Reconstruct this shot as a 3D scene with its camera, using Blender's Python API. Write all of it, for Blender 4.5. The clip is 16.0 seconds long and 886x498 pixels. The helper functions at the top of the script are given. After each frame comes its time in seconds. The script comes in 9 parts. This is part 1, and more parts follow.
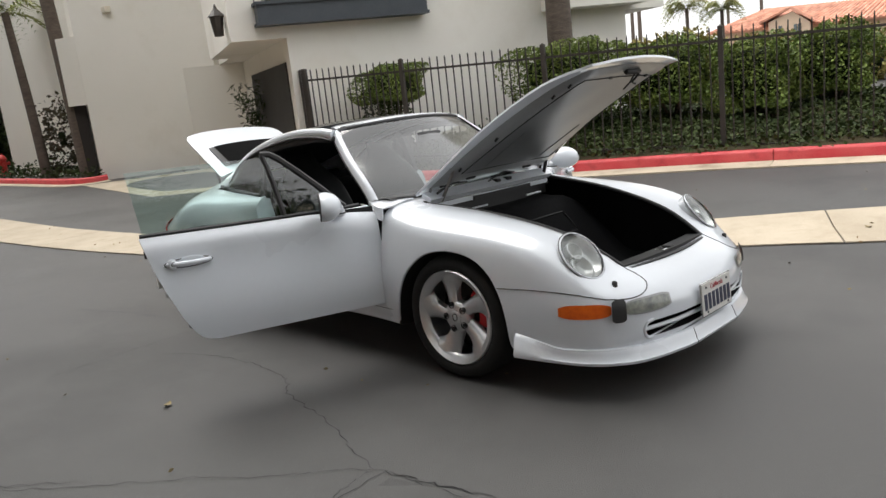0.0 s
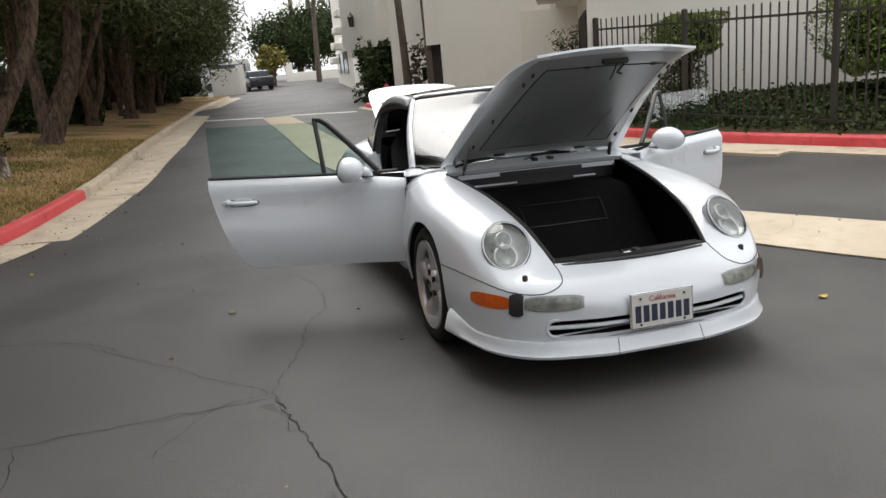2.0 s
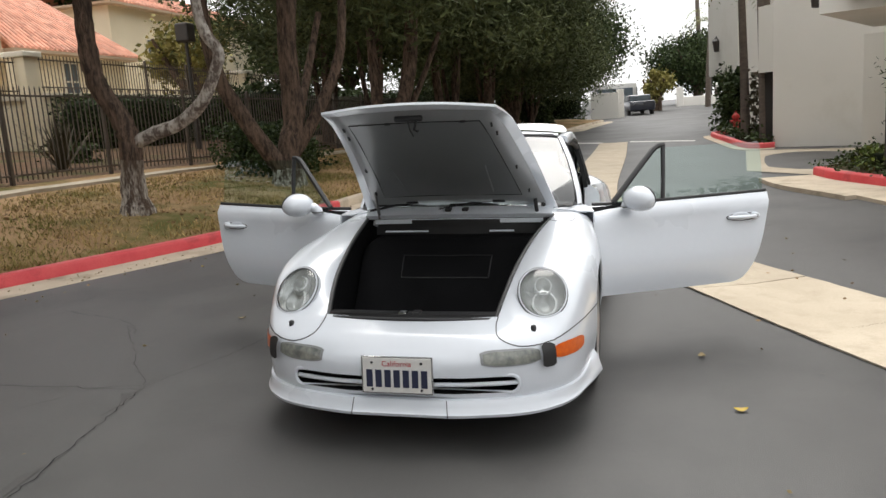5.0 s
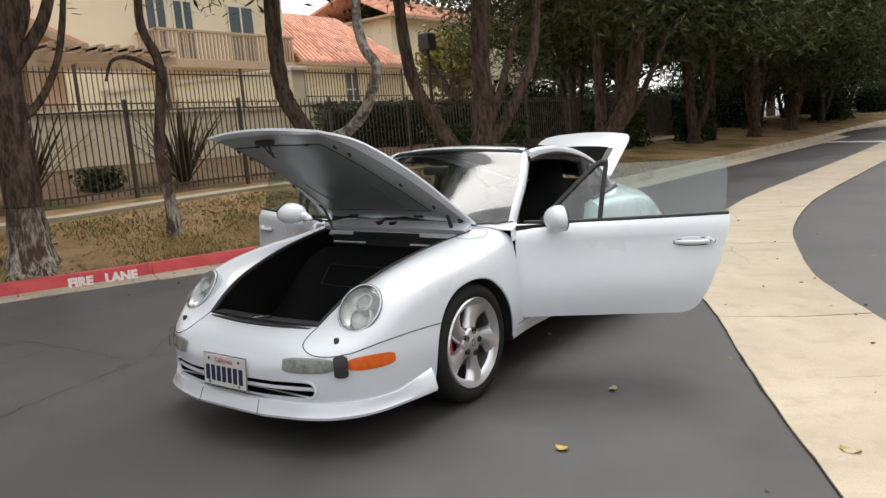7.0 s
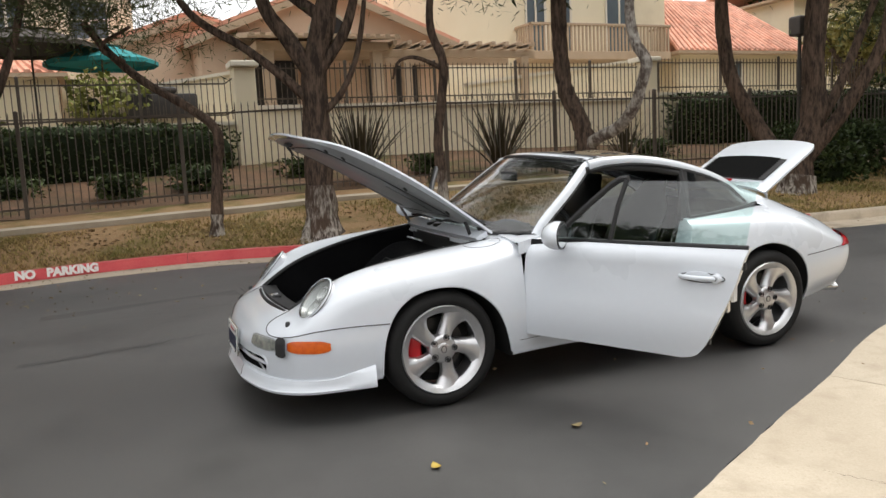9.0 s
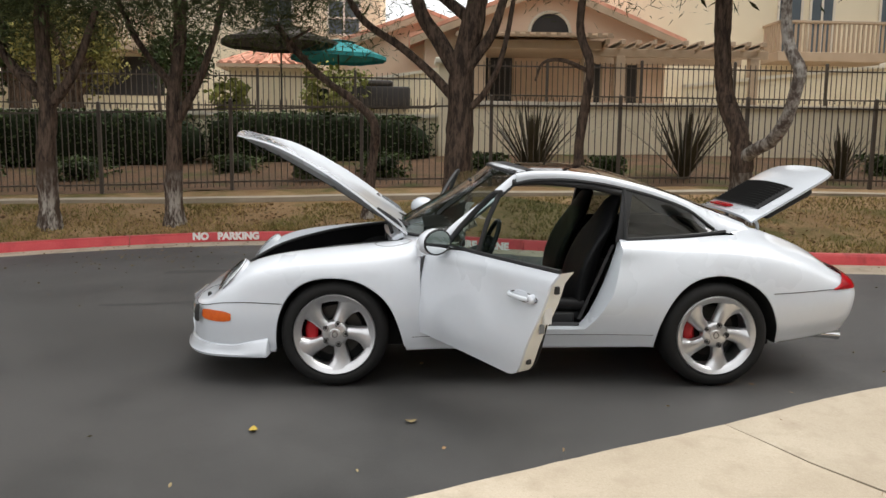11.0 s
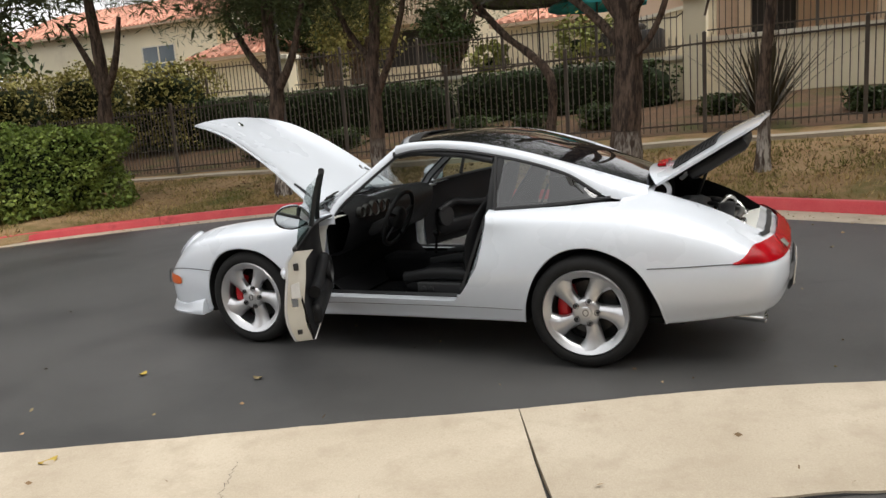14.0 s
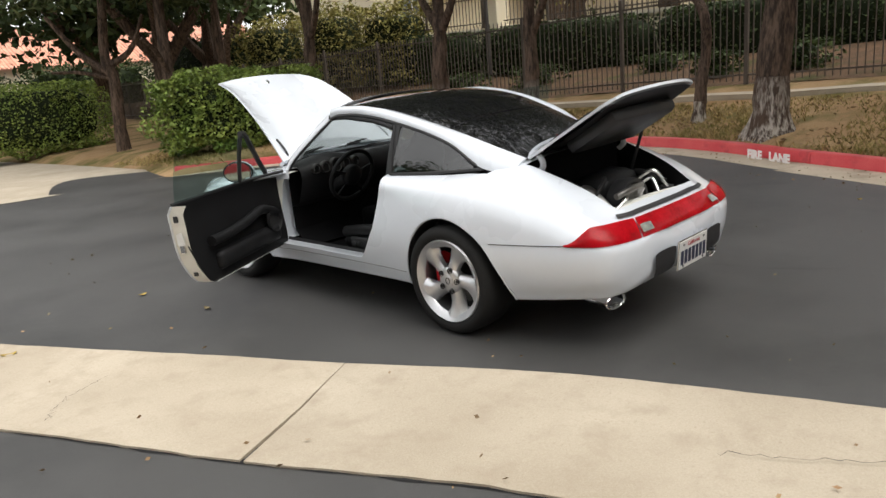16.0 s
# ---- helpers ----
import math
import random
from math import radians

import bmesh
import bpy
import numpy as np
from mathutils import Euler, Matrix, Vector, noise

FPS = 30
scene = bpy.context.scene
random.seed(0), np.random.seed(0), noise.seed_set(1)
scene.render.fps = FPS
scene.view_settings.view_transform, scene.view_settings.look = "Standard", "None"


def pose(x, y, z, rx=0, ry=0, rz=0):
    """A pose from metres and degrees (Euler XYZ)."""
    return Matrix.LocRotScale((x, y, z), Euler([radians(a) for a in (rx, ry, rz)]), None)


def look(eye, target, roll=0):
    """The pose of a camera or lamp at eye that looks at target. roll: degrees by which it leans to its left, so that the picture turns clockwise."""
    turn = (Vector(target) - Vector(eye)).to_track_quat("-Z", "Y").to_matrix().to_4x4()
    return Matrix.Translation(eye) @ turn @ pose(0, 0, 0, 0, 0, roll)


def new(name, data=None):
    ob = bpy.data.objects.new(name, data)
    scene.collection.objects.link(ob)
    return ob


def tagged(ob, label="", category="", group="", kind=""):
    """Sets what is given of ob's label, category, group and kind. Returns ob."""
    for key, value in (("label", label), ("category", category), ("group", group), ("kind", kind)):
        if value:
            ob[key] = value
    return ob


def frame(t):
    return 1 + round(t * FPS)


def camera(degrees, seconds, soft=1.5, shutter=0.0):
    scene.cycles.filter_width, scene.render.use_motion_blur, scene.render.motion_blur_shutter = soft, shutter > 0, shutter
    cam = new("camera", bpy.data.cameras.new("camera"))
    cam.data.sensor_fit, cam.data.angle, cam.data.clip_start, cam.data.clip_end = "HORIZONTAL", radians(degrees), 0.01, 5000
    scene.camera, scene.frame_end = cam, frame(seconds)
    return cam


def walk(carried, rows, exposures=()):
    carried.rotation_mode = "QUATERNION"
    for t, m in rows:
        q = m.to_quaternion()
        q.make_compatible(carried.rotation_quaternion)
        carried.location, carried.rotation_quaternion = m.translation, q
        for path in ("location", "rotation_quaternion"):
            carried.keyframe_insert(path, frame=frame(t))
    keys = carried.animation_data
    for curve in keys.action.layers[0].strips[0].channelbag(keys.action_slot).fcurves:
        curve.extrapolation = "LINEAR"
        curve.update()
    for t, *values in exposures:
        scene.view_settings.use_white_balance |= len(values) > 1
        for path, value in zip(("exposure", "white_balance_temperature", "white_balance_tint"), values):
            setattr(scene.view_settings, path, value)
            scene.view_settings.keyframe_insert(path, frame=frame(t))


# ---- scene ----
cam = camera(60.3, 16.0)
PATH = [
    (0, (-3.376, -3.668, 1.465), (-1.986, -2.292, 1.046), -6.4),
    (0.5, (-3.022, -4.068, 1.477), (-1.825, -2.505, 1.127), -5.6),
    (1, (-2.627, -4.39, 1.453), (-1.612, -2.695, 1.142), -5.3),
    (1.5, (-2.22, -4.722, 1.474), (-1.407, -2.922, 1.164), -5.7),
    (2, (-1.78, -4.95, 1.496), (-1.251, -3.081, 1.018), -5.0),
    (2.5, (-1.325, -5.153, 1.527), (-0.917, -3.253, 1.055), -2.6),
    (3, (-0.862, -5.32, 1.538), (-0.643, -3.385, 1.083), -1.2),
    (3.5, (-0.404, -5.339, 1.545), (-0.306, -3.387, 1.12), -1.2),
    (4, (0.084, -5.342, 1.516), (-0.011, -3.378, 1.148), -2.2),
    (4.5, (0.529, -5.243, 1.462), (0.221, -3.297, 1.112), -3.2),
    (7, (3.023, -4.341, 1.382), (1.848, -2.749, 1.091), -4.9),
    (7.5, (3.49, -4.059, 1.346), (2.065, -2.676, 1.107), -3.6),
    (8, (3.885, -3.619, 1.313), (2.308, -2.413, 1.074), -3.9),
    (8.5, (4.19, -3.135, 1.327), (2.483, -2.119, 1.092), -4.1),
    (9, (4.456, -2.67, 1.337), (2.631, -1.892, 1.087), -2.9),
    (11.5, (5.278, -0.249, 1.379), (3.295, -0.269, 1.121), -0.1),
    (12, (5.294, 0.222, 1.396), (3.32, 0.069, 1.116), -1.5),
    (12.5, (5.276, 0.682, 1.408), (3.326, 0.374, 1.091), -1.8),
    (13, (5.163, 1.117, 1.413), (3.235, 0.715, 1.067), -2.4),
    (13.5, (5.042, 1.619, 1.445), (3.169, 1.004, 1.106), -3.7),
    (14, (4.806, 2.118, 1.439), (3.015, 1.304, 1.083), -4.1),
    (14.5, (4.569, 2.675, 1.457), (2.848, 1.719, 1.101), -5.0),
    (15, (4.295, 3.137, 1.467), (2.696, 2.018, 1.03), -3.6),
    (15.5, (4.028, 3.617, 1.481), (2.503, 2.398, 1.046), -5.7),
    (16, (3.72, 4.075, 1.508), (2.363, 2.687, 1.027), -4.7),
]
walk(cam, [(t, look(eye, target, roll)) for t, eye, target, roll in PATH], [(0.0, 0.34), (1.5, 0.24), (2.5, 0.32), (3.5, 0.36), (4.5, 0.33), (7.5, 0.21), (9.0, 0.25), (12.0, 0.10), (14.0, 0.10), (16.0, 0.18)])

# ---- world ----
world = bpy.data.worlds.new("overcast")
scene.world = world
world.use_nodes = True
wn, wl = world.node_tree.nodes, world.node_tree.links
sky = wn.new("ShaderNodeTexSky")
sky.sky_type, sky.sun_disc, sky.sun_elevation, sky.sun_rotation = "NISHITA", False, radians(62), radians(-2)
sky.dust_density, sky.ozone_density, sky.air_density = 3.0, 0.6, 1.0
pale = wn.new("ShaderNodeHueSaturation")
pale.inputs["Saturation"].default_value = 0.16
wl.new(sky.outputs[0], pale.inputs["Color"])
# cloud cover evens the sky out: a white veil over the clear sky
veil = wn.new("ShaderNodeMix")
veil.data_type = "RGBA"
veil.inputs[0].default_value = 0.72
wl.new(pale.outputs[0], veil.inputs[6])
veil.inputs[7].default_value = (10.0, 10.0, 10.0, 1)
# thin bright cloud, about as bright low down as overhead
way = wn.new("ShaderNodeTexCoord")
axes = wn.new("ShaderNodeSeparateXYZ")
wl.new(way.outputs["Generated"], axes.inputs[0])
grade = wn.new("ShaderNodeMapRange")
grade.inputs[1].default_value, grade.inputs[2].default_value, grade.inputs[3].default_value, grade.inputs[4].default_value = 0.0, 1.0, 1.22, 1.62
wl.new(axes.outputs[2], grade.inputs[0])
shine = wn.new("ShaderNodeVectorMath")
shine.operation = "SCALE"
wl.new(veil.outputs[2], shine.inputs[0])
wl.new(grade.outputs[0], shine.inputs["Scale"])
wl.new(shine.outputs[0], wn["Background"].inputs["Color"])
wn["Background"].inputs["Strength"].default_value = 0.104

sun = new("sun", bpy.data.lights.new("sun", "SUN"))
sun.data.energy, sun.data.angle, sun.data.color = 2.25, radians(48), (1.0, 0.97, 0.92)
sun.matrix_world = look((0, 0, 30), (0.5, -15.0, 0))


# ---- materials ----
def surf(name, a, b=None, rough=0.5, metal=0.0, scale=4.0, fine=60.0, bump=0.0, coat=0.0, rvar=0.1, island=0.0, stretch=(1, 1, 1), spec=0.5, objrand=0.0, sharp=0.0, stain=None, fade=None, speck=None):
    """A surface of two colours mixed by coarse and fine noise, with its own gloss and relief."""
    m = bpy.data.materials.new(name)
    m.use_nodes = True
    n, l = m.node_tree.nodes, m.node_tree.links
    p = n["Principled BSDF"]
    b = b or tuple(min(1, c * 0.82) for c in a)
    co = n.new("ShaderNodeTexCoord")
    mp = n.new("ShaderNodeMapping")
    mp.inputs["Scale"].default_value = stretch
    l.new(co.outputs["Object"], mp.inputs[0])
    big, small = n.new("ShaderNodeTexNoise"), n.new("ShaderNodeTexNoise")
    for t, s, d in ((big, scale, 4), (small, fine, 3)):
        t.inputs["Scale"].default_value, t.inputs["Detail"].default_value = s, d
        l.new(mp.outputs[0], t.inputs["Vector"])
    add = n.new("ShaderNodeMath")
    add.operation = "MULTIPLY_ADD"
    l.new(small.outputs["Fac"], add.inputs[0])
    add.inputs[1].default_value = 0.6
    l.new(big.outputs["Fac"], add.inputs[2])
    ramp = n.new("ShaderNodeMapRange")
    ramp.inputs[1].default_value, ramp.inputs[2].default_value = 0.55 + sharp, 1.05 - sharp
    l.new(add.outputs[0], ramp.inputs[0])
    mix = n.new("ShaderNodeMix")
    mix.data_type = "RGBA"
    l.new(ramp.outputs[0], mix.inputs[0])
    mix.inputs[6].default_value, mix.inputs[7].default_value = (*a, 1), (*b, 1)
    colour = mix.outputs[2]
    for tone, size, lo, hi in [q for q in (speck, stain) if q]:
        # grit, and blotches with soft edges, in colours of their own
        blot = n.new("ShaderNodeTexNoise")
        blot.inputs["Scale"].default_value, blot.inputs["Detail"].default_value, blot.inputs["Roughness"].default_value = size, 6, 0.62
        l.new(mp.outputs[0], blot.inputs["Vector"])
        edge = n.new("ShaderNodeMapRange")
        edge.inputs[1].default_value, edge.inputs[2].default_value = lo, hi
        l.new(blot.outputs["Fac"], edge.inputs[0])
        over = n.new("ShaderNodeMix")
        over.data_type = "RGBA"
        l.new(edge.outputs[0], over.inputs[0])
        l.new(colour, over.inputs[6])
        over.inputs[7].default_value = (*tone, 1)
        colour = over.outputs[2]
    if fade:
        # worn away upwards, with a ragged limit
        z0, z1, tone = fade
        xyz = n.new("ShaderNodeSeparateXYZ")
        l.new(co.outputs["Object"], xyz.inputs[0])
        rag = n.new("ShaderNodeMath")
        rag.operation = "MULTIPLY_ADD"
        l.new(blot.outputs["Fac"], rag.inputs[0])
        rag.inputs[1].default_value = 0.5
        l.new(xyz.outputs[2], rag.inputs[2])
        lim = n.new("ShaderNodeMapRange")
        lim.inputs[1].default_value, lim.inputs[2].default_value = z0 + 0.25, z1 + 0.25
        l.new(rag.outputs[0], lim.inputs[0])
        gone = n.new("ShaderNodeMix")
        gone.data_type = "RGBA"
        l.new(lim.outputs[0], gone.inputs[0])
        l.new(colour, gone.inputs[6])
        gone.inputs[7].default_value = (*tone, 1)
        colour = gone.outputs[2]
    if island or objrand:
        hsv = n.new("ShaderNodeHueSaturation")
        if island:
            src = n.new("ShaderNodeNewGeometry").outputs["Random Per Island"]
        else:
            src = n.new("ShaderNodeObjectInfo").outputs["Random"]
        r2 = n.new("ShaderNodeMapRange")
        r2.inputs[3].default_value, r2.inputs[4].default_value = 1 - (island or objrand), 1 + (island or objrand)
        l.new(src, r2.inputs[0])
        l.new(r2.outputs[0], hsv.inputs["Value"])
        l.new(colour, hsv.inputs["Color"])
        colour = hsv.outputs[0]
    l.new(colour, p.inputs["Base Color"])
    rr = n.new("ShaderNodeMapRange")
    rr.inputs[3].default_value, rr.inputs[4].default_value = max(0.02, rough - rvar), min(1, rough + rvar)
    l.new(big.outputs["Fac"], rr.inputs[0])
    l.new(rr.outputs[0], p.inputs["Roughness"])
    p.inputs["Metallic"].default_value = metal
    p.inputs["Coat Weight"].default_value = coat
    p.inputs["Coat Roughness"].default_value = 0.04
    p.inputs["Specular IOR Level"].default_value = spec
    if bump:
        bp = n.new("ShaderNodeBump")
        bp.inputs["Strength"].default_value, bp.inputs["Distance"].default_value = 1.0, bump
        l.new(add.outputs[0], bp.inputs["Height"])
        l.new(bp.outputs[0], p.inputs["Normal"])
    return m


def glassy(name, tint, rough=0.0, clear=0.7, base=0.08, rise=4.0):
    """Thin sheet glass: a mix of tinted see-through and mirror by Fresnel."""
    m = bpy.data.materials.new(name)
    m.use_nodes = True
    n, l = m.node_tree.nodes, m.node_tree.links
    n.remove(n["Principled BSDF"])
    tr, gl, mx = n.new("ShaderNodeBsdfTransparent"), n.new("ShaderNodeBsdfGlossy"), n.new("ShaderNodeMixShader")
    lw, pw, fr = n.new("ShaderNodeLayerWeight"), n.new("ShaderNodeMath"), n.new("ShaderNodeMath")
    lw.inputs[0].default_value = 0.5
    pw.operation, pw.inputs[1].default_value = "POWER", rise
    fr.operation, fr.inputs[1].default_value, fr.inputs[2].default_value = "MULTIPLY_ADD", 1 - base, base
    l.new(lw.outputs["Facing"], pw.inputs[0])
    l.new(pw.outputs[0], fr.inputs[0])
    tr.inputs[0].default_value = (*[c * clear for c in tint], 1)
    gl.inputs["Roughness"].default_value = rough
    l.new(fr.outputs[0], mx.inputs[0])
    l.new(tr.outputs[0], mx.inputs[1])
    l.new(gl.outputs[0], mx.inputs[2])
    l.new(mx.outputs[0], n["Material Output"].inputs[0])
    return m


M_ASPHALT = surf("asphalt", (0.047, 0.0455, 0.044), (0.072, 0.070, 0.0675), 0.54, scale=0.45, fine=190, bump=0.003, rvar=0.16, spec=0.5, stain=((0.034, 0.033, 0.032), 0.55, 0.47, 0.66), speck=((0.11, 0.107, 0.102), 130, 0.60, 0.70))
M_PATCH = surf("asphalt patch", (0.036, 0.035, 0.034), (0.056, 0.054, 0.052), 0.58, spec=0.5, scale=0.8, fine=140, bump=0.004, speck=((0.035, 0.034, 0.032), 45, 0.56, 0.66), stain=((0.05, 0.048, 0.046), 1.1, 0.52, 0.70))
M_CRACK = surf("crack", (0.012, 0.012, 0.012), rough=0.95)
M_CONC = surf("concrete", (0.375, 0.312, 0.23), (0.50, 0.432, 0.335), 0.85, scale=1.3, fine=120, bump=0.004, objrand=0.05, stain=((0.34, 0.275, 0.20), 5.0, 0.50, 0.85), speck=((0.33, 0.27, 0.195), 60, 0.57, 0.78))
M_KERB = surf("kerb concrete", (0.44, 0.365, 0.27), (0.58, 0.49, 0.375), 0.85, scale=2.5, fine=70, bump=0.003, objrand=0.06, stain=((0.29, 0.235, 0.17), 2.2, 0.52, 0.72))
M_RED = surf("red kerb paint", (0.56, 0.040, 0.052), (0.66, 0.095, 0.095), 0.55, scale=3, fine=80, bump=0.003, stain=((0.36, 0.03, 0.035), 4.0, 0.55, 0.75))
M_WHITELINE = surf("road paint white", (0.75, 0.74, 0.70), (0.5, 0.49, 0.46), 0.7, scale=6, fine=80)
M_LETTER = surf("stencil paint", (0.88, 0.85, 0.83), (0.80, 0.75, 0.73), 0.7, scale=20, fine=90)
M_SOIL = surf("lawn", (0.30, 0.185, 0.095), (0.42, 0.285, 0.155), 0.95, scale=1.3, fine=45, bump=0.03, spec=0.1, stain=((0.135, 0.125, 0.042), 0.9, 0.48, 0.64))
M_MULCH = surf("mulch", (0.14, 0.080, 0.048), (0.075, 0.052, 0.034), 0.95, scale=3, fine=50, bump=0.03, spec=0.1, stain=((0.06, 0.062, 0.022), 1.1, 0.52, 0.66))
M_IVYSOIL = surf("leafy soil", (0.045, 0.040, 0.022), (0.085, 0.070, 0.040), 0.95, scale=4, fine=50, bump=0.03, spec=0.1)
M_BLADE = surf("grass blades", (0.18, 0.165, 0.05), (0.42, 0.295, 0.135), 0.8, scale=0.8, fine=10, island=0.4, spec=0.15, sharp=0.08)
M_STUCCO = surf("white stucco", (0.88, 0.85, 0.785), (0.91, 0.88, 0.82), 0.9, scale=0.7, fine=120, bump=0.003, spec=0.2, stain=((0.79, 0.75, 0.67), 0.45, 0.55, 0.80))
M_BEIGE = surf("beige stucco", (0.76, 0.67, 0.49), (0.82, 0.73, 0.55), 0.9, scale=0.8, fine=90, bump=0.003, spec=0.2, stain=((0.64, 0.55, 0.40), 0.5, 0.55, 0.78))
M_PEACH = surf("peach stucco", (0.72, 0.53, 0.39), (0.78, 0.60, 0.45), 0.9, scale=0.8, fine=90, bump=0.003, spec=0.2, stain=((0.60, 0.44, 0.32), 0.5, 0.55, 0.78))
M_CAP = surf("wall cap", (0.68, 0.62, 0.50), (0.75, 0.70, 0.6), 0.85, scale=2, fine=60)
M_TAN = surf("tan wood", (0.42, 0.31, 0.21), (0.50, 0.38, 0.27), 0.8, scale=2, fine=40)
M_TILE = surf("terracotta", (0.52, 0.215, 0.135), (0.64, 0.35, 0.25), 0.8, scale=2.5, fine=30, island=0.22, stain=((0.34, 0.15, 0.10), 2.0, 0.56, 0.72))
M_IRON = surf("fence iron", (0.035, 0.030, 0.027), (0.055, 0.045, 0.038), 0.55, scale=5, fine=60)
M_IRON2 = surf("fence iron brown", (0.070, 0.054, 0.042), (0.11, 0.086, 0.068), 0.6, scale=5, fine=60)
M_BARK = surf("pine bark", (0.165, 0.115, 0.085), (0.050, 0.037, 0.030), 0.95, scale=16, fine=55, bump=0.05, stretch=(1, 1, 0.22), spec=0.1, sharp=0.10)
M_LIME = surf("whitewashed bark", (0.50, 0.45, 0.39), (0.085, 0.062, 0.05), 0.95, scale=17, fine=50, bump=0.05, stretch=(1, 1, 0.25), spec=0.1, sharp=0.14, stain=((0.10, 0.070, 0.052), 6.0, 0.53, 0.63), fade=(0.28, 0.90, (0.10, 0.070, 0.052)))
M_PALEB = surf("pale bark", (0.46, 0.42, 0.37), (0.12, 0.092, 0.075), 0.9, scale=9, fine=34, bump=0.03, stretch=(1, 1, 0.6), sharp=0.13)
M_PALM = surf("palm trunk", (0.165, 0.13, 0.105), (0.10, 0.078, 0.066), 0.95, scale=6, fine=30, bump=0.02, stretch=(1, 1, 3))
M_NEEDLE = surf("pine needles", (0.046, 0.062, 0.026), (0.112, 0.126, 0.052), 0.7, scale=0.9, fine=6, island=0.45, spec=0.12)
# the hedge leaf colour about 1.3 times brighter, offsetting the pines' shade
M_LIFTEDHEDGE = surf("lifted hedge leaves", (0.105, 0.165, 0.030), (0.24, 0.29, 0.065), 0.5, scale=1.6, fine=8, island=0.5, spec=0.25)
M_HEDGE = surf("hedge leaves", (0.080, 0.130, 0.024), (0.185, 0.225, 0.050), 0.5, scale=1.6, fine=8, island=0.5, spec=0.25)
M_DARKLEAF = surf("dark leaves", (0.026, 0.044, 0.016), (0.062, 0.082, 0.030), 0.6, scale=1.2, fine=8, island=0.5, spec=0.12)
M_IVY = surf("ivy leaves", (0.026, 0.044, 0.014), (0.062, 0.080, 0.027), 0.5, scale=1.4, fine=8, island=0.45, spec=0.12)
M_YELLOWLEAF = surf("yellow green leaves", (0.15, 0.15, 0.038), (0.28, 0.23, 0.08), 0.6, scale=1.4, fine=8, island=0.35, spec=0.12)
M_PALMLEAF = surf("palm leaves", (0.15, 0.18, 0.04), (0.27, 0.26, 0.09), 0.55, scale=1.4, fine=8, island=0.3, spec=0.12)
M_FLAX = surf("flax blades", (0.055, 0.048, 0.030), (0.10, 0.085, 0.055), 0.5, scale=2, fine=20, island=0.3, spec=0.12)
# near-black leaf tone: the shade inside bushes is put into this colour
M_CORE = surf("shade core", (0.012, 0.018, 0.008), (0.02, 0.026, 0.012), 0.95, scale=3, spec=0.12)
M_TEAL = surf("teal canvas", (0.010, 0.17, 0.18), (0.02, 0.24, 0.24), 0.85, scale=2, fine=90)
M_BROWNCLOTH = surf("brown canvas", (0.045, 0.035, 0.03), (0.06, 0.05, 0.04), 0.9, scale=2, fine=90)
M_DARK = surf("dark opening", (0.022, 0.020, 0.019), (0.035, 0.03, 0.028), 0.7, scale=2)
M_SLATE = surf("dark blue trim", (0.050, 0.060, 0.072), (0.075, 0.085, 0.10), 0.6, scale=3, fine=50)
M_WINDOW = surf("window glass", (0.10, 0.12, 0.14), (0.14, 0.17, 0.19), 0.06, scale=1, rvar=0.02)
M_HYDRANT = surf("hydrant red", (0.42, 0.02, 0.02), (0.5, 0.04, 0.03), 0.4, scale=6)
M_FALLEN = surf("fallen leaf", (0.44, 0.32, 0.035), (0.34, 0.22, 0.05), 0.6, scale=20)
M_LITTER = surf("leaf litter", (0.20, 0.115, 0.06), (0.36, 0.26, 0.15), 0.85, scale=3, fine=20, island=0.45, spec=0.15)
M_FALLEN2 = surf("dry leaf", (0.28, 0.22, 0.10), (0.20, 0.15, 0.08), 0.7, scale=20)


# ---- helpers ----
def curve(*pairs):
    """A smooth function through (where, value) pairs, without overshoot."""
    xs = np.array([p[0] for p in pairs], float)
    ys = np.array([p[1:] for p in pairs], float)
    h = np.diff(xs)[:, None]
    d = np.diff(ys, axis=0) / h
    m = np.zeros_like(ys)
    m[0], m[-1] = d[0], d[-1]
    for i in range(1, len(xs) - 1):
        for k in range(ys.shape[1]):
            a, b = d[i - 1, k], d[i, k]
            m[i, k] = 0 if a * b <= 0 else 3 * (h[i - 1, 0] + h[i, 0]) / ((2 * h[i, 0] + h[i - 1, 0]) / a + (h[i, 0] + 2 * h[i - 1, 0]) / b)

    def at(x):
        x = min(max(x, xs[0]), xs[-1])
        i = min(max(int(np.searchsorted(xs, x)) - 1, 0), len(xs) - 2)
        w = h[i, 0]
        t = (x - xs[i]) / w
        v = (1 + 2 * t) * (1 - t) ** 2 * ys[i] + t * (1 - t) ** 2 * w * m[i] + t * t * (3 - 2 * t) * ys[i + 1] + t * t * (t - 1) * w * m[i + 1]
        return float(v[0]) if len(v) == 1 else v
    return at


def spline(points, n=8):
    """Points along a smooth line (Catmull-Rom) through the given ones."""
    p = [Vector(q) for q in points]
    p = [p[0] * 2 - p[1], *p, p[-1] * 2 - p[-2]]
    out = []
    for i in range(1, len(p) - 2):
        for k in range(n):
            t = k / n
            out.append(0.5 * (2 * p[i] + (p[i + 1] - p[i - 1]) * t + (2 * p[i - 1] - 5 * p[i] + 4 * p[i + 1] - p[i + 2]) * t * t
                              + (3 * p[i] - p[i - 1] - 3 * p[i + 1] + p[i + 2]) * t ** 3))
    return out + [p[-2]]


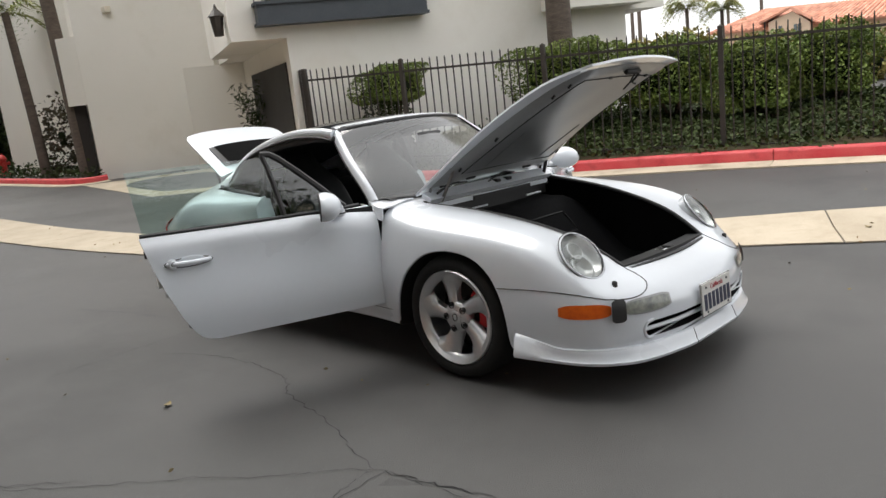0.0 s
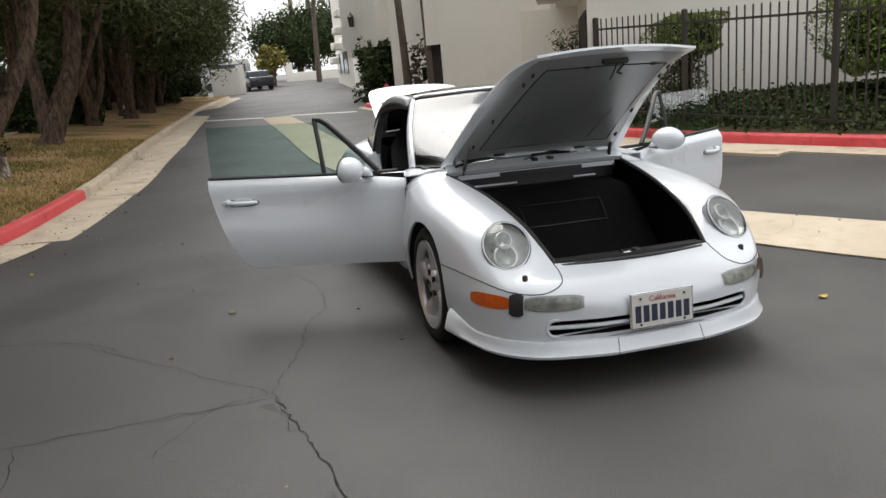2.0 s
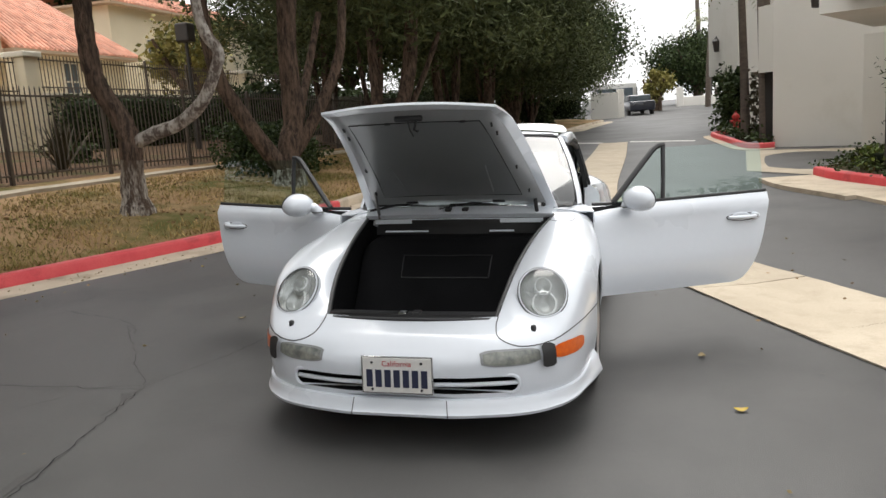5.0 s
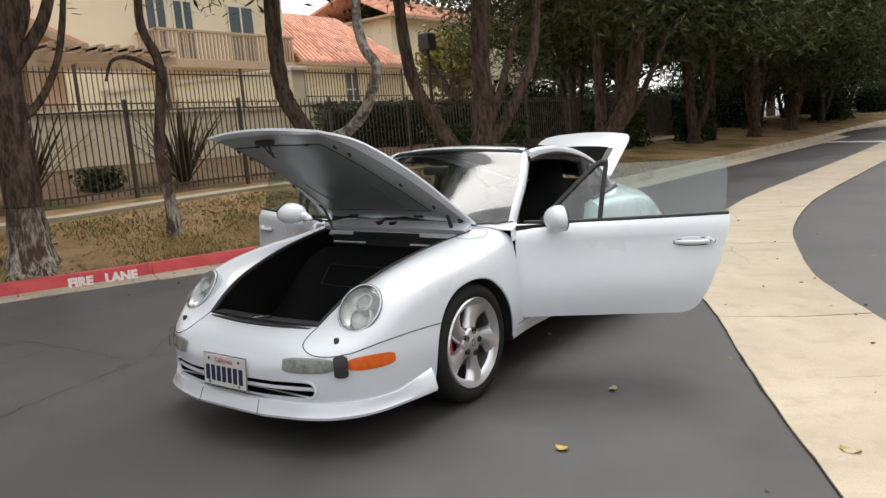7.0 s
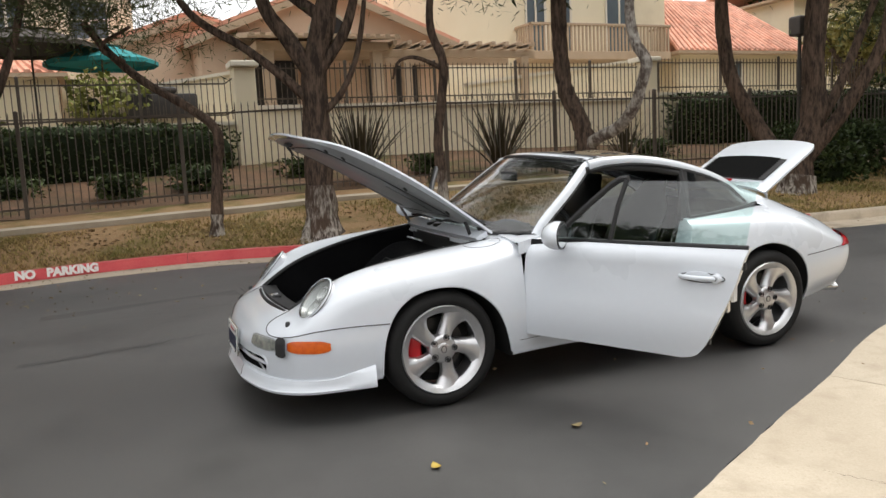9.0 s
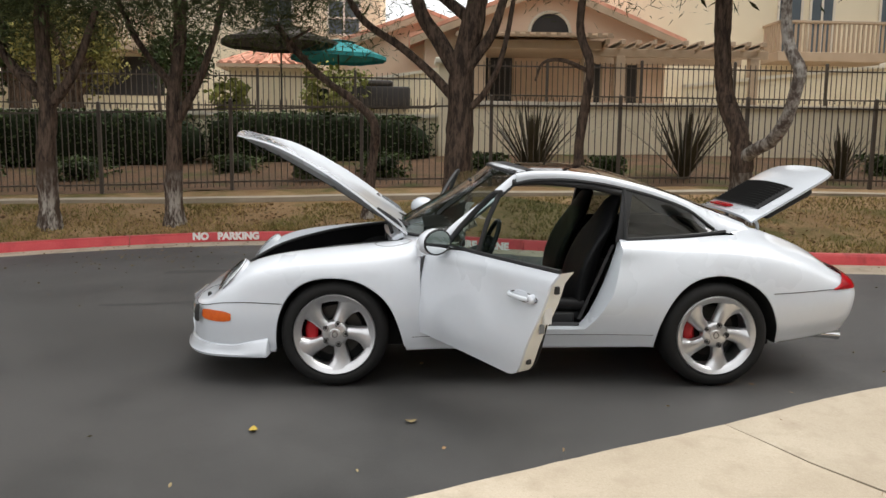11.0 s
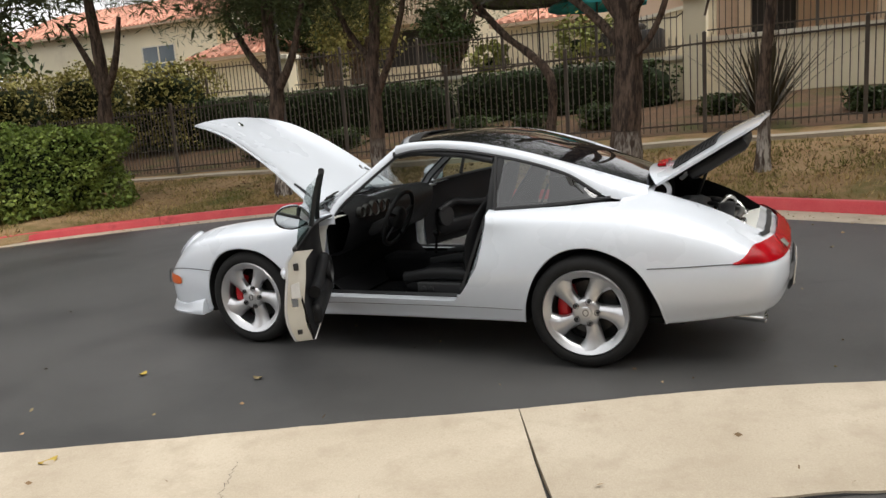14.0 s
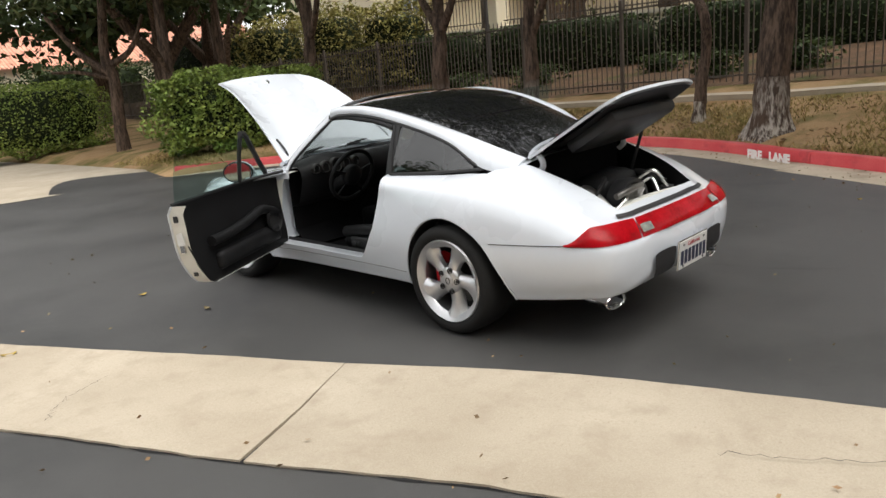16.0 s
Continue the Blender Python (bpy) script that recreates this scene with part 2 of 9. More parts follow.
def put(bm, name, material, smooth=None):
    """A mesh from a bmesh; smooth: the angle in degrees above which edges stay sharp."""
    me = bpy.data.meshes.new(name)
    bm.to_mesh(me)
    bm.free()
    for m in material if isinstance(material, (list, tuple)) else (material,):
        me.materials.append(m)
    if smooth is not None:
        me.shade_smooth()
        me.set_sharp_from_angle(angle=radians(smooth))
    return me


def part(name, bm, material, parent, label="", smooth=None):
    ob = new(name, put(bm, name, material, smooth))
    ob.parent = parent
    if label:
        ob["label"] = label
    return ob


def thing(name, label, category, at=(0, 0, 0), group="", kind="", turn=(0, 0, 0)):
    ob = new(name)
    ob.location, ob.rotation_euler = at, [radians(a) for a in turn]
    ob.empty_display_size = 0.1
    return tagged(ob, label, category, group, kind)


def solid(name, bm, material, label, category, at=(0, 0, 0), group="", kind="", smooth=None):
    ob = new(name, put(bm, name, material, smooth))
    ob.location = at
    return tagged(ob, label, category, group, kind)


def box(bm, lo, hi, bevel=0.0, turn=None):
    """A block between two corners, with its edges rounded."""
    lo, hi = Vector(lo), Vector(hi)
    made = bmesh.ops.create_cube(bm, size=1)["verts"]
    for v in made:
        v.co = Vector([(lo[i] + hi[i]) / 2 + v.co[i] * (hi[i] - lo[i]) for i in range(3)])
    if bevel:
        edges = list({e for v in made for e in v.link_edges})
        out = bmesh.ops.bevel(bm, geom=edges, offset=bevel, segments=2, affect="EDGES", profile=0.5)
        made = list({v for f in out["faces"] for v in f.verts} | {v for v in made if v.is_valid})
    if turn:
        bmesh.ops.transform(bm, matrix=turn, verts=made)
    return made


def tube(bm, points, radii, sides=8, cap=True, squash=1.0):
    """A round bar along a line, with a radius for each point."""
    points = [Vector(p) for p in points]
    if not isinstance(radii, (list, tuple)):
        radii = [radii] * len(points)
    rings, up = [], None
    for i, p in enumerate(points):
        d = (points[min(i + 1, len(points) - 1)] - points[max(i - 1, 0)]).normalized()
        if up is None:
            up = d.orthogonal().normalized()
        up = (up - d * up.dot(d)).normalized()
        side = d.cross(up)
        rings.append([bm.verts.new(p + radii[i] * (math.cos(a) * up + math.sin(a) * side * squash)) for a in (2 * math.pi * k / sides for k in range(sides))])
    for a, b in zip(rings, rings[1:]):
        for k in range(sides):
            bm.faces.new((a[k], a[(k + 1) % sides], b[(k + 1) % sides], b[k]))
    if cap:
        bm.faces.new(rings[0][::-1])
        bm.faces.new(rings[-1])


def lathe(bm, profile, sides=32, axis="X"):
    """Turns (along, radius) pairs round an axis."""
    rings = []
    for a, r in profile:
        ring = []
        for k in range(sides):
            c, s = math.cos(2 * math.pi * k / sides), math.sin(2 * math.pi * k / sides)
            ring.append(bm.verts.new({"X": (a, r * c, r * s), "Y": (r * s, a, r * c), "Z": (r * c, r * s, a)}[axis]))
        rings.append(ring)
    for a, b in zip(rings, rings[1:]):
        for k in range(sides):
            bm.faces.new((a[k], a[(k + 1) % sides], b[(k + 1) % sides], b[k]))
    return rings


def sheet(bm, rows, thick=0.0):
    """A curved sheet from rows of points; thick: closes it into a plate that reaches that far behind the face."""
    n, m = len(rows), len(rows[0])
    rows = [[Vector(p) for p in r] for r in rows]
    front = [[bm.verts.new(p) for p in r] for r in rows]
    for i in range(n - 1):
        for j in range(m - 1):
            bm.faces.new((front[i][j], front[i][j + 1], front[i + 1][j + 1], front[i + 1][j]))
    if not thick:
        return
    back = []
    for i in range(n):
        line = []
        for j in range(m):
            a = rows[min(i + 1, n - 1)][j] - rows[max(i - 1, 0)][j]
            b = rows[i][min(j + 1, m - 1)] - rows[i][max(j - 1, 0)]
            line.append(bm.verts.new(rows[i][j] + a.cross(b).normalized() * thick))
        back.append(line)
    for i in range(n - 1):
        for j in range(m - 1):
            bm.faces.new((back[i][j], back[i + 1][j], back[i + 1][j + 1], back[i][j + 1]))
    rim = [(0, j) for j in range(m)] + [(i, m - 1) for i in range(1, n)] + [(n - 1, j) for j in range(m - 2, -1, -1)] + [(i, 0) for i in range(n - 2, 0, -1)]
    for a, b in zip(rim, rim[1:] + rim[:1]):
        bm.faces.new((front[a[0]][a[1]], back[a[0]][a[1]], back[b[0]][b[1]], front[b[0]][b[1]]))
    bmesh.ops.recalc_face_normals(bm, faces=bm.faces)


def raw(name, verts, faces, material, smooth=None):
    me = bpy.data.meshes.new(name)
    me.from_pydata([tuple(v) for v in verts], [], faces)
    me.materials.append(material)
    if smooth is not None:
        me.shade_smooth()
        me.set_sharp_from_angle(angle=radians(smooth))
    return me


def leaves(centres, size, rng, flat=0.0, slim=0.55):
    """Vertices and faces of small pointed leaves about the given places, turned at random."""
    c = np.asarray(centres, float)
    n = len(c)
    d = rng.normal(size=(n, 3))
    d[:, 2] *= 1 - flat
    d /= np.linalg.norm(d, axis=1)[:, None]
    e = np.cross(d, rng.normal(size=(n, 3)))
    e /= np.linalg.norm(e, axis=1)[:, None]
    s = size * rng.uniform(0.6, 1.3, (n, 1))
    v = np.stack([c - d * s * 0.5, c + e * s * slim * 0.5, c + d * s * 0.5, c - e * s * slim * 0.5], 1).reshape(-1, 3)
    f = np.arange(n * 4).reshape(n, 4)
    return v, [tuple(q) for q in f.tolist()]


# ---- ground ----
FALL_X = curve((-60, 0), (-8, 0), (-6.5, 0.005), (-5.5, 0.015), (-4, 0.03), (-2, 0.0488), (0, 0), (2.2, -0.0537), (3.2, -0.03), (4, 0.03), (5, 0.08), (7, 0.13), (12, 0.16), (60, 0.16))
FALL_Y = curve((-40, -0.7), (-20, -0.5), (-10, -0.25), (-6, -0.11), (-3, -0.03), (-1, 0), (28, 0), (45, 0.3), (60, 0.7), (100, 1.1))


def lie(x, y):
    """Height of the road."""
    if abs(x) < 2.2 and abs(y) < 2.4:
        return -0.0244 * x
    return FALL_X(x) * math.exp(-max(0, abs(y) - 6) ** 2 / 200) + FALL_Y(y)


def make_ground():
    xs = [-2500, -600, -150, -60, -40, -25, *np.arange(-16, -8, 0.8), *np.arange(-8, 8.01, 0.25), *np.arange(8.8, 16.1, 0.8), 25, 40, 60, 150, 600, 2500]
    ys = [-2500, -600, -150, -60, -40, -28, *np.arange(-20, -8, 0.8), *np.arange(-8, 8.01, 0.25), *np.arange(8.8, 30.1, 0.8), 38, 50, 70, 100, 200, 700, 2500]
    bed = [p for p in evenly(GUTTER, 0.2)]

    def sunk(x, y):
        near = min((p.x - x) ** 2 + (p.y - y) ** 2 for p in bed)
        return 0.03 if near < 0.22 ** 2 else 0.0
    v = [(x, y, lie(x, y) - (sunk(x, y) if abs(x) < 7 and -13 < y < 25 else 0)) for y in ys for x in xs]
    n = len(xs)
    f = [(j * n + i, j * n + i + 1, (j + 1) * n + i + 1, (j + 1) * n + i) for j in range(len(ys) - 1) for i in range(n - 1)]
    tagged(new("ground", raw("ground", v, f, M_ASPHALT, 60)), "worn grey asphalt road, level and dry", "road", kind="structure")



LEFT_KERB = [(-2.8, -9.6), (-4.0, -8.6), (-5.1, -7.1), (-5.9, -5.6), (-6.35, -4.3), (-6.5, -3.0), (-6.35, -1.6), (-5.95, -0.4), (-5.4, 0.6), (-4.95, 1.55),
             (-4.45, 2.6), (-4.0, 3.7), (-3.72, 5.6), (-3.5, 8), (-3.4, 12), (-3.2, 18), (-2.9, 25), (-2.2, 36), (-0.4, 46)]
RIGHT_KERB = [(3.95, 8.6), (4.05, 7.5), (4.45, 5.9), (4.75, 4.2), (5.2, 2.7), (5.65, 1.3), (5.95, 0.3), (6.35, -1.3), (6.9, -3.5), (7.6, -6.5), (9, -11)]
ISLAND = [(4.6, 15.7), (4.15, 15.9), (3.95, 17), (3.93, 20), (3.9, 23.8), (4.1, 24.9), (4.9, 25.3)]
GUTTER = [(0.5, 24.2), (0.45, 17), (0.3, 9.5), (0.36, 7.2), (0.6, 5.1), (0.98, 3.5), (1.32, 2.4), (1.62, 1.72), (1.92, 1.13), (2.25, 0.4), (2.68, -0.5), (3.1, -1.35),
          (3.9, -3.2), (5.0, -6.5), (5.6, -12)]


def evenly(points, step):
    """Points at even steps along a smooth line."""
    line = spline([(*p, 0) for p in points], 12)
    out, left = [line[0]], step
    for a, b in zip(line, line[1:]):
        d = (b - a).length
        while d >= left and d > 1e-9:
            a = a + (b - a) * (left / d)
            out.append(a)
            d, left = (b - a).length, step
        left -= d
    return out


make_ground()


def across(line, i):
    d = line[min(i + 1, len(line) - 1)] - line[max(i - 1, 0)]
    d.z = 0
    d.normalize()
    return Vector((-d.y, d.x, 0))


def sweep(bm, line, profile, height=lie):
    """A strip with the given (offset, rise) profile along a line on the ground."""
    rows = []
    for i, p in enumerate(line):
        s = across(line, i)
        rows.append([bm.verts.new((p.x + s.x * o, p.y + s.y * o, height(p.x, p.y) + z)) for o, z in profile])
    for a, b in zip(rows, rows[1:]):
        for k in range(len(profile) - 1):
            bm.faces.new((a[k], a[k + 1], b[k + 1], b[k]))
    bm.faces.new(rows[0][::-1])
    bm.faces.new(rows[-1])
    bmesh.ops.recalc_face_normals(bm, faces=bm.faces)


def kerb_row(name, label, points, side, red_from, red_to, high=0.15, pan=0.42):
    """A kerb in blocks with joints, and the concrete pan before it. side: +1 if the bank lies to the left of the line."""
    top = thing(name, label, "kerb", kind="structure")
    line = evenly(points, 0.3)
    n = 10
    for i in range(0, len(line) - 1, n):
        seg = [q.copy() for q in line[i:i + n + 1]]
        if len(seg) < 2:
            continue
        seg[-1] = seg[-1] + (seg[-2] - seg[-1]).normalized() * 0.008
        mid = seg[len(seg) // 2]
        bm = bmesh.new()
        sweep(bm, seg, [(side * o, z) for o, z in ((0, -0.15), (0.012, high - 0.035), (0.03, high - 0.008), (0.055, high), (0.15, high), (0.15, -0.15))])
        painted = red_from <= mid.y <= red_to
        part("kerb_block", bm, M_RED if painted else M_KERB, top, "red painted kerb" if painted else "", smooth=50)
        bm = bmesh.new()
        w = pan + 0.42 * max(0, min(1, (mid.y - 1.5) / 4)) * (side > 0)
        sweep(bm, seg, [(side * o, z) for o, z in ((-w, -0.06), (-w, 0.006), (-0.03, 0.016), (-0.002, 0.02), (-0.002, -0.06))])
        part("gutter_pan", bm, M_KERB, top, smooth=50)
    return top


kerb_row("kerb_left", "curved concrete kerb painted red along the fire lane", LEFT_KERB, 1, -9.7, 5.8)
kerb_row("kerb_right", "red painted kerb before the hedge bank", RIGHT_KERB, 1, -20, 30)
kerb_row("kerb_island", "red painted kerb round a planted island", ISLAND, -1, 0, 40, pan=0.25)


def make_gutter():
    top = thing("valley_gutter", "pale concrete ribbon gutter with cracked joints", "gutter", kind="structure")
    line = evenly(GUTTER, 0.12)
    k0 = min(range(len(line)), key=lambda i: (line[i] - Vector((1.82, 1.12, 0))).length)
    n = 26
    rng = np.random.default_rng(4)
    first = k0 % n
    cuts = [0] * (first > 0) + list(range(first, len(line), n)) + [len(line) - 1]
    for a, b in zip(cuts, cuts[1:]):
        seg = [q.copy() for q in line[a:b + 1]]
        if len(seg) < 2:
            continue
        seg[0] = seg[0] + (seg[1] - seg[0]).normalized() * 0.014
        bm = bmesh.new()
        rows = []
        for i, p in enumerate(seg):
            s = across(seg, i)
            j = rng.uniform(-0.004, 0.004, 2)
            prof = ((-0.50 + j[0], -0.08), (-0.50 + j[0], 0.008), (-0.25, 0.004), (0, -0.004), (0.25, 0.004), (0.50 + j[1], 0.008), (0.50 + j[1], -0.08))
            rows.append([bm.verts.new((p.x + s.x * o, p.y + s.y * o, lie(p.x + s.x * o, p.y + s.y * o) + z + 0.006)) for o, z in prof])
        for r, q in zip(rows, rows[1:]):
            for k in range(6):
                bm.faces.new((r[k], r[k + 1], q[k + 1], q[k]))
        bm.faces.new(rows[0][::-1])
        bm.faces.new(rows[-1])
        bmesh.ops.recalc_face_normals(bm, faces=bm.faces)
        part("slab", bm, M_CONC, top, smooth=40)
    for side in (-1, 1):
        bm = bmesh.new()
        rows = []
        for i, p in enumerate(line):
            s = across(line, i)
            w = 0.004 + 0.014 * rng.uniform(0, 1) ** 3
            rows.append([bm.verts.new((p.x + s.x * o, p.y + s.y * o, lie(p.x + s.x * o, p.y + s.y * o) + 0.004)) for o in (side * 0.47, side * (0.5 + w))])
        for r, q in zip(rows, rows[1:]):
            bm.faces.new((r[0], r[1], q[1], q[0]))
        part("edge_seam", bm, M_CRACK, top, "dark ragged joint to the asphalt")


make_gutter()


def crack(points, width, seed):
    rng = np.random.default_rng(seed)
    line = spline([(*p, 0) for p in points], 14)
    v, f = [], []
    for i, p in enumerate(line):
        s = across(line, i)
        w = 0.62 * width * rng.uniform(0.25, 1.0) * (0.3 if i in (0, len(line) - 1) else 1)
        j = rng.normal(0, 0.009, 2)
        for o in (-w, w):
            x, y = p.x + s.x * o + j[0], p.y + s.y * o + j[1]
            v.append((x, y, lie(x, y) + (0.0165 if x > 0.3 else 0.0035)))
        if i:
            f.append((2 * i - 2, 2 * i - 1, 2 * i + 1, 2 * i))
    return raw("crack", v, f, M_CRACK)


cracks = thing("pavement_cracks", "dark cracks across the asphalt", "crack", kind="structure")
for i, (pts, w) in enumerate([([(3.1, -2.1), (3.4, -2.3), (3.6, -2.0)], 0.003), ([(1.0, 4.2), (0.8, 3.7), (1.05, 3.2), (1.2, 2.9)], 0.004), ([(2.3, -0.1), (2.6, 0.05), (2.75, 0.25)], 0.003), ([(-3.7, -1.54), (-2.7, -1.53), (-1.68, -1.56)], 0.006), ([(-1.68, -1.56), (-1.6, -2.0), (-1.5, -2.65), (-1.45, -3.4)], 0.008),
                              ([(-2.7, -0.25), (-2.3, -0.75), (-1.95, -1.2), (-1.7, -1.49), (-1.65, -1.95)], 0.0035), ([(-1.7, -1.49), (-1.95, -1.55), (-2.2, -1.9)], 0.003),
                              ([(-1.7, -1.49), (-1.52, -0.98), (-1.4, -0.5), (-1.26, -0.25), (-1.25, 0.3), (-1.42, 0.8)], 0.0045), ([(-1.26, 2.6), (-1.1, 2.2), (-1.0, 1.6)], 0.004),
                              ([(-2.05, 1.0), (-1.6, 1.05), (-1.12, 1.08)], 0.004), ([(-3.7, 0.26), (-2.76, -0.16), (-2.45, -0.5)], 0.005), ([(-2.8, -1.5), (-2.75, -2.2), (-2.9, -3.0)], 0.005)]):
    ob = new("crack", crack(pts, w, i))
    ob.parent = cracks


def flat_patch(name, outline, lift, material, label):
    v = [(x, y, lie(x, y) + lift) for x, y in outline]
    tagged(new(name, raw(name, v, [tuple(range(len(v)))], material)), label, "road", kind="structure")


flat_patch("asphalt_patch", [(-3.6, -1.6), (-1.7, -1.6), (-1.55, -2.5), (-1.45, -3.4), (-3.5, -3.4)], 0.0022, M_PATCH, "darker rectangular asphalt repair")
flat_patch("stop_line", [(-2.65, 26.6), (0.05, 24.1), (0.1, 24.75), (-2.6, 27.4)], 0.006, M_WHITELINE, "worn white stop line across the road")
flat_patch("stop_line", [(1.05, 24.0), (3.2, 22.1), (3.25, 22.7), (1.1, 24.6)], 0.006, M_WHITELINE, "worn white stop line across the road")
flat_patch("entry_apron", [(4.3, 7.9), (3.2, 10.5), (3.9, 15.6), (6.2, 13.3), (6.6, 11.5), (4.75, 7.7)], 0.012, M_CONC, "pale concrete driveway apron")
flat_patch("drive_apron", [(-2.75, -9.45), (-0.2, -9.95), (1.6, -11), (3.4, -16), (3, -25), (-3.9, -25), (-4.2, -14), (-4.1, -11.5), (-3.3, -9.6)], 0.012, M_CONC, "pale concrete driveway apron")


def kerb_words(words, at, towards, size):
    """Stencilled words on the face of the kerb."""
    a, b = Vector((*at, 0)), Vector((*towards, 0))
    d = (b - a).normalized()
    cu = bpy.data.curves.new("lettering", "FONT")
    cu.body, cu.size, cu.align_x, cu.align_y, cu.extrude, cu.space_word = words, size, "LEFT", "BOTTOM", 0.001, 3.2
    cu.offset = 0.009
    cu.materials.append(M_LETTER)
    ob = new("kerb_lettering", cu)
    m = Matrix((d, Vector((0, 0, 1)), d.cross(Vector((0, 0, 1))))).transposed().to_4x4()
    ob.matrix_world = Matrix.Translation(a) @ m
    return tagged(ob, "white stencilled words on the red kerb", "lettering")


# ---- banks ----
FENCE_LEFT = [(-12.5, -40), (-10.6, -26), (-9.6, -14), (-9.3, -5), (-9.1, 3), (-8.95, 8), (-8.3, 13), (-7.85, 18), (-7.9, 24), (-8.3, 32), (-8.6, 40)]
fence_x = curve(*[(y, x) for x, y in FENCE_LEFT])
kerb_x = curve((-30, -4), *[(y, x) for x, y in LEFT_KERB])


def bank_z(x, y):
    """Height of the planted bank beside the left kerb."""
    a, b = kerb_x(y) - 0.15, fence_x(y)
    t = min(1, max(0, (a - x) / max(0.5, a - b + 1.1 - 1.1)))
    rise = 0.50 + 0.12 * math.exp(-((y - 5) / 8) ** 2)
    return lie(kerb_x(y), y) + 0.13 + rise * (t ** 0.8) + 0.02 * noise.noise((x * 0.7, y * 0.7, 0))


def make_bank():
    ys = [-40, -30, -25, -21, -18, *np.arange(-16, 30.1, 0.5), 34, 38, 42, 46]
    v, f = [], []
    n = 16
    for y in ys:
        a, b = kerb_x(y) - 0.148, fence_x(y)
        if y < -9.0:
            a = -3.0 - 0.3 * min(3, -9 - y)
        # the edge runs out in an earth slope where there is no kerb
        v.append((a + 0.7, y, lie(a + 0.7, y) - 0.03) if y < -9.0 else (a, y, bank_z(a, y) - 0.1))
        for i in range(n + 1):
            x = a + (b - a) * i / n
            v.append((x, y, bank_z(x, y)))
    for j in range(len(ys) - 1):
        for i in range(n + 1):
            f.append((j * (n + 2) + i, (j + 1) * (n + 2) + i, (j + 1) * (n + 2) + i + 1, j * (n + 2) + i + 1))
    me = raw("lawn", v, f, M_SOIL, 80)
    tagged(new("lawn_bank", me), "sloping bank of dry lawn and bare soil", "lawn", kind="structure")
    # the slope between the fence and the garden wall
    v, f = [], []
    for y in ys:
        b = fence_x(y)
        for i in range(9):
            t = i / 8
            x = b + (-13.9 - b) * t
            v.append((x, y, bank_z(b, y) + 0.62 * t + 0.04 * noise.noise((x, y, 3))))
    for j in range(len(ys) - 1):
        for i in range(8):
            f.append((j * 9 + i, (j + 1) * 9 + i, (j + 1) * 9 + i + 1, j * 9 + i + 1))
    tagged(new("garden_slope", raw("slope", v, f, M_MULCH, 80)), "brown mulched slope behind the iron fence", "slope", kind="structure")
    # concrete path along the fence foot
    bm = bmesh.new()
    rows = []
    for y in np.arange(-16, 30.1, 0.5):
        x = fence_x(y)
        rows.append([bm.verts.new((x + o, y, bank_z(x + 0.6, y) + z)) for o, z in ((1.02, -0.1), (1.02, 0.012), (0.34, 0.018), (0.34, -0.1))])
    for a, b in zip(rows, rows[1:]):
        for k in range(3):
            bm.faces.new((a[k], a[k + 1], b[k + 1], b[k]))
    solid("path_left", bm, M_CONC, "narrow concrete path along the fence foot", "path", kind="structure", smooth=40)


make_bank()


def make_right_bank():
    line = evenly(RIGHT_KERB, 0.4)
    v, f = [], []
    n = 12
    for i, p in enumerate(line):
        s = across(line, i)
        for k in range(n + 1):
            o = 0.15 + 5.5 * k / n
            v.append((p.x + s.x * o, p.y + s.y * o, lie(p.x, p.y) + 0.13 + 0.32 * min(1, o / 2.6) + 0.02 * noise.noise((p.x + s.x * o, p.y, o))))
    for j in range(len(line) - 1):
        for k in range(n):
            f.append((j * (n + 1) + k, j * (n + 1) + k + 1, (j + 1) * (n + 1) + k + 1, (j + 1) * (n + 1) + k))
    tagged(new("planted_bank", raw("planted_bank", v, f, M_IVYSOIL, 80)), "dark earth bank under ivy beside the building", "bank", kind="structure")
    rng = np.random.default_rng(8)
    c = []
    for _ in range(105000):
        i = rng.integers(0, len(line) - 1)
        p, s, o = line[i], across(line, i), rng.uniform(0.3, 5.2)
        x, y = p.x + s.x * o + rng.normal(0, 0.2), p.y + s.y * o + rng.normal(0, 0.2)
        c.append((x, y, lie(p.x, p.y) + 0.13 + 0.32 * min(1, o / 2.6) + abs(rng.normal(0, 0.07)) * (0.4 + noise.noise((x, y, 1)) ** 2 * 4)))
    tagged(new("ivy", raw("ivy", *leaves(c, 0.06, rng, 0.6, 0.8), M_IVY)), "low ivy ground cover on the bank", "ivy", kind="stuff")
    c = []
    for _ in range(1600):
        y = rng.uniform(15.9, 25)
        x = rng.uniform(4.15, 5.6)
        c.append((x, y, 0.15 + abs(rng.normal(0, 0.14))))
    tagged(new("ground_cover", raw("ground_cover", *leaves(c, 0.11, rng, 0.5, 0.7), M_IVY)), "low green ground cover on the island", "shrub", kind="stuff")


make_right_bank()


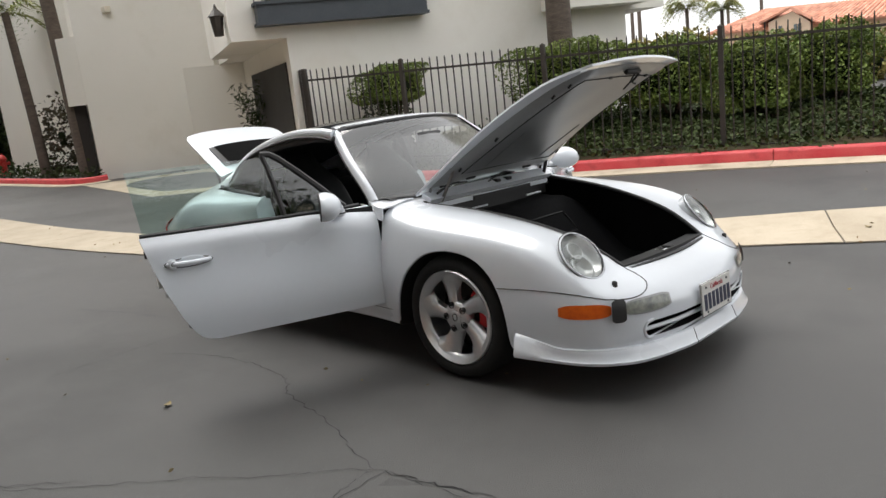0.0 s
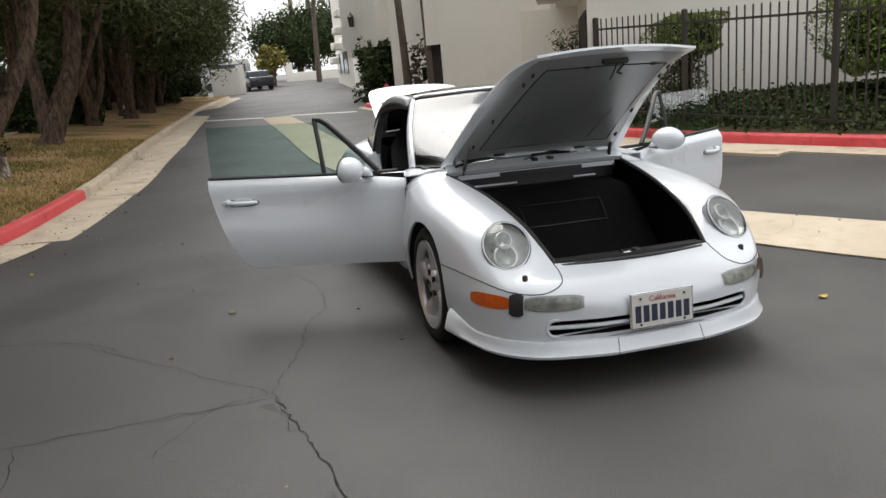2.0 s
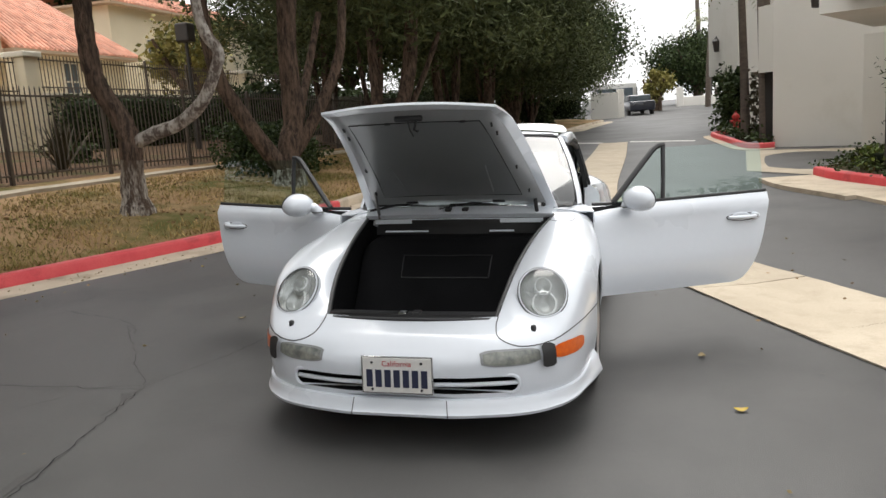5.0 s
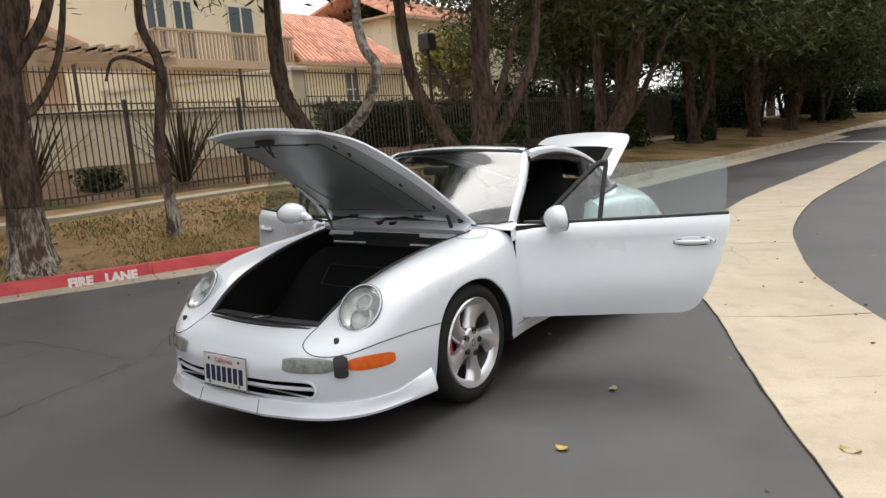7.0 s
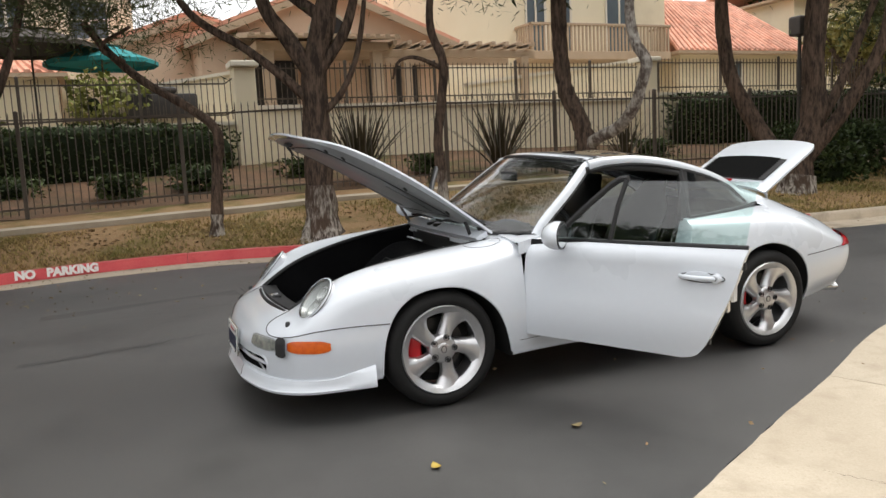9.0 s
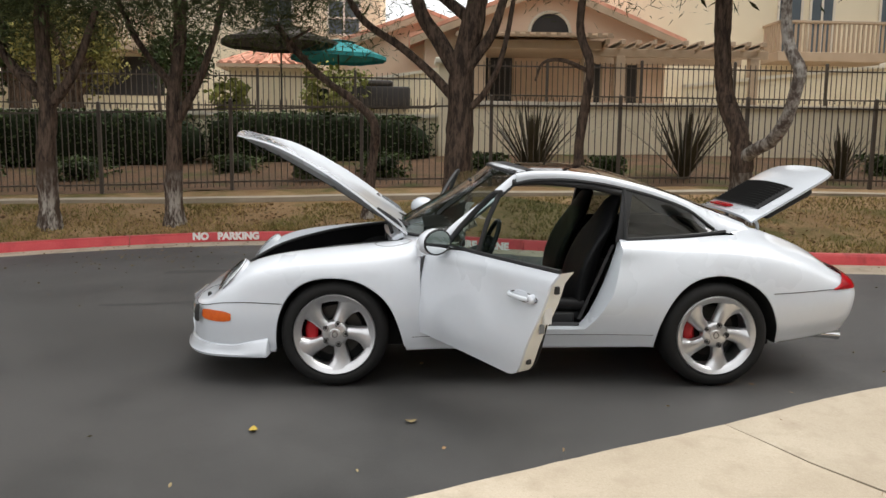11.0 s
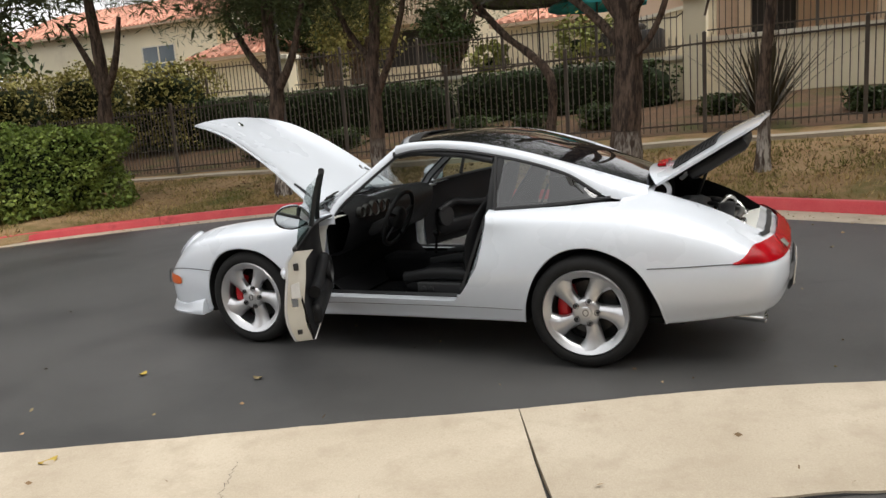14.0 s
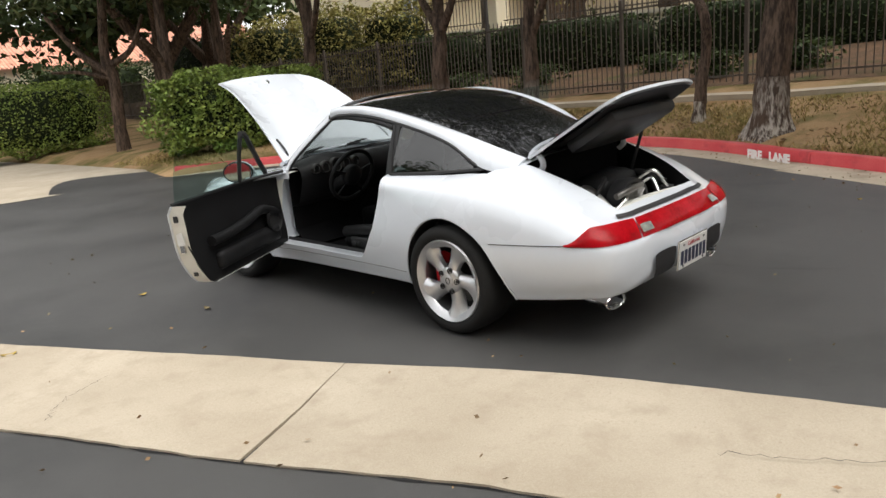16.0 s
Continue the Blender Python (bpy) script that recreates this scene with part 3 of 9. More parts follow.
def make_grass():
    rng = np.random.default_rng(3)
    v, f = [], []
    for _ in range(70000):
        y = rng.uniform(-13, 16)
        a, b = kerb_x(y) - 0.2, fence_x(y) + 1.2
        x = a + (b - a) * rng.uniform(0, 1) ** 1.4
        if noise.noise((x * 0.9, y * 0.9, 7)) < rng.uniform(-0.5, 0.35):
            continue
        z, h, an = bank_z(x, y), rng.uniform(0.025, 0.075), rng.uniform(0, 6.28)
        w, lean = rng.uniform(0.006, 0.014), rng.normal(0, 0.035, 2)
        k = len(v)
        v += [(x - w * math.cos(an), y - w * math.sin(an), z - 0.01), (x + w * math.cos(an), y + w * math.sin(an), z - 0.01), (x + lean[0], y + lean[1], z + h)]
        f.append((k, k + 1, k + 2))
    tagged(new("grass", raw("grass", v, f, M_BLADE)), "patchy short grass on the bank", "grass", kind="stuff")
    c = []
    for _ in range(7000):
        y = rng.uniform(-13, 16)
        a, b = kerb_x(y) - 0.16, fence_x(y) + 1.2
        x = a + (b - a) * rng.uniform(0, 1) ** 0.8
        if noise.noise((x * 0.8, y * 0.8, 2)) > rng.uniform(-0.35, 0.45):
            c.append((x, y, bank_z(x, y) + rng.uniform(0.004, 0.02)))
    tagged(new("leaf_litter", raw("leaf_litter", *leaves(c, 0.07, rng, 0.85, 0.5), M_LITTER)), "dry brown leaves and needles lying on the bank", "leaves", kind="stuff")


make_grass()


# ---- fences and garden wall ----
def bar_mesh(name, w, h, material, tip=0.0):
    """A square upright bar, its foot at the origin, with a pressed point."""
    bm = bmesh.new()
    r = w / 2
    lo = [bm.verts.new((x, y, 0)) for x, y in ((-r, -r), (r, -r), (r, r), (-r, r))]
    hi = [bm.verts.new((x, y, h - tip)) for x, y in ((-r, -r), (r, -r), (r, r), (-r, r))]
    for k in range(4):
        bm.faces.new((lo[k], lo[(k + 1) % 4], hi[(k + 1) % 4], hi[k]))
    if tip:
        peak = bm.verts.new((0, 0, h))
        for k in range(4):
            bm.faces.new((hi[k], hi[(k + 1) % 4], peak))
    else:
        bm.faces.new(hi)
    return put(bm, name, material)


def fence(name, label, line, foot, high, material, spacing=0.115, post_every=2.4, picked=None, spear=0.05, first=0):
    """An iron fence along a line: posts, two rails, pickets. picked(x, y): which pickets are parts of their own."""
    top = thing(name, label, "fence")
    post, picket = bar_mesh("post", 0.062, high + 0.08, material, 0.02), bar_mesh("picket", 0.016, high, material, spear)
    pts = evenly(line, spacing)
    per = max(2, round(post_every / spacing))
    rest_v, rest_f = [], []
    for i, p in enumerate(pts):
        z = foot(p.x, p.y)
        s = across(pts, i)
        turn = math.atan2(s.y, s.x)
        if i in (0, len(pts) - 1) or (i - first) % per == 0:
            ob = new("post", post)
        elif picked is None or picked(p.x, p.y):
            ob = new("picket", picket)
        else:
            k = len(rest_v)
            rest_v += [(p.x + dx, p.y + dy, z + dz) for dz in (0.06, high) for dx, dy in ((-0.009, -0.009), (0.009, -0.009), (0.009, 0.009), (-0.009, 0.009))]
            rest_f += [(k + a, k + b, k + 4 + b, k + 4 + a) for a, b in ((0, 1), (1, 2), (2, 3), (3, 0))]
            continue
        ob.location, ob.rotation_euler, ob.parent = (p.x, p.y, z + (0 if ob.data is post else 0.06)), (0, 0, turn), top
    if rest_v:
        ob = new("picket_run", raw("picket_run", rest_v, rest_f, material))
        ob.parent = top
        ob["kind"] = "stuff"
    for h in (0.16, high - 0.12):
        bm = bmesh.new()
        sweep(bm, pts[::4] + [pts[-1]], [(-0.016, h - 0.016), (-0.016, h + 0.016), (0.016, h + 0.016), (0.016, h - 0.016)], foot)
        part("rail", bm, material, top)
    return top


fence("iron_fence", "brown iron picket fence along the planted bank", FENCE_LEFT, lambda x, y: bank_z(x, y) + 0.0, 1.62, M_IRON2, picked=lambda x, y: -9 < y < 11)
RIGHT_FENCE = [(4.59, 7.0), (5.0, 5.13), (5.65, 2.62), (6.31, 0.5), (6.77, -1.3), (7.32, -3.5), (8.02, -6.5), (9.4, -11)]


def right_foot(x, y):
    return 0.14 + 0.0245 * (y - 0.5)


fence("iron_fence", "black iron picket fence before the building", RIGHT_FENCE, right_foot, 1.60, M_IRON, spacing=0.13, post_every=2.34, spear=0.02, first=15)
fence("iron_fence", "short black iron fence return to the building", [(4.62, 7.1), (4.86, 7.5)], right_foot, 1.60, M_IRON, spacing=0.13, spear=0.02)

WALL_X = -13.7


def wall_top(y):
    return 2.20 if y < 0.2 else 2.54 if y < 11.5 else 2.66


def make_garden_wall():
    bm = bmesh.new()
    ys = [-24, -12, 0.19, 0.21, 6, 11.49, 11.51, 24, 36]
    rows = [[bm.verts.new((WALL_X + o, y, z)) for o, z in ((0.1, 0.2), (0.1, wall_top(y)), (-0.1, wall_top(y)), (-0.1, 0.2))] for y in ys]
    for a, b in zip(rows, rows[1:]):
        for k in range(3):
            bm.faces.new((a[k], a[k + 1], b[k + 1], b[k]))
    solid("wall_garden", bm, M_BEIGE, "beige stucco retaining wall of the gardens", "wall", kind="structure")
    bm = bmesh.new()
    rows = [[bm.verts.new((WALL_X + o, y, wall_top(y) + z)) for o, z in ((0.15, 0.0), (0.15, 0.09), (-0.15, 0.09), (-0.15, 0.0))] for y in ys]
    for a, b in zip(rows, rows[1:]):
        for k in range(3):
            bm.faces.new((a[k], a[k + 1], b[k + 1], b[k]))
    solid("wall_cap", bm, M_CAP, "pale cap along the garden wall", "trim", kind="structure")
    for y in (-23.2, -10.75, 0.3, 11.6, 23):
        t = thing("wall_pillar", "beige stucco pillar with a pale cap", "pillar", (WALL_X, y, wall_top(y)), "pillars of the garden wall")
        bm = bmesh.new()
        box(bm, (-0.24, -0.24, -1.9), (0.30, 0.24, 0.94), 0.02)
        part("shaft", bm, M_BEIGE, t)
        bm = bmesh.new()
        box(bm, (-0.32, -0.32, 0.94), (0.38, 0.32, 1.08), 0.03)
        part("cap", bm, M_CAP, t, "pale stone cap")


make_garden_wall()
fence("terrace_fence", "thin brown railing on the garden wall", [(WALL_X, -23), (WALL_X, -12), (WALL_X, 0), (WALL_X, 12), (WALL_X, 33)], lambda x, y: wall_top(y) + 0.08, 0.98, M_IRON2,
      spacing=0.13, picked=lambda x, y: False, spear=0.0)


# ---- plants ----
def leaf_volume(rng, n, lo, hi, fill=0.35, lump=0.12):
    """Places near the skin of a clipped block with an uneven outline."""
    lo, hi = np.array(lo, float), np.array(hi, float)
    mid, half = (lo + hi) / 2, (hi - lo) / 2
    area = np.array([half[1] * half[2], half[0] * half[2], half[0] * half[1]])
    p = rng.uniform(-1, 1, (n, 3))
    ax = rng.choice(3, n, p=area / area.sum())
    p[np.arange(n), ax] = rng.choice([-1.0, 1.0], n)
    p /= (np.sum(np.abs(p) ** 6, axis=1) ** (1 / 6))[:, None]
    r = 1 - fill * rng.uniform(0, 1, (n, 1)) ** 2
    q = mid + p * half * r
    w = np.array([noise.noise(Vector(v) * 2.2) for v in q])[:, None]
    return mid + (q - mid) * (1 + lump * w)


def bush(name, label, category, lo, hi, n, size, material, seed, core=0.75, group="", lump=0.2, stems=0, turn=0):
    rng = np.random.default_rng(seed)
    lo, hi = Vector(lo), Vector(hi)
    base = Vector(((lo.x + hi.x) / 2, (lo.y + hi.y) / 2, lo.z))
    t = thing(name, label, category, base, group, turn=(0, 0, turn))
    c = leaf_volume(rng, n, lo - base, hi - base, lump=lump)
    ob = new("foliage", raw("foliage", *leaves(c, size, rng, 0.2, 0.6), material))
    ob.parent = t
    # dark filler behind the leaves, its colour standing for the shade within
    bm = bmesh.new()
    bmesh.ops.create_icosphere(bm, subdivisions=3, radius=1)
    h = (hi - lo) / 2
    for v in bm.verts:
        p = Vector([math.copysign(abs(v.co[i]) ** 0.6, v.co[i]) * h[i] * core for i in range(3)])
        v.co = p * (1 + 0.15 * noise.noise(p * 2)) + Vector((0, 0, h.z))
    part("inner_core", bm, M_CORE, t, "dark filler in the colour of inner shade", smooth=60)
    if stems:
        bm = bmesh.new()
        for k in range(stems):
            a = 2 * math.pi * k / stems
            tube(bm, [(0.1 * math.cos(a), 0.1 * math.sin(a), -0.75), (0.05 * math.cos(a), 0.06 * math.sin(a), -0.3), (0.25 * math.cos(a), 0.25 * math.sin(a), 0.2)], [0.045, 0.035, 0.02], 6)
        part("stem", bm, M_BARK, t, smooth=60)
    return t


bush("hedge", "clipped green hedge on the lawn bank", "hedge", (-6.25, -10.72, 0.12), (-2.95, -9.52, 1.66), 25000, 0.085, M_LIFTEDHEDGE, 1, 0.80, lump=0.34, turn=-42)
bush("hedge", "clipped green hedge beside the driveway", "hedge", (-6.1, -21.5, -0.25), (-1.4, -19.6, 1.75), 18000, 0.085, M_LIFTEDHEDGE, 2, 0.82, lump=0.18, turn=-22)
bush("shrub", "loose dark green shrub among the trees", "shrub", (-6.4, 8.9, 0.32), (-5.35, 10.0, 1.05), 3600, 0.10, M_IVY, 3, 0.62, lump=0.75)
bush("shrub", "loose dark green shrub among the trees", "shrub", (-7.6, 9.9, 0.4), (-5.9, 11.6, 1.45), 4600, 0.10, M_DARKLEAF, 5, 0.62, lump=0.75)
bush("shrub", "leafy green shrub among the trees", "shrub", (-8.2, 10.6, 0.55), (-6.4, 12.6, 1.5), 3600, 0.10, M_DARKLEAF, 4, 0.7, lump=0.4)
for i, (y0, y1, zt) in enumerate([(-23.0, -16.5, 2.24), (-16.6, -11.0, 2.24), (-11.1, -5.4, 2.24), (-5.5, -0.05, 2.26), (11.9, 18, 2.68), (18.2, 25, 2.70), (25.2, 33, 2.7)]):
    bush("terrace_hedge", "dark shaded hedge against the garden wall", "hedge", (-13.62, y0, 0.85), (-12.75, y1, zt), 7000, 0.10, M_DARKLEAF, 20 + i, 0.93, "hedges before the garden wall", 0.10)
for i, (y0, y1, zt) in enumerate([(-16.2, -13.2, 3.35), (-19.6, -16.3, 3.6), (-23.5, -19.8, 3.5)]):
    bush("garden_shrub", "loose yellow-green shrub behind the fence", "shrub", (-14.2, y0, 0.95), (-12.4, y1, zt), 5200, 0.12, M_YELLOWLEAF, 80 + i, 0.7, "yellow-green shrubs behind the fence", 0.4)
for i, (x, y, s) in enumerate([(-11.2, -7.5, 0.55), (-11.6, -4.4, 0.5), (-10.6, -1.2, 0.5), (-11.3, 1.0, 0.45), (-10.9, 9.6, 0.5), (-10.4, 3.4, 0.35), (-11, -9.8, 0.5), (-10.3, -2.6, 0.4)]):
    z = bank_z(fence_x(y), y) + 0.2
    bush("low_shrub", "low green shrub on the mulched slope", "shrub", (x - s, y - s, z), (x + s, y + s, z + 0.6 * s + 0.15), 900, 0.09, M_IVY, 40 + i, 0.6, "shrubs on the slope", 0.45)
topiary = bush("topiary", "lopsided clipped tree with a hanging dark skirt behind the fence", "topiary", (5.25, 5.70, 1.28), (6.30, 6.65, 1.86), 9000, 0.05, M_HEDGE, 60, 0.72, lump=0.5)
R60 = np.random.default_rng(60)
skirt = new("skirt", raw("skirt", *leaves(leaf_volume(R60, 3000, Vector((-0.50, -0.30, -0.62)), Vector((0.14, 0.30, 0.15)), lump=0.6), 0.05, R60, 0.2, 0.6), M_IVY))
skirt.parent = topiary
for dx, dy in ((-0.08, 0.0), (0.10, 0.06), (0.0, -0.08)):
    bm = bmesh.new()
    tube(bm, [(dx * 0.8 - 0.05, dy * 0.5, -1.15), (dx * 0.7 - 0.03, dy, -0.7), (dx, dy * 1.5, -0.3), (dx * 3, dy * 3, 0.25)], [0.045, 0.036, 0.03, 0.018], 6)
    part("stem", bm, M_BARK, topiary, smooth=60)
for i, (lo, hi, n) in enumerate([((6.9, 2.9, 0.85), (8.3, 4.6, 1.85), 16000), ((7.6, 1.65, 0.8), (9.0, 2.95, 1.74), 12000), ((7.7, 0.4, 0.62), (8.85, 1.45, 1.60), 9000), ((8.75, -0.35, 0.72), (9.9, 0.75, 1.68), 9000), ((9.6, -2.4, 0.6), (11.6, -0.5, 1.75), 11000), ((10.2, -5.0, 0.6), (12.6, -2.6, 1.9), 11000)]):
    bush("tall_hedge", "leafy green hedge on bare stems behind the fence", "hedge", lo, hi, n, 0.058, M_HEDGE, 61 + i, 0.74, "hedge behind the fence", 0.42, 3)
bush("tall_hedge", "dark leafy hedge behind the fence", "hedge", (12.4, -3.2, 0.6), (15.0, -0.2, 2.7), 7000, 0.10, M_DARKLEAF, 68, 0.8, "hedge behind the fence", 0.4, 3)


def flax(at, seed, high=1.15, n=46):
    rng = np.random.default_rng(seed)
    t = thing("flax_plant", "spiky dark flax plant behind the iron fence", "plant", at, "flax plants")
    for _ in range(n):
        a, lean, h = rng.uniform(0, 6.28), rng.uniform(0.05, 0.95), high * rng.uniform(0.65, 1.1)
        d, s = Vector((math.cos(a), math.sin(a), 0)), Vector((-math.sin(a), math.cos(a), 0))
        bm = bmesh.new()
        rows = []
        for k in range(5):
            u = k / 4
            c = d * (lean * h * u) + Vector((0, 0, h * (u - 0.25 * lean * u * u)))
            w = 0.032 * (1 - u) ** 0.6 + 0.002
            rows.append([c - s * w, c + d * 0.006, c + s * w])
        sheet(bm, rows)
        part("blade", bm, M_FLAX, t, smooth=80)


flax((-9.9, 1.80, bank_z(-9.2, 1.8) + 0.05), 1, 1.7, 80)
flax((-9.9, 4.85, bank_z(-9.2, 4.85) + 0.05), 2, 1.7, 80)
for i, (x, y, h) in enumerate([(-15.6, -2.9, 1.35), (-15.4, -2.1, 1.2), (-15.9, -5.4, 1.0)]):
    bush("terrace_plant", "leafy green pot plant on the terrace", "plant", (x - 0.5, y - 0.45, 2.15), (x + 0.5, y + 0.45, 2.15 + h), 900, 0.16, M_PALMLEAF, 130 + i, 0.3, "plants on the terrace", 0.7)
flax((-10.1, 8.2, bank_z(-9.3, 8.2) + 0.05), 3, 1.2)


def limb(points, n=6):
    return spline(points, n)


def needles(rng, ends, n, spread, size, slim=0.09):
    c = []
    for e in ends:
        q = rng.normal(size=(n, 3)) * np.array([spread, spread, spread * 0.55])
        c.append(np.asarray(e) + q)
    return leaves(np.concatenate(c), size, rng, 0.1, slim)


def bark_tube(bm, line, rad, sides, seed, foot=0.0):
    """A trunk with furrowed bark; its foot spreads into roots."""
    fine, rr = [], []
    for k in range(len(line) - 1):
        m = max(1, int((line[k + 1] - line[k]).length / 0.09))
        for q in range(m):
            fine.append(line[k].lerp(line[k + 1], q / m))
            rr.append(rad[k] + (rad[k + 1] - rad[k]) * q / m)
    fine.append(line[-1])
    rr.append(rad[-1])
    first = len(bm.verts)
    tube(bm, fine, rr, sides)
    bm.verts.ensure_lookup_table()
    for i, v in enumerate(bm.verts[first:first + sides * len(fine)]):
        c = fine[i // sides]
        d = v.co - c
        a = math.atan2(d.y, d.x)
        ridge = abs(noise.noise((math.cos(a) * 3.4 + seed, math.sin(a) * 3.4, c.z * 1.6))) * 0.30 - 0.06
        lobes = 1 + 0.35 * math.sin(a * 5 + seed)
        v.co = c + d * (1 + ridge + foot * lobes * math.exp(-max(0, c.z + 0.02) / 0.20))


def pine(at, trunk, radius, limbs, crown, seed, label, lime=0.0, pale=(), clump=620, spread=0.52, size=0.17, lean_in=0.0):
    """A pine: a crooked trunk with a limewashed foot, limbs, and a crown of needle clumps about the given places."""
    rng = np.random.default_rng(seed)
    t = thing("pine_tree", label, "tree", at, "pines on the bank")
    line = limb([(0, 0, -0.15), *trunk])
    n = len(line)
    rad = [radius * (1.35 if k == 0 else 1) * (1 - 0.45 * k / n) * (1 + 0.05 * rng.normal()) for k in range(n)]
    k = max((i for i, p in enumerate(line) if p.z <= lime), default=0)
    if lime and k:
        bm = bmesh.new()
        bark_tube(bm, line[:k + 1], rad[:k + 1], 26, seed, 0.45)
        part("limewashed_foot", bm, M_LIME, t, "whitewashed peeling bark", smooth=60)
        line, rad = line[k:], rad[k:]
    bm = bmesh.new()
    bark_tube(bm, line, rad, 26, seed, 0.0 if lime and k else 0.22)
    part("trunk", bm, M_BARK, t, smooth=60)
    for i, (pts, r0, r1) in enumerate(limbs):
        bm = bmesh.new()
        l = limb(pts)
        bark_tube(bm, l, [r0 + (r1 - r0) * j / (len(l) - 1) for j in range(len(l))], 14, seed + i)
        part("limb", bm, M_PALEB if i in pale else M_BARK, t, "pale bare limb" if i in pale else "", smooth=60)
    if crown:
        ob = new("crown", raw("crown", *needles(rng, crown, clump, spread, size, 0.2 if size > 0.27 else 0.09), M_NEEDLE))
        ob.parent = t
        if radius > 0.12 and size < 0.3:
            # the tall top of the tree, on the trunk's upward line
            tip = line[-1]
            bm = bmesh.new()
            tube(bm, [tip, tip + Vector((0.1, 0.1, 3.4))], [rad[-1] * 1.02, 0.04], 8)
            part("upper_trunk", bm, M_BARK, t, smooth=60)
            top = [np.array(tip) + rng.uniform((-2.2, -2.2, -0.4), (2.2, 2.2, 4.0)) for _ in range(52)]
            ob = new("upper_crown", raw("upper_crown", *needles(rng, top, 240, 0.7, 0.30, 0.2), M_NEEDLE))
            ob.parent = t
    return t


def clumps(rng, lo, hi, n):
    return [tuple(rng.uniform(lo, hi)) for _ in range(n)]


R = np.random.default_rng(11)


def bz(x, y):
    return bank_z(x, y)


# the pines beside the kerb, from the driveway up the road
pine((-6.35, 0.05, bz(-6.35, 0.05)), [(0.02, 0.0, 0.7), (-0.05, 0.05, 1.6), (-0.02, 0.05, 2.3), (0.15, 0.25, 3.2), (0.3, 0.5, 4.6), (0.3, 0.6, 6.5)], 0.22,
     [([(0, 0, 1.85), (-0.2, -0.35, 2.25), (-0.45, -0.85, 2.7), (-0.7, -1.5, 3.2), (-0.9, -2.0, 4.2)], 0.075, 0.04), ([(0, 0.05, 1.65), (0.1, 0.40, 2.0), (0.2, 0.65, 2.6), (0.3, 0.85, 3.8)], 0.055, 0.028), ([(0, 0.05, 2.2), (-0.05, -0.25, 2.7), (-0.1, -0.6, 3.3), (-0.1, -0.8, 4.6)], 0.13, 0.07), ([(0.05, 0.1, 2.3), (0.2, 0.5, 2.9), (0.3, 0.75, 3.8)], 0.09, 0.05),
      ([(0.15, 0.2, 3.0), (-0.2, -0.6, 3.7), (-0.3, -1.4, 4.4)], 0.09, 0.04)], clumps(R, (-1.8, -2.6, 3.6), (2.0, 2.4, 6.8), 38), 1, "forked pine with a whitewashed foot beside the kerb", 0.8)
pine((-7.1, -1.34, bz(-7.1, -1.34)), [(0.0, 0.05, 0.5), (-0.05, 0.1, 1.0), (0.05, 0.12, 1.5), (-0.2, -0.2, 1.85), (-0.5, -0.75, 2.25), (-0.7, -1.2, 2.7), (-0.6, -1.5, 3.1)], 0.085,
     [([(-0.6, -1.0, 2.55), (-0.5, -1.3, 2.75), (-0.3, -0.9, 3.0)], 0.04, 0.02)], clumps(R, (-1.4, -2.2, 3.0), (0.4, -0.2, 3.7), 7), 2, "thin crooked pine leaning over the path", 0.35)
pine((-6.1, 1.86, bz(-6.1, 1.86)), [(0.0, 0.02, 0.5), (-0.06, 0.0, 1.1), (0.0, 0.06, 1.7), (0.05, 0.1, 2.3), (-0.03, -0.05, 2.9), (0.1, 0.1, 4.2)], 0.085,
     [([(0.03, 0.1, 2.2), (0.05, -0.3, 2.35), (0.1, -0.6, 2.3), (0.05, -0.7, 2.05)], 0.035, 0.015)], clumps(R, (-1.0, -1.0, 3.5), (1.2, 1.2, 4.9), 12), 3, "thin dark pine with a whitewashed foot", 0.75)
pine((-5.6, 4.12, bz(-5.6, 4.12)), [(0.0, -0.02, 0.4), (0.05, -0.04, 0.9), (0.0, -0.10, 1.3), (-0.2, -0.22, 1.8), (-0.2, -0.3, 2.4), (-0.1, -0.36, 3.2), (0.1, -0.4, 4.6)], 0.165,
     [([(0.03, -0.03, 0.92), (0.35, 0.0, 1.05), (0.8, 0.02, 1.18), (1.2, 0.0, 1.45), (1.45, -0.02, 1.85), (1.53, -0.05, 2.05), (1.40, -0.12, 2.3), (1.36, -0.18, 2.7), (1.45, -0.2, 3.3), (1.4, -0.2, 4.2)], 0.095, 0.055)],
     clumps(R, (-1.4, -1.6, 3.7), (1.9, 1.6, 5.6), 22), 4, "pine with a pale curved second stem", 0.8, pale=(0,))
pine((-5.1, 7.95, bz(-5.1, 7.95)), [(0.0, 0.1, 0.5), (0.1, 0.3, 1.2), (0.1, 0.3, 2.4), (0.2, 0.4, 4), (0.2, 0.6, 6.5)], 0.24,
     [([(0.0, 0.0, 0.2), (-0.5, -0.3, 1.1), (-0.9, -0.6, 2.2), (-1.0, -0.7, 4.0)], 0.17, 0.10), ([(0, 0.1, 0.4), (0.5, 0.5, 1.3), (0.9, 0.9, 2.4), (1.0, 1.1, 4)], 0.13, 0.07), ([(0, 0.1, 0.7), (0.1, 0.8, 1.6), (0.3, 1.5, 3.2)], 0.1, 0.06)],
     clumps(R, (-2.4, -2.0, 4.1), (2.2, 2.4, 6.8), 40), 5, "many-stemmed dark pine on the bank", 0.35)
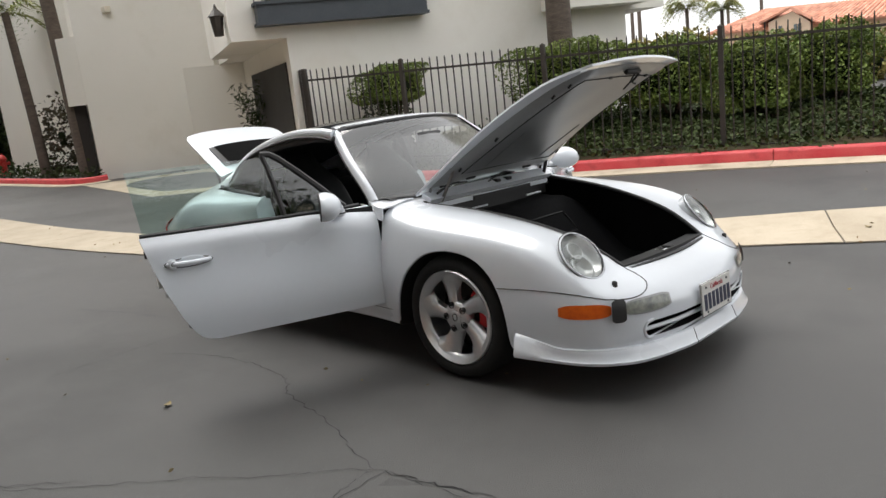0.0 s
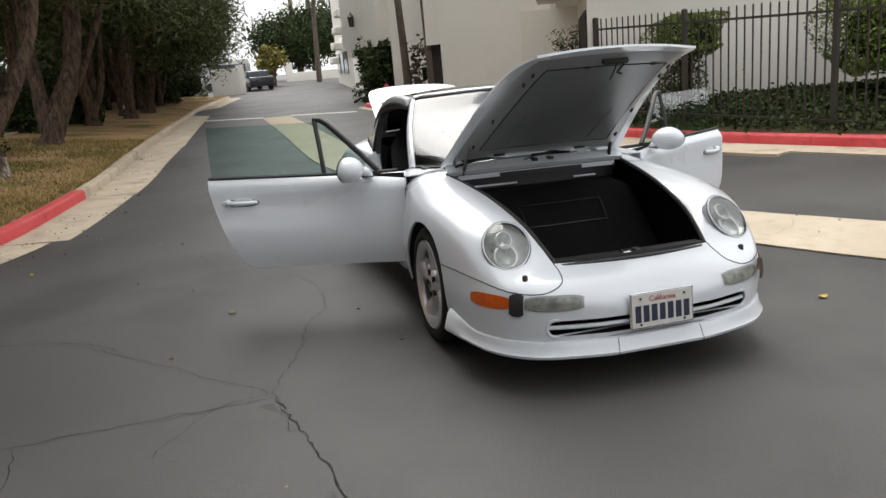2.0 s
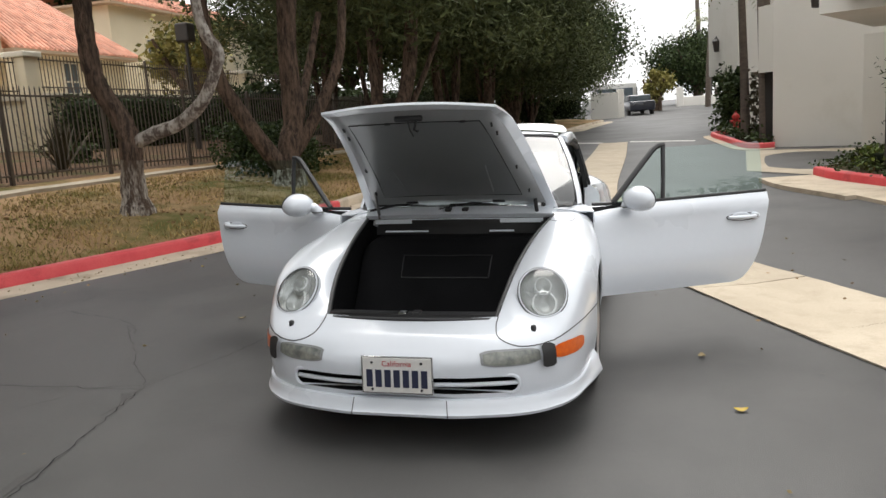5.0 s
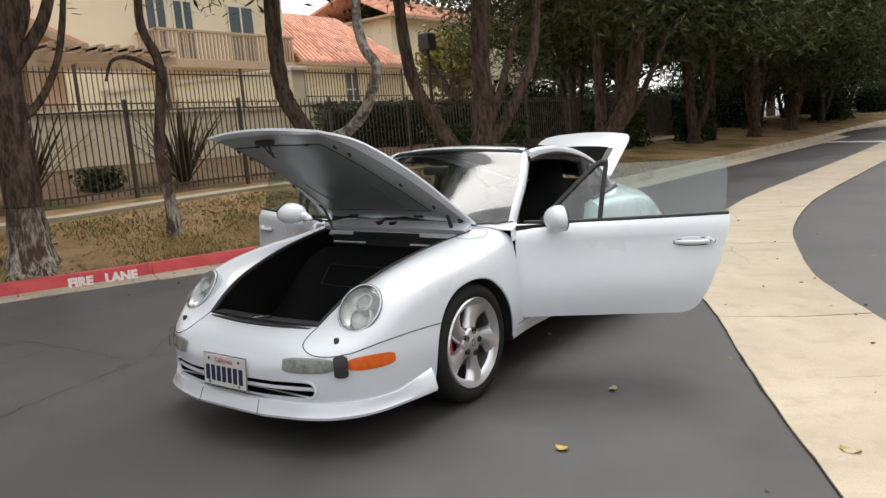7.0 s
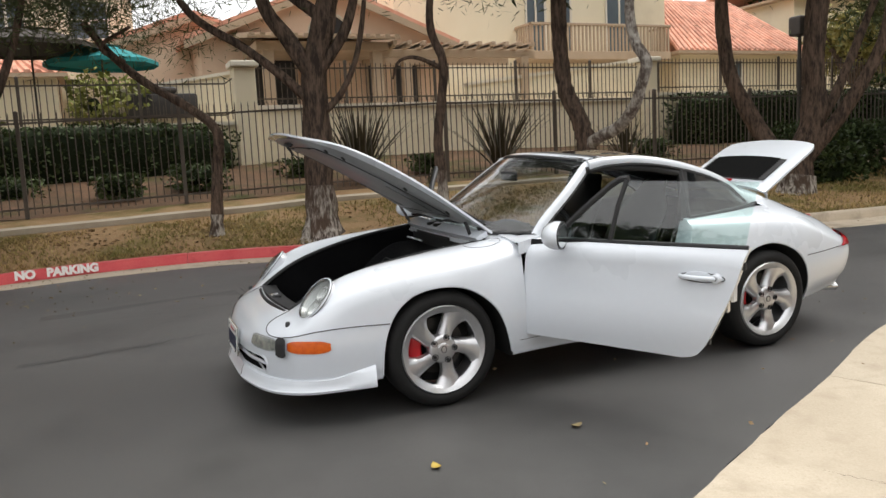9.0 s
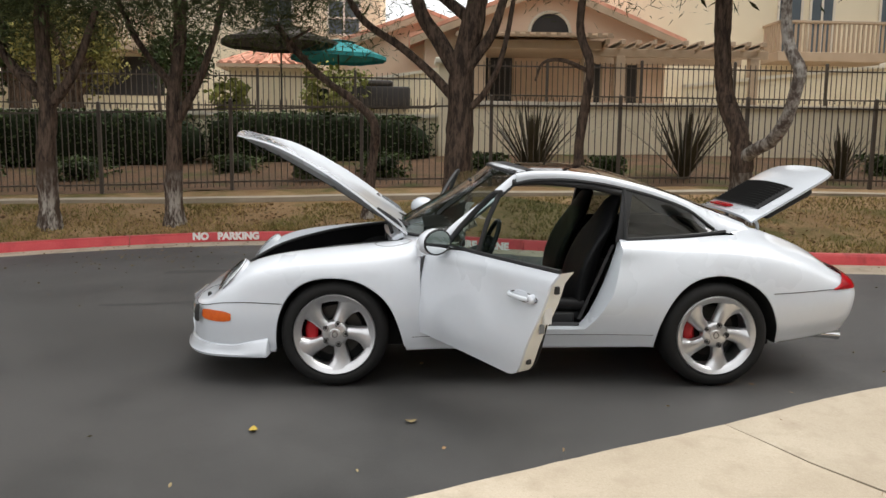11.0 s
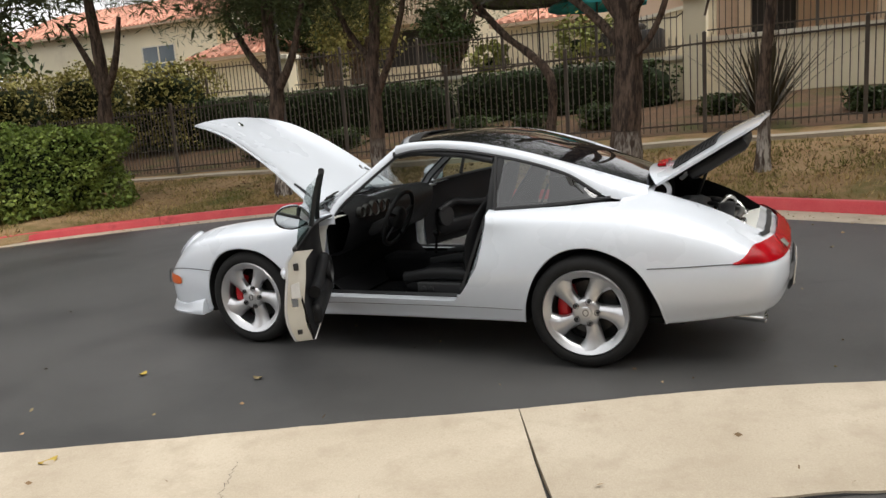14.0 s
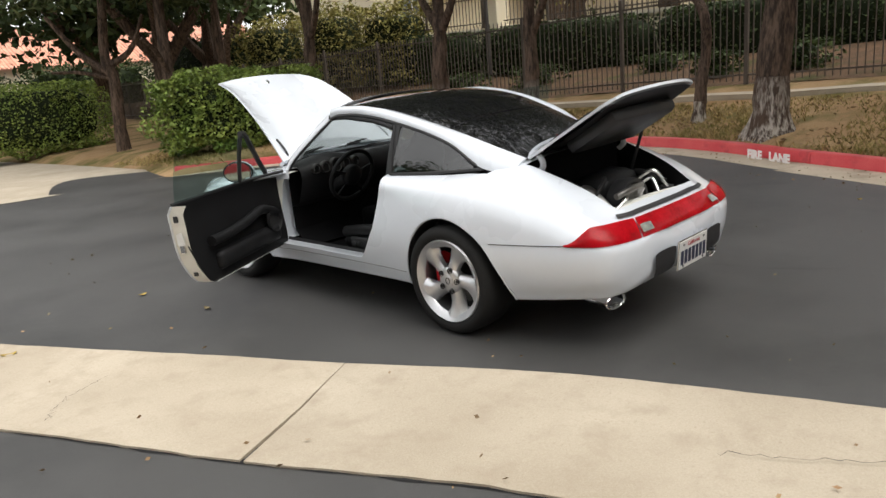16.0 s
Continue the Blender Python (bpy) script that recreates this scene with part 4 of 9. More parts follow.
pine((-5.35, 14.2, bz(-5.35, 14.2)), [(0.35, 0.2, 0.8), (0.75, 0.4, 1.8), (0.95, 0.6, 3.4), (1.0, 0.8, 6.5)], 0.24, [([(0.05, 0.1, 0.1), (-0.05, 0.3, 1.3), (-0.15, 0.5, 3.4)], 0.20, 0.11), ([(0.2, 0.2, 0.4), (0.9, 0.7, 1.6), (1.6, 1.0, 3.2)], 0.11, 0.06)],
     clumps(R, (-2.5, -2.5, 3.6), (2.8, 2.6, 8.5), 90), 6, "leaning dark pine on the bank", 0.0, clump=330, spread=0.75, size=0.28)
pine((-7.0, -4.35, bz(-7.0, -4.35)), [(0.02, 0, 0.5), (0.0, 0.02, 1.2), (0.05, 0.05, 2.0), (0.1, 0.2, 3.0), (0.2, 0.2, 4.6)], 0.135,
     [([(0.02, 0.03, 1.5), (0.1, 0.4, 2.1), (0.15, 0.7, 2.8), (0.1, 0.9, 3.6)], 0.07, 0.035), ([(0.05, 0.05, 2.1), (-0.1, -0.5, 2.8), (-0.2, -0.9, 3.6)], 0.06, 0.03)], clumps(R, (-1.8, -1.8, 3.15), (1.8, 2.0, 5.3), 40), 7, "pine with a whitewashed foot", 0.95)
pine((-6.5, -6.05, bz(-6.5, -6.05)), [(0.0, 0, 0.5), (0.04, 0.0, 1.1), (0.0, 0.05, 1.8), (-0.05, 0.0, 2.6), (0.1, 0.1, 4.6)], 0.15,
     [([(0, 0, 1.7), (0.1, 0.5, 2.3), (0.2, 0.9, 3.2)], 0.09, 0.04), ([(0, 0, 1.9), (-0.2, -0.6, 2.5), (-0.3, -1.1, 3.3)], 0.09, 0.04)], clumps(R, (-1.9, -2.2, 3.15), (1.9, 1.9, 5.3), 44), 8, "stout pine with a whitewashed foot", 1.0)
pine((-6.8, -10.4, bz(-6.8, -10.4)), [(0.0, 0, 0.7), (0.05, 0.0, 1.5), (0.0, 0.05, 2.4), (0.1, 0.0, 4.6)], 0.16,
     [([(0, 0, 1.9), (0.1, 0.5, 2.5), (0.2, 0.9, 3.4)], 0.09, 0.04), ([(0, 0, 2.0), (-0.3, -0.6, 2.7), (-0.3, -1.1, 3.5)], 0.09, 0.04)], clumps(R, (-2, -2, 4.1), (2, 2, 5.8), 24), 9, "pine on the bank behind the hedge", 0.0)
pine((-5.0, -13.6, bz(-5.0, -13.6)), [(0.0, 0, 0.9), (0.05, 0.0, 2.0), (0.0, 0.0, 4.6)], 0.19, [([(0, 0, 1.6), (0.4, 0.3, 2.2), (0.8, 0.5, 2.5)], 0.07, 0.04)], clumps(R, (-2, -2, 4.2), (2, 2, 5.8), 22), 10, "straight reddish pine beside the hedge", 0.0)
pine((-4.5, -15.8, -0.3), [(0.0, 0, 0.9), (-0.05, 0.05, 2.0), (0.05, -0.05, 2.6), (-0.2, 0.0, 4.6)], 0.17, [([(0.0, 0.0, 2.1), (0.5, -0.5, 2.7), (1.0, -0.9, 3.6)], 0.10, 0.05), ([(0.0, 0.0, 2.3), (-0.5, 0.3, 2.7), (-0.8, 0.6, 3.5)], 0.09, 0.04), ([(0.0, 0.0, 2.0), (0.6, -0.3, 2.2), (1.2, -0.6, 2.25)], 0.06, 0.03)], clumps(R, (-2.5, -2.5, 4.3), (2.5, 2.5, 6.0), 16), 12, "grey forked pine past the driveway", 0.0)
pine((-7.8, -15.5, 0.2), [(0.0, 0, 0.9), (0.2, -0.2, 2.0), (0.1, -0.3, 4.6)], 0.17, [([(0.1, -0.1, 1.4), (0.4, 0.6, 2.2), (0.6, 1.2, 2.9)], 0.08, 0.04)], clumps(R, (-2.5, -2.5, 4.3), (2.5, 2.5, 6.0), 16), 13, "forked pine past the driveway", 0.0)
for i, (x, y) in enumerate([(-6.9, 18.6), (-5.6, 24.6), (-5.2, 29.6), (-5.0, 34.9), (-4.9, 41.5)]):
    pine((x, y, 0.5), [(0.15 - 0.1 * (i % 3), 0.1, 1.4), (0.3 - 0.2 * (i % 2), 0.2, 3.0), (0.2, 0.3, 6.5)], 0.145, [([(0, 0, 0.5), (-0.3, 0.3, 1.8), (-0.5, 0.4, 3.6)], 0.11, 0.06)],
         clumps(R, (-2.4, -2.4, 3.4), (2.4, 2.4, 6.5), 20), 60 + i, "dark pine between the taller trees of the row", 0.0, clump=300, spread=0.9, size=0.29)
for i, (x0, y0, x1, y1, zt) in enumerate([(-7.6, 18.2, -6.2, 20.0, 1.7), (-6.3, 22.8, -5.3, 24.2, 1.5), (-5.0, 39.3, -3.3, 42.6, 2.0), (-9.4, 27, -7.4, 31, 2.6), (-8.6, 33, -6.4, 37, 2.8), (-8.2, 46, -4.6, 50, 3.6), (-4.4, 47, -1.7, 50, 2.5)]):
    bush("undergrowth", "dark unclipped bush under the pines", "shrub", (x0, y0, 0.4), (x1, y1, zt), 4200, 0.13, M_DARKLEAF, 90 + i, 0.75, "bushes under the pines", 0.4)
for i, (x, y) in enumerate([(-5.4, 22), (-4.7, 27), (-4.4, 32), (-6.4, 35), (-4.2, 38), (-7, 43), (-4.2, 45), (-9.5, 21), (-9, 38)]):
    s = R.uniform(0.9, 1.2)
    pine((x, y, 0.5), [(0.18 * (i % 3) - 0.1, 0.1, 1.2), (0.3 * (i % 3) - 0.2, 0.1, 2.6), (0.35 * (i % 3) - 0.2, 0.3, 5), (0.1, 0.3, 9)], 0.17 * s, [([(0, 0, 0.15), (0.45 - 0.7 * (i % 2), 0.2, 1.4), (0.7 - 1.2 * (i % 2), 0.4, 4)], 0.13, 0.07), ([(0, 0, 0.1), (-0.3 + 0.5 * (i % 2), 0.5, 1.6), (-0.5 + 0.9 * (i % 2), 0.8, 4)], 0.11, 0.06)],
         clumps(R, (-2.6, -2.6, 3.2 if y < 30 else 2.0), (3.3, 2.8, 10.5), 95), 30 + i, "tall dark pine in the row along the road", 0.0, clump=520, spread=0.85, size=0.28)


def palm(at, high, lean, radius, seed, n=16, reach=1.3, label="slender palm tree beside the building"):
    rng = np.random.default_rng(seed)
    t = thing("palm_tree", label, "palm", at, "palms")
    top = Vector((lean[0], lean[1], high))
    bm = bmesh.new()
    line = limb([(0, 0, -0.1), (lean[0] * 0.3, lean[1] * 0.3, high * 0.4), top])
    tube(bm, line, [radius * (1.25 - 0.45 * k / len(line)) for k in range(len(line))], 10)
    part("trunk", bm, M_PALM, t, smooth=60)
    v, f = [], []
    for i in range(n):
        a, up = rng.uniform(0, 6.28), rng.uniform(0.1, 2.0)
        d = Vector((math.cos(a), math.sin(a), 0))
        s = Vector((-d.y, d.x, 0))
        for k in range(14):
            u = k / 13
            c = top + d * (reach * u) + Vector((0, 0, reach * (up * u - (0.75 + up * 0.75) * u * u)))
            for sg in (-1, 1):
                L = reach * 0.34 * math.sin(math.pi * (0.12 + 0.84 * u)) * rng.uniform(0.8, 1.15)
                tip = c + s * sg * L * 0.75 + d * L * 0.7 - Vector((0, 0, L * rng.uniform(0.1, 0.55)))
                j = len(v)
                v += [c, c + d * 0.07, tip]
                f.append((j, j + 1, j + 2))
    ob = new("fronds", raw("fronds", v, f, M_PALMLEAF))
    ob.parent = t
    return t


palm((4.42, 19.3, 0.1), 4.55, (-0.08, 0.3), 0.12, 1, 20, 1.2)
palm((4.62, 16.9, 0.1), 9.5, (-0.28, 0.35), 0.16, 2, 10, 1.5, "tall bare palm trunk beside the building")
palm((8.6, 4.6, 0.4), 9.5, (0.1, 0.1), 0.20, 3, 10, 1.5, "tall palm trunk behind the iron fence")
palm((7.4, 61, 0.6), 6.8, (0.3, 0.3), 0.20, 4, 26, 2.4, "feathery palm at the end of the road")
palm((9.2, 59, 0.6), 7.2, (0.3, 0.3), 0.20, 5, 26, 2.6, "feathery palm at the end of the road")
palm((9.9, 95, 0.9), 15.5, (-0.4, 0.3), 0.28, 6, 34, 2.3, "tall fan palm far up the road")
palm((11.9, 96, 0.9), 16.0, (0.1, 0.3), 0.28, 7, 34, 2.3, "tall fan palm far up the road")
for i, (x, y, h) in enumerate([(44, 28, 8.5), (50, 26, 8.0), (56, 30, 9), (63, 22, 8), (75, 30, 9.5)]):
    palm((x, y, 0), h, (0.3, 0.2), 0.15, 50 + i, 26, 2.0, "palm above the far roofs")


def broad_tree(at, high, wide, seed, material, label, n=9000, size=0.4, skirt=0.14):
    rng = np.random.default_rng(seed)
    t = thing("broad_tree", label, "tree", at, "trees at the end of the road")
    bm = bmesh.new()
    tube(bm, [(0, 0, -0.2), (0.1, 0, high * 0.25), (0, 0.1, high * 0.5)], [0.4, 0.3, 0.2], 8)
    for k in range(6):
        a = k * 1.05
        tube(bm, [(0, 0, high * 0.25), (wide * 0.2 * math.cos(a), wide * 0.2 * math.sin(a), high * 0.5), (wide * 0.35 * math.cos(a), wide * 0.35 * math.sin(a), high * 0.75)], [0.22, 0.14, 0.06], 6)
    part("trunk", bm, M_BARK, t, smooth=60)
    blobs = rng.normal(size=(46, 3))
    blobs /= np.linalg.norm(blobs, axis=1)[:, None]
    blobs *= np.array([wide * 0.42, wide * 0.42, high * 0.33]) * rng.uniform(0.5, 1, (46, 1))
    c = blobs[rng.integers(0, 46, n)] + rng.normal(size=(n, 3)) * wide * 0.07 + np.array([0, 0, high * 0.62])
    c = c[c[:, 2] > high * skirt]
    ob = new("crown", raw("crown", *leaves(c, size, rng, 0.1, 0.6), material))
    ob.parent = t
    return t


broad_tree((7.9, 78, 0.7), 7.3, 11, 1, M_DARKLEAF, "broad dark tree at the end of the road", 20000, 0.3)
broad_tree((-4, 74, 0.6), 11, 13, 2, M_DARKLEAF, "broad dark tree at the end of the road", 18000, 0.32)
broad_tree((14.5, 82, 0.8), 8.5, 11, 3, M_DARKLEAF, "broad dark tree at the end of the road", 16000, 0.32)
broad_tree((3.4, 60, 0.6), 3.3, 3.0, 4, M_YELLOWLEAF, "small yellow-green tree at the end of the road", 2600, 0.28)
broad_tree((-12, 62, 0), 13, 14, 5, M_DARKLEAF, "broad dark tree behind the pine row", 7000, 0.55)
broad_tree((-16.5, 24, 1.8), 4.6, 4.2, 6, M_YELLOWLEAF, "yellow-green tree behind the garden wall", 4200, 0.22)
broad_tree((-17, 36, 1.5), 7, 6, 31, M_IVY, "green tree behind the garden wall", 5000, 0.3)
broad_tree((-16.5, 43, 1.0), 10, 10, 32, M_DARKLEAF, "dark tree behind the garden wall", 6000, 0.4)
broad_tree((-25, 32, 1.5), 11, 9, 7, M_DARKLEAF, "dark tree behind the garden wall", 5000, 0.35)
broad_tree((-19, -14, 1.0), 6.5, 6, 8, M_IVY, "green tree behind the garden wall", 4500, 0.24)
broad_tree((-10, -30, 0), 11, 13, 9, M_DARKLEAF, "broad dark tree past the driveway", 7000, 0.5)
broad_tree((-4, -36, 0), 9, 11, 10, M_DARKLEAF, "broad dark tree past the driveway", 6000, 0.5)
broad_tree((-1.5, -24, -0.3), 8, 8, 21, M_DARKLEAF, "dark tree past the driveway", 6000, 0.32, 0.47)
broad_tree((-8.5, -21, 0), 8, 8, 22, M_DARKLEAF, "dark tree past the driveway", 6000, 0.32, 0.47)
broad_tree((2.5, -26, -0.3), 9, 10, 23, M_DARKLEAF, "dark tree past the driveway", 6000, 0.4, 0.47)
broad_tree((-13, -26, 0), 8, 9, 24, M_IVY, "green tree past the driveway", 5000, 0.35, 0.47)
broad_tree((-16.0, -9.6, 1.9), 3.5, 3.0, 11, M_YELLOWLEAF, "loose yellow-green tree on the terrace", 6500, 0.12)
broad_tree((-16.6, -6.9, 1.9), 3.0, 2.2, 15, M_IVY, "loose green shrub tree on the terrace", 5000, 0.11)
broad_tree((-18.6, -12.2, 1.9), 4.6, 3.4, 16, M_IVY, "green tree before the pale house", 6000, 0.14)
broad_tree((22, 0, 0), 6, 7, 12, M_DARKLEAF, "dark tree behind the hedge", 4000, 0.3)
broad_tree((30, -8, 0), 7, 9, 13, M_IVY, "green tree before the far house", 4000, 0.35)
broad_tree((17, -8, 0), 5, 6, 14, M_IVY, "green tree behind the hedge", 4000, 0.22)


# ---- buildings ----
def prism(bm, outline, z0, z1):
    lo = [bm.verts.new((x, y, z0)) for x, y in outline]
    hi = [bm.verts.new((x, y, z1)) for x, y in outline]
    n = len(lo)
    for k in range(n):
        bm.faces.new((lo[k], lo[(k + 1) % n], hi[(k + 1) % n], hi[k]))
    bm.faces.new(lo[::-1])
    bm.faces.new(hi)
    bmesh.ops.recalc_face_normals(bm, faces=bm.faces)


FD, FN = Vector((0.904, -0.427, 0)), Vector((0.427, 0.904, 0))  # along the facade; into the house
F0 = Vector((4.5, 7.62, 0))


def fp(s, d=0.0):
    p = F0 + FD * s + FN * d
    return (p.x, p.y)


def fbox(bm, s0, s1, d0, d1, z0, z1):
    prism(bm, [fp(s0, d0), fp(s1, d0), fp(s1, d1), fp(s0, d1)], z0, z1)


def make_flats():
    top = thing("apartment_building", "white stucco apartment building with overhanging upper floor", "building")
    bm = bmesh.new()
    fbox(bm, 0.23, 7.1, 0.004, 9, 0, 2.54)
    part("lower_wall", bm, M_STUCCO, top)
    for s0, s1, d0, d1, z0, z1 in ((-0.70, 2.75, 0.004, 4.3, 2.54, 2.9), (-0.70, -0.05, 0.004, 4.3, 2.9, 9.5), (-0.05, 2.75, 0.004, 4.3, 5.0, 9.5), (2.75, 8.05, 0.004, 9, 2.54, 9.5), (-0.05, 2.75, 1.0, 4.3, 2.9, 5.0), (-0.3, 4.5, 4.3, 6.6, 2.54, 9.5)):
        bm = bmesh.new()
        fbox(bm, s0, s1, d0, d1, z0, z1)
        part("upper_wall", bm, M_STUCCO, top)
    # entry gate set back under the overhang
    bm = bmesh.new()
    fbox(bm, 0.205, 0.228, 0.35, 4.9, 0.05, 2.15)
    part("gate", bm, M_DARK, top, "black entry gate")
    bm = bmesh.new()
    fbox(bm, -1.2, 0.22, 6.2, 6.35, 0.0, 2.53)
    part("recess_wall", bm, M_STUCCO, top)
    # projecting bay over the fence
    bm = bmesh.new()
    fbox(bm, 5.2, 7.3, -0.55, 0.0, 2.62, 3.15)
    fbox(bm, 5.2, 5.35, -0.55, 0.0, 3.15, 6)
    part("bay", bm, M_STUCCO, top)
    # balcony with flower trough and railing
    win = part("window", _win(), M_WINDOW, top, "tall window with pale curtains")
    bm = bmesh.new()
    for s in np.arange(-0.05, 2.76, 0.40):
        fbox(bm, s - 0.025, s + 0.025, 0.93, 0.97, 2.9, 5.0)
    part("window_frame", bm, M_DARK, win)
    bm = bmesh.new()
    fbox(bm, -0.25, 2.74, -0.32, -0.02, 2.79, 3.07)
    fbox(bm, -0.28, 2.77, -0.36, 0.0, 3.07, 3.12)
    fbox(bm, -0.28, 2.77, -0.34, -0.0, 2.74, 2.79)
    part("flower_trough", bm, M_SLATE, top, "dark blue timber flower trough")
    for s in np.arange(-0.24, 2.72, 0.14):
        bm = bmesh.new()
        fbox(bm, s, s + 0.016, -0.03, -0.014, 3.12, 4.04)
        part("baluster", bm, M_IRON, top)
    bm = bmesh.new()
    fbox(bm, -0.25, 2.74, -0.04, -0.01, 4.04, 4.08)
    part("balcony_rail", bm, M_IRON, top)
    rng = np.random.default_rng(5)
    c = []
    for s in (0.3, 0.5, 1.25, 1.75, 2.6):
        for _ in range(160):
            x, y = fp(s + rng.normal(0, 0.16), -0.17 + rng.normal(0, 0.09))
            c.append((x, y, 3.14 + abs(rng.normal(0, 0.10))))
    ob = tagged(new("trough_foliage", raw("trough_foliage", *leaves(c, 0.08, rng, 0, 0.5), M_FLAX)), kind="stuff")
    ob.parent = top
    # wall lantern on the corner
    lamp = thing("wall_lantern", "black iron wall lantern on the stucco corner", "lantern", (*fp(-0.83, 0.45), 2.88))
    bm = bmesh.new()
    lathe(bm, [(-0.2, 0.02), (-0.19, 0.08), (0.12, 0.12), (0.14, 0.15), (0.26, 0.04), (0.34, 0.01)], 8, "Z")
    part("cage", bm, M_IRON, lamp)


def _win():
    bm = bmesh.new()
    fbox(bm, -0.05, 2.75, 0.975, 0.995, 2.9, 4.99)
    return bm


make_flats()


def make_block():
    top = thing("stucco_block", "tall plain white stucco wing of the building", "building")
    bm = bmesh.new()
    prism(bm, [(4.62, 16.1), (6.9, 13.7), (10, 15.5), (8.6, 19.5), (5.4, 18.3)], -0.05, 9.5)
    part("wall", bm, M_STUCCO, top)
    bm = bmesh.new()
    prism(bm, [(4.35, 16.6), (4.64, 16.15), (5.3, 17.6), (4.95, 18.1)], 1.95, 3.6)
    part("meter_box", bm, M_STUCCO, top)
    bm = bmesh.new()
    prism(bm, [(4.5, 16.85), (4.7, 16.4), (5.2, 17.7), (5.0, 18.0)], 0.1, 1.95)
    part("screen", bm, M_DARK, top, "dark slatted timber screen")
    bm = bmesh.new()
    box(bm, (5.15, 15.3, 4.05), (5.3, 15.5, 4.2), 0.01)
    part("vent", bm, M_CAP, top)
    far = thing("stucco_house", "white stucco house with stepped walls and balconies", "building")
    bm = bmesh.new()
    prism(bm, [(5.4, 18.2), (5.2, 24.5), (9, 26), (10, 19)], 0, 9.5)
    part("wall", bm, M_STUCCO, far)
    bm = bmesh.new()
    prism(bm, [(5.15, 26.5), (4.6, 31.5), (9, 33), (10, 26.5)], 2.3, 9.5)
    part("upper_wall", bm, M_STUCCO, far)
    bm = bmesh.new()
    prism(bm, [(5.4, 29.5), (5.2, 31), (9, 32), (10, 29)], 0, 2.3)
    part("lower_wall", bm, M_STUCCO, far)
    # closed dark panel; the recess's shade is put into its colour
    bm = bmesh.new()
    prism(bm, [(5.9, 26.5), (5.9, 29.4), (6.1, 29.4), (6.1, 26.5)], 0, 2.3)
    part("carport", bm, M_DARK, far, "dark panel painted as the shade inside the carport")
    for k in range(3):
        bm = bmesh.new()
        prism(bm, [(5.0 + 0.25 * k, 31.5 + k * 1.5), (5.0 + 0.25 * k, 32.8 + k * 1.5), (7, 34 + k * 1.5), (7, 32 + k * 1.5)], 2.6 - 0.3 * k, 9.0 - 1.5 * k)
        part("bay", bm, M_STUCCO, far)
    row = thing("stucco_house", "white stucco house with round balconies up the road", "building")
    bm = bmesh.new()
    prism(bm, [(6.9, 42), (7.9, 54), (14, 55), (14, 42)], 0, 7.5)
    part("wall", bm, M_STUCCO, row)
    for k in range(4):
        bm = bmesh.new()
        box(bm, (6.4 + 0.22 * k, 43 + 2.6 * k, 4.6 - 0.9 * k), (7.4 + 0.22 * k, 44.4 + 2.6 * k, 5.1 - 0.9 * k), 0.1)
        part("balcony", bm, M_STUCCO, row)
    for k in range(3):
        bm = bmesh.new()
        box(bm, (7.08 + 0.235 * k, 45 + 2.8 * k, 1.2), (7.5 + 0.235 * k, 46 + 2.8 * k, 2.6))
        part("window", bm, M_WINDOW, row)
    lamp = thing("wall_lantern", "black iron wall lantern on the far house", "lantern", (4.72, 29.6, 3.5))
    bm = bmesh.new()
    lathe(bm, [(-0.25, 0.02), (-0.22, 0.1), (0.16, 0.15), (0.18, 0.18), (0.3, 0.05), (0.4, 0.01)], 8, "Z")
    part("cage", bm, M_IRON, lamp)


make_block()


def roof(name, outline, ridge, z0, parent, over=0.35):
    """A tiled roof plane: rows of barrel tiles from eaves to ridge."""
    a, b, c, d = [Vector(p) for p in outline]
    bm = bmesh.new()
    sheet(bm, [[a, b], [d, c]], 0.1)
    part(name, bm, M_TILE, parent)
    n = max(4, int((b - a).length / 0.26))
    up = Vector((0, 0, 0.05))
    v, f = [], []
    for k in range(n):
        u = (k + 0.5) / n
        p, q = a.lerp(b, u), d.lerp(c, u)
        s = (b - a).normalized() * 0.085
        m = max(4, int((q - p).length / 0.42))
        for j in range(m):
            lo, hi = p.lerp(q, j / m), p.lerp(q, (j + 1.1) / m)
            i = len(v)
            for w, lift in ((lo, 0.06), (hi, 0.03)):
                v += [w - s, w - s * 0.6 + up * (1 + lift * 8), w + s * 0.6 + up * (1 + lift * 8), w + s]
            f += [(i + r, i + r + 1, i + r + 5, i + r + 4) for r in range(3)] + [(i, i + 1, i + 2, i + 3)]
    ob = new("roof_tiles", raw("roof_tiles", v, f, M_TILE))
    ob.parent, ob["kind"] = parent, "stuff"


def window(parent, x, y0, y1, z0, z1, bars=2):
    bm = bmesh.new()
    box(bm, (x, y0, z0), (x + 0.03, y1, z1))
    w = part("window", bm, M_WINDOW, parent)
    for k in range(bars + 1):
        y = y0 + (y1 - y0) * k / bars
        bm = bmesh.new()
        box(bm, (x + 0.01, y - 0.035, z0), (x + 0.06, y + 0.035, z1))
        part("bar", bm, M_CAP, w)
    for z in (z0, (z0 + z1) / 2, z1):
        bm = bmesh.new()
        box(bm, (x + 0.01, y0, z - 0.03), (x + 0.055, y1, z + 0.03))
        part("bar", bm, M_CAP, w)


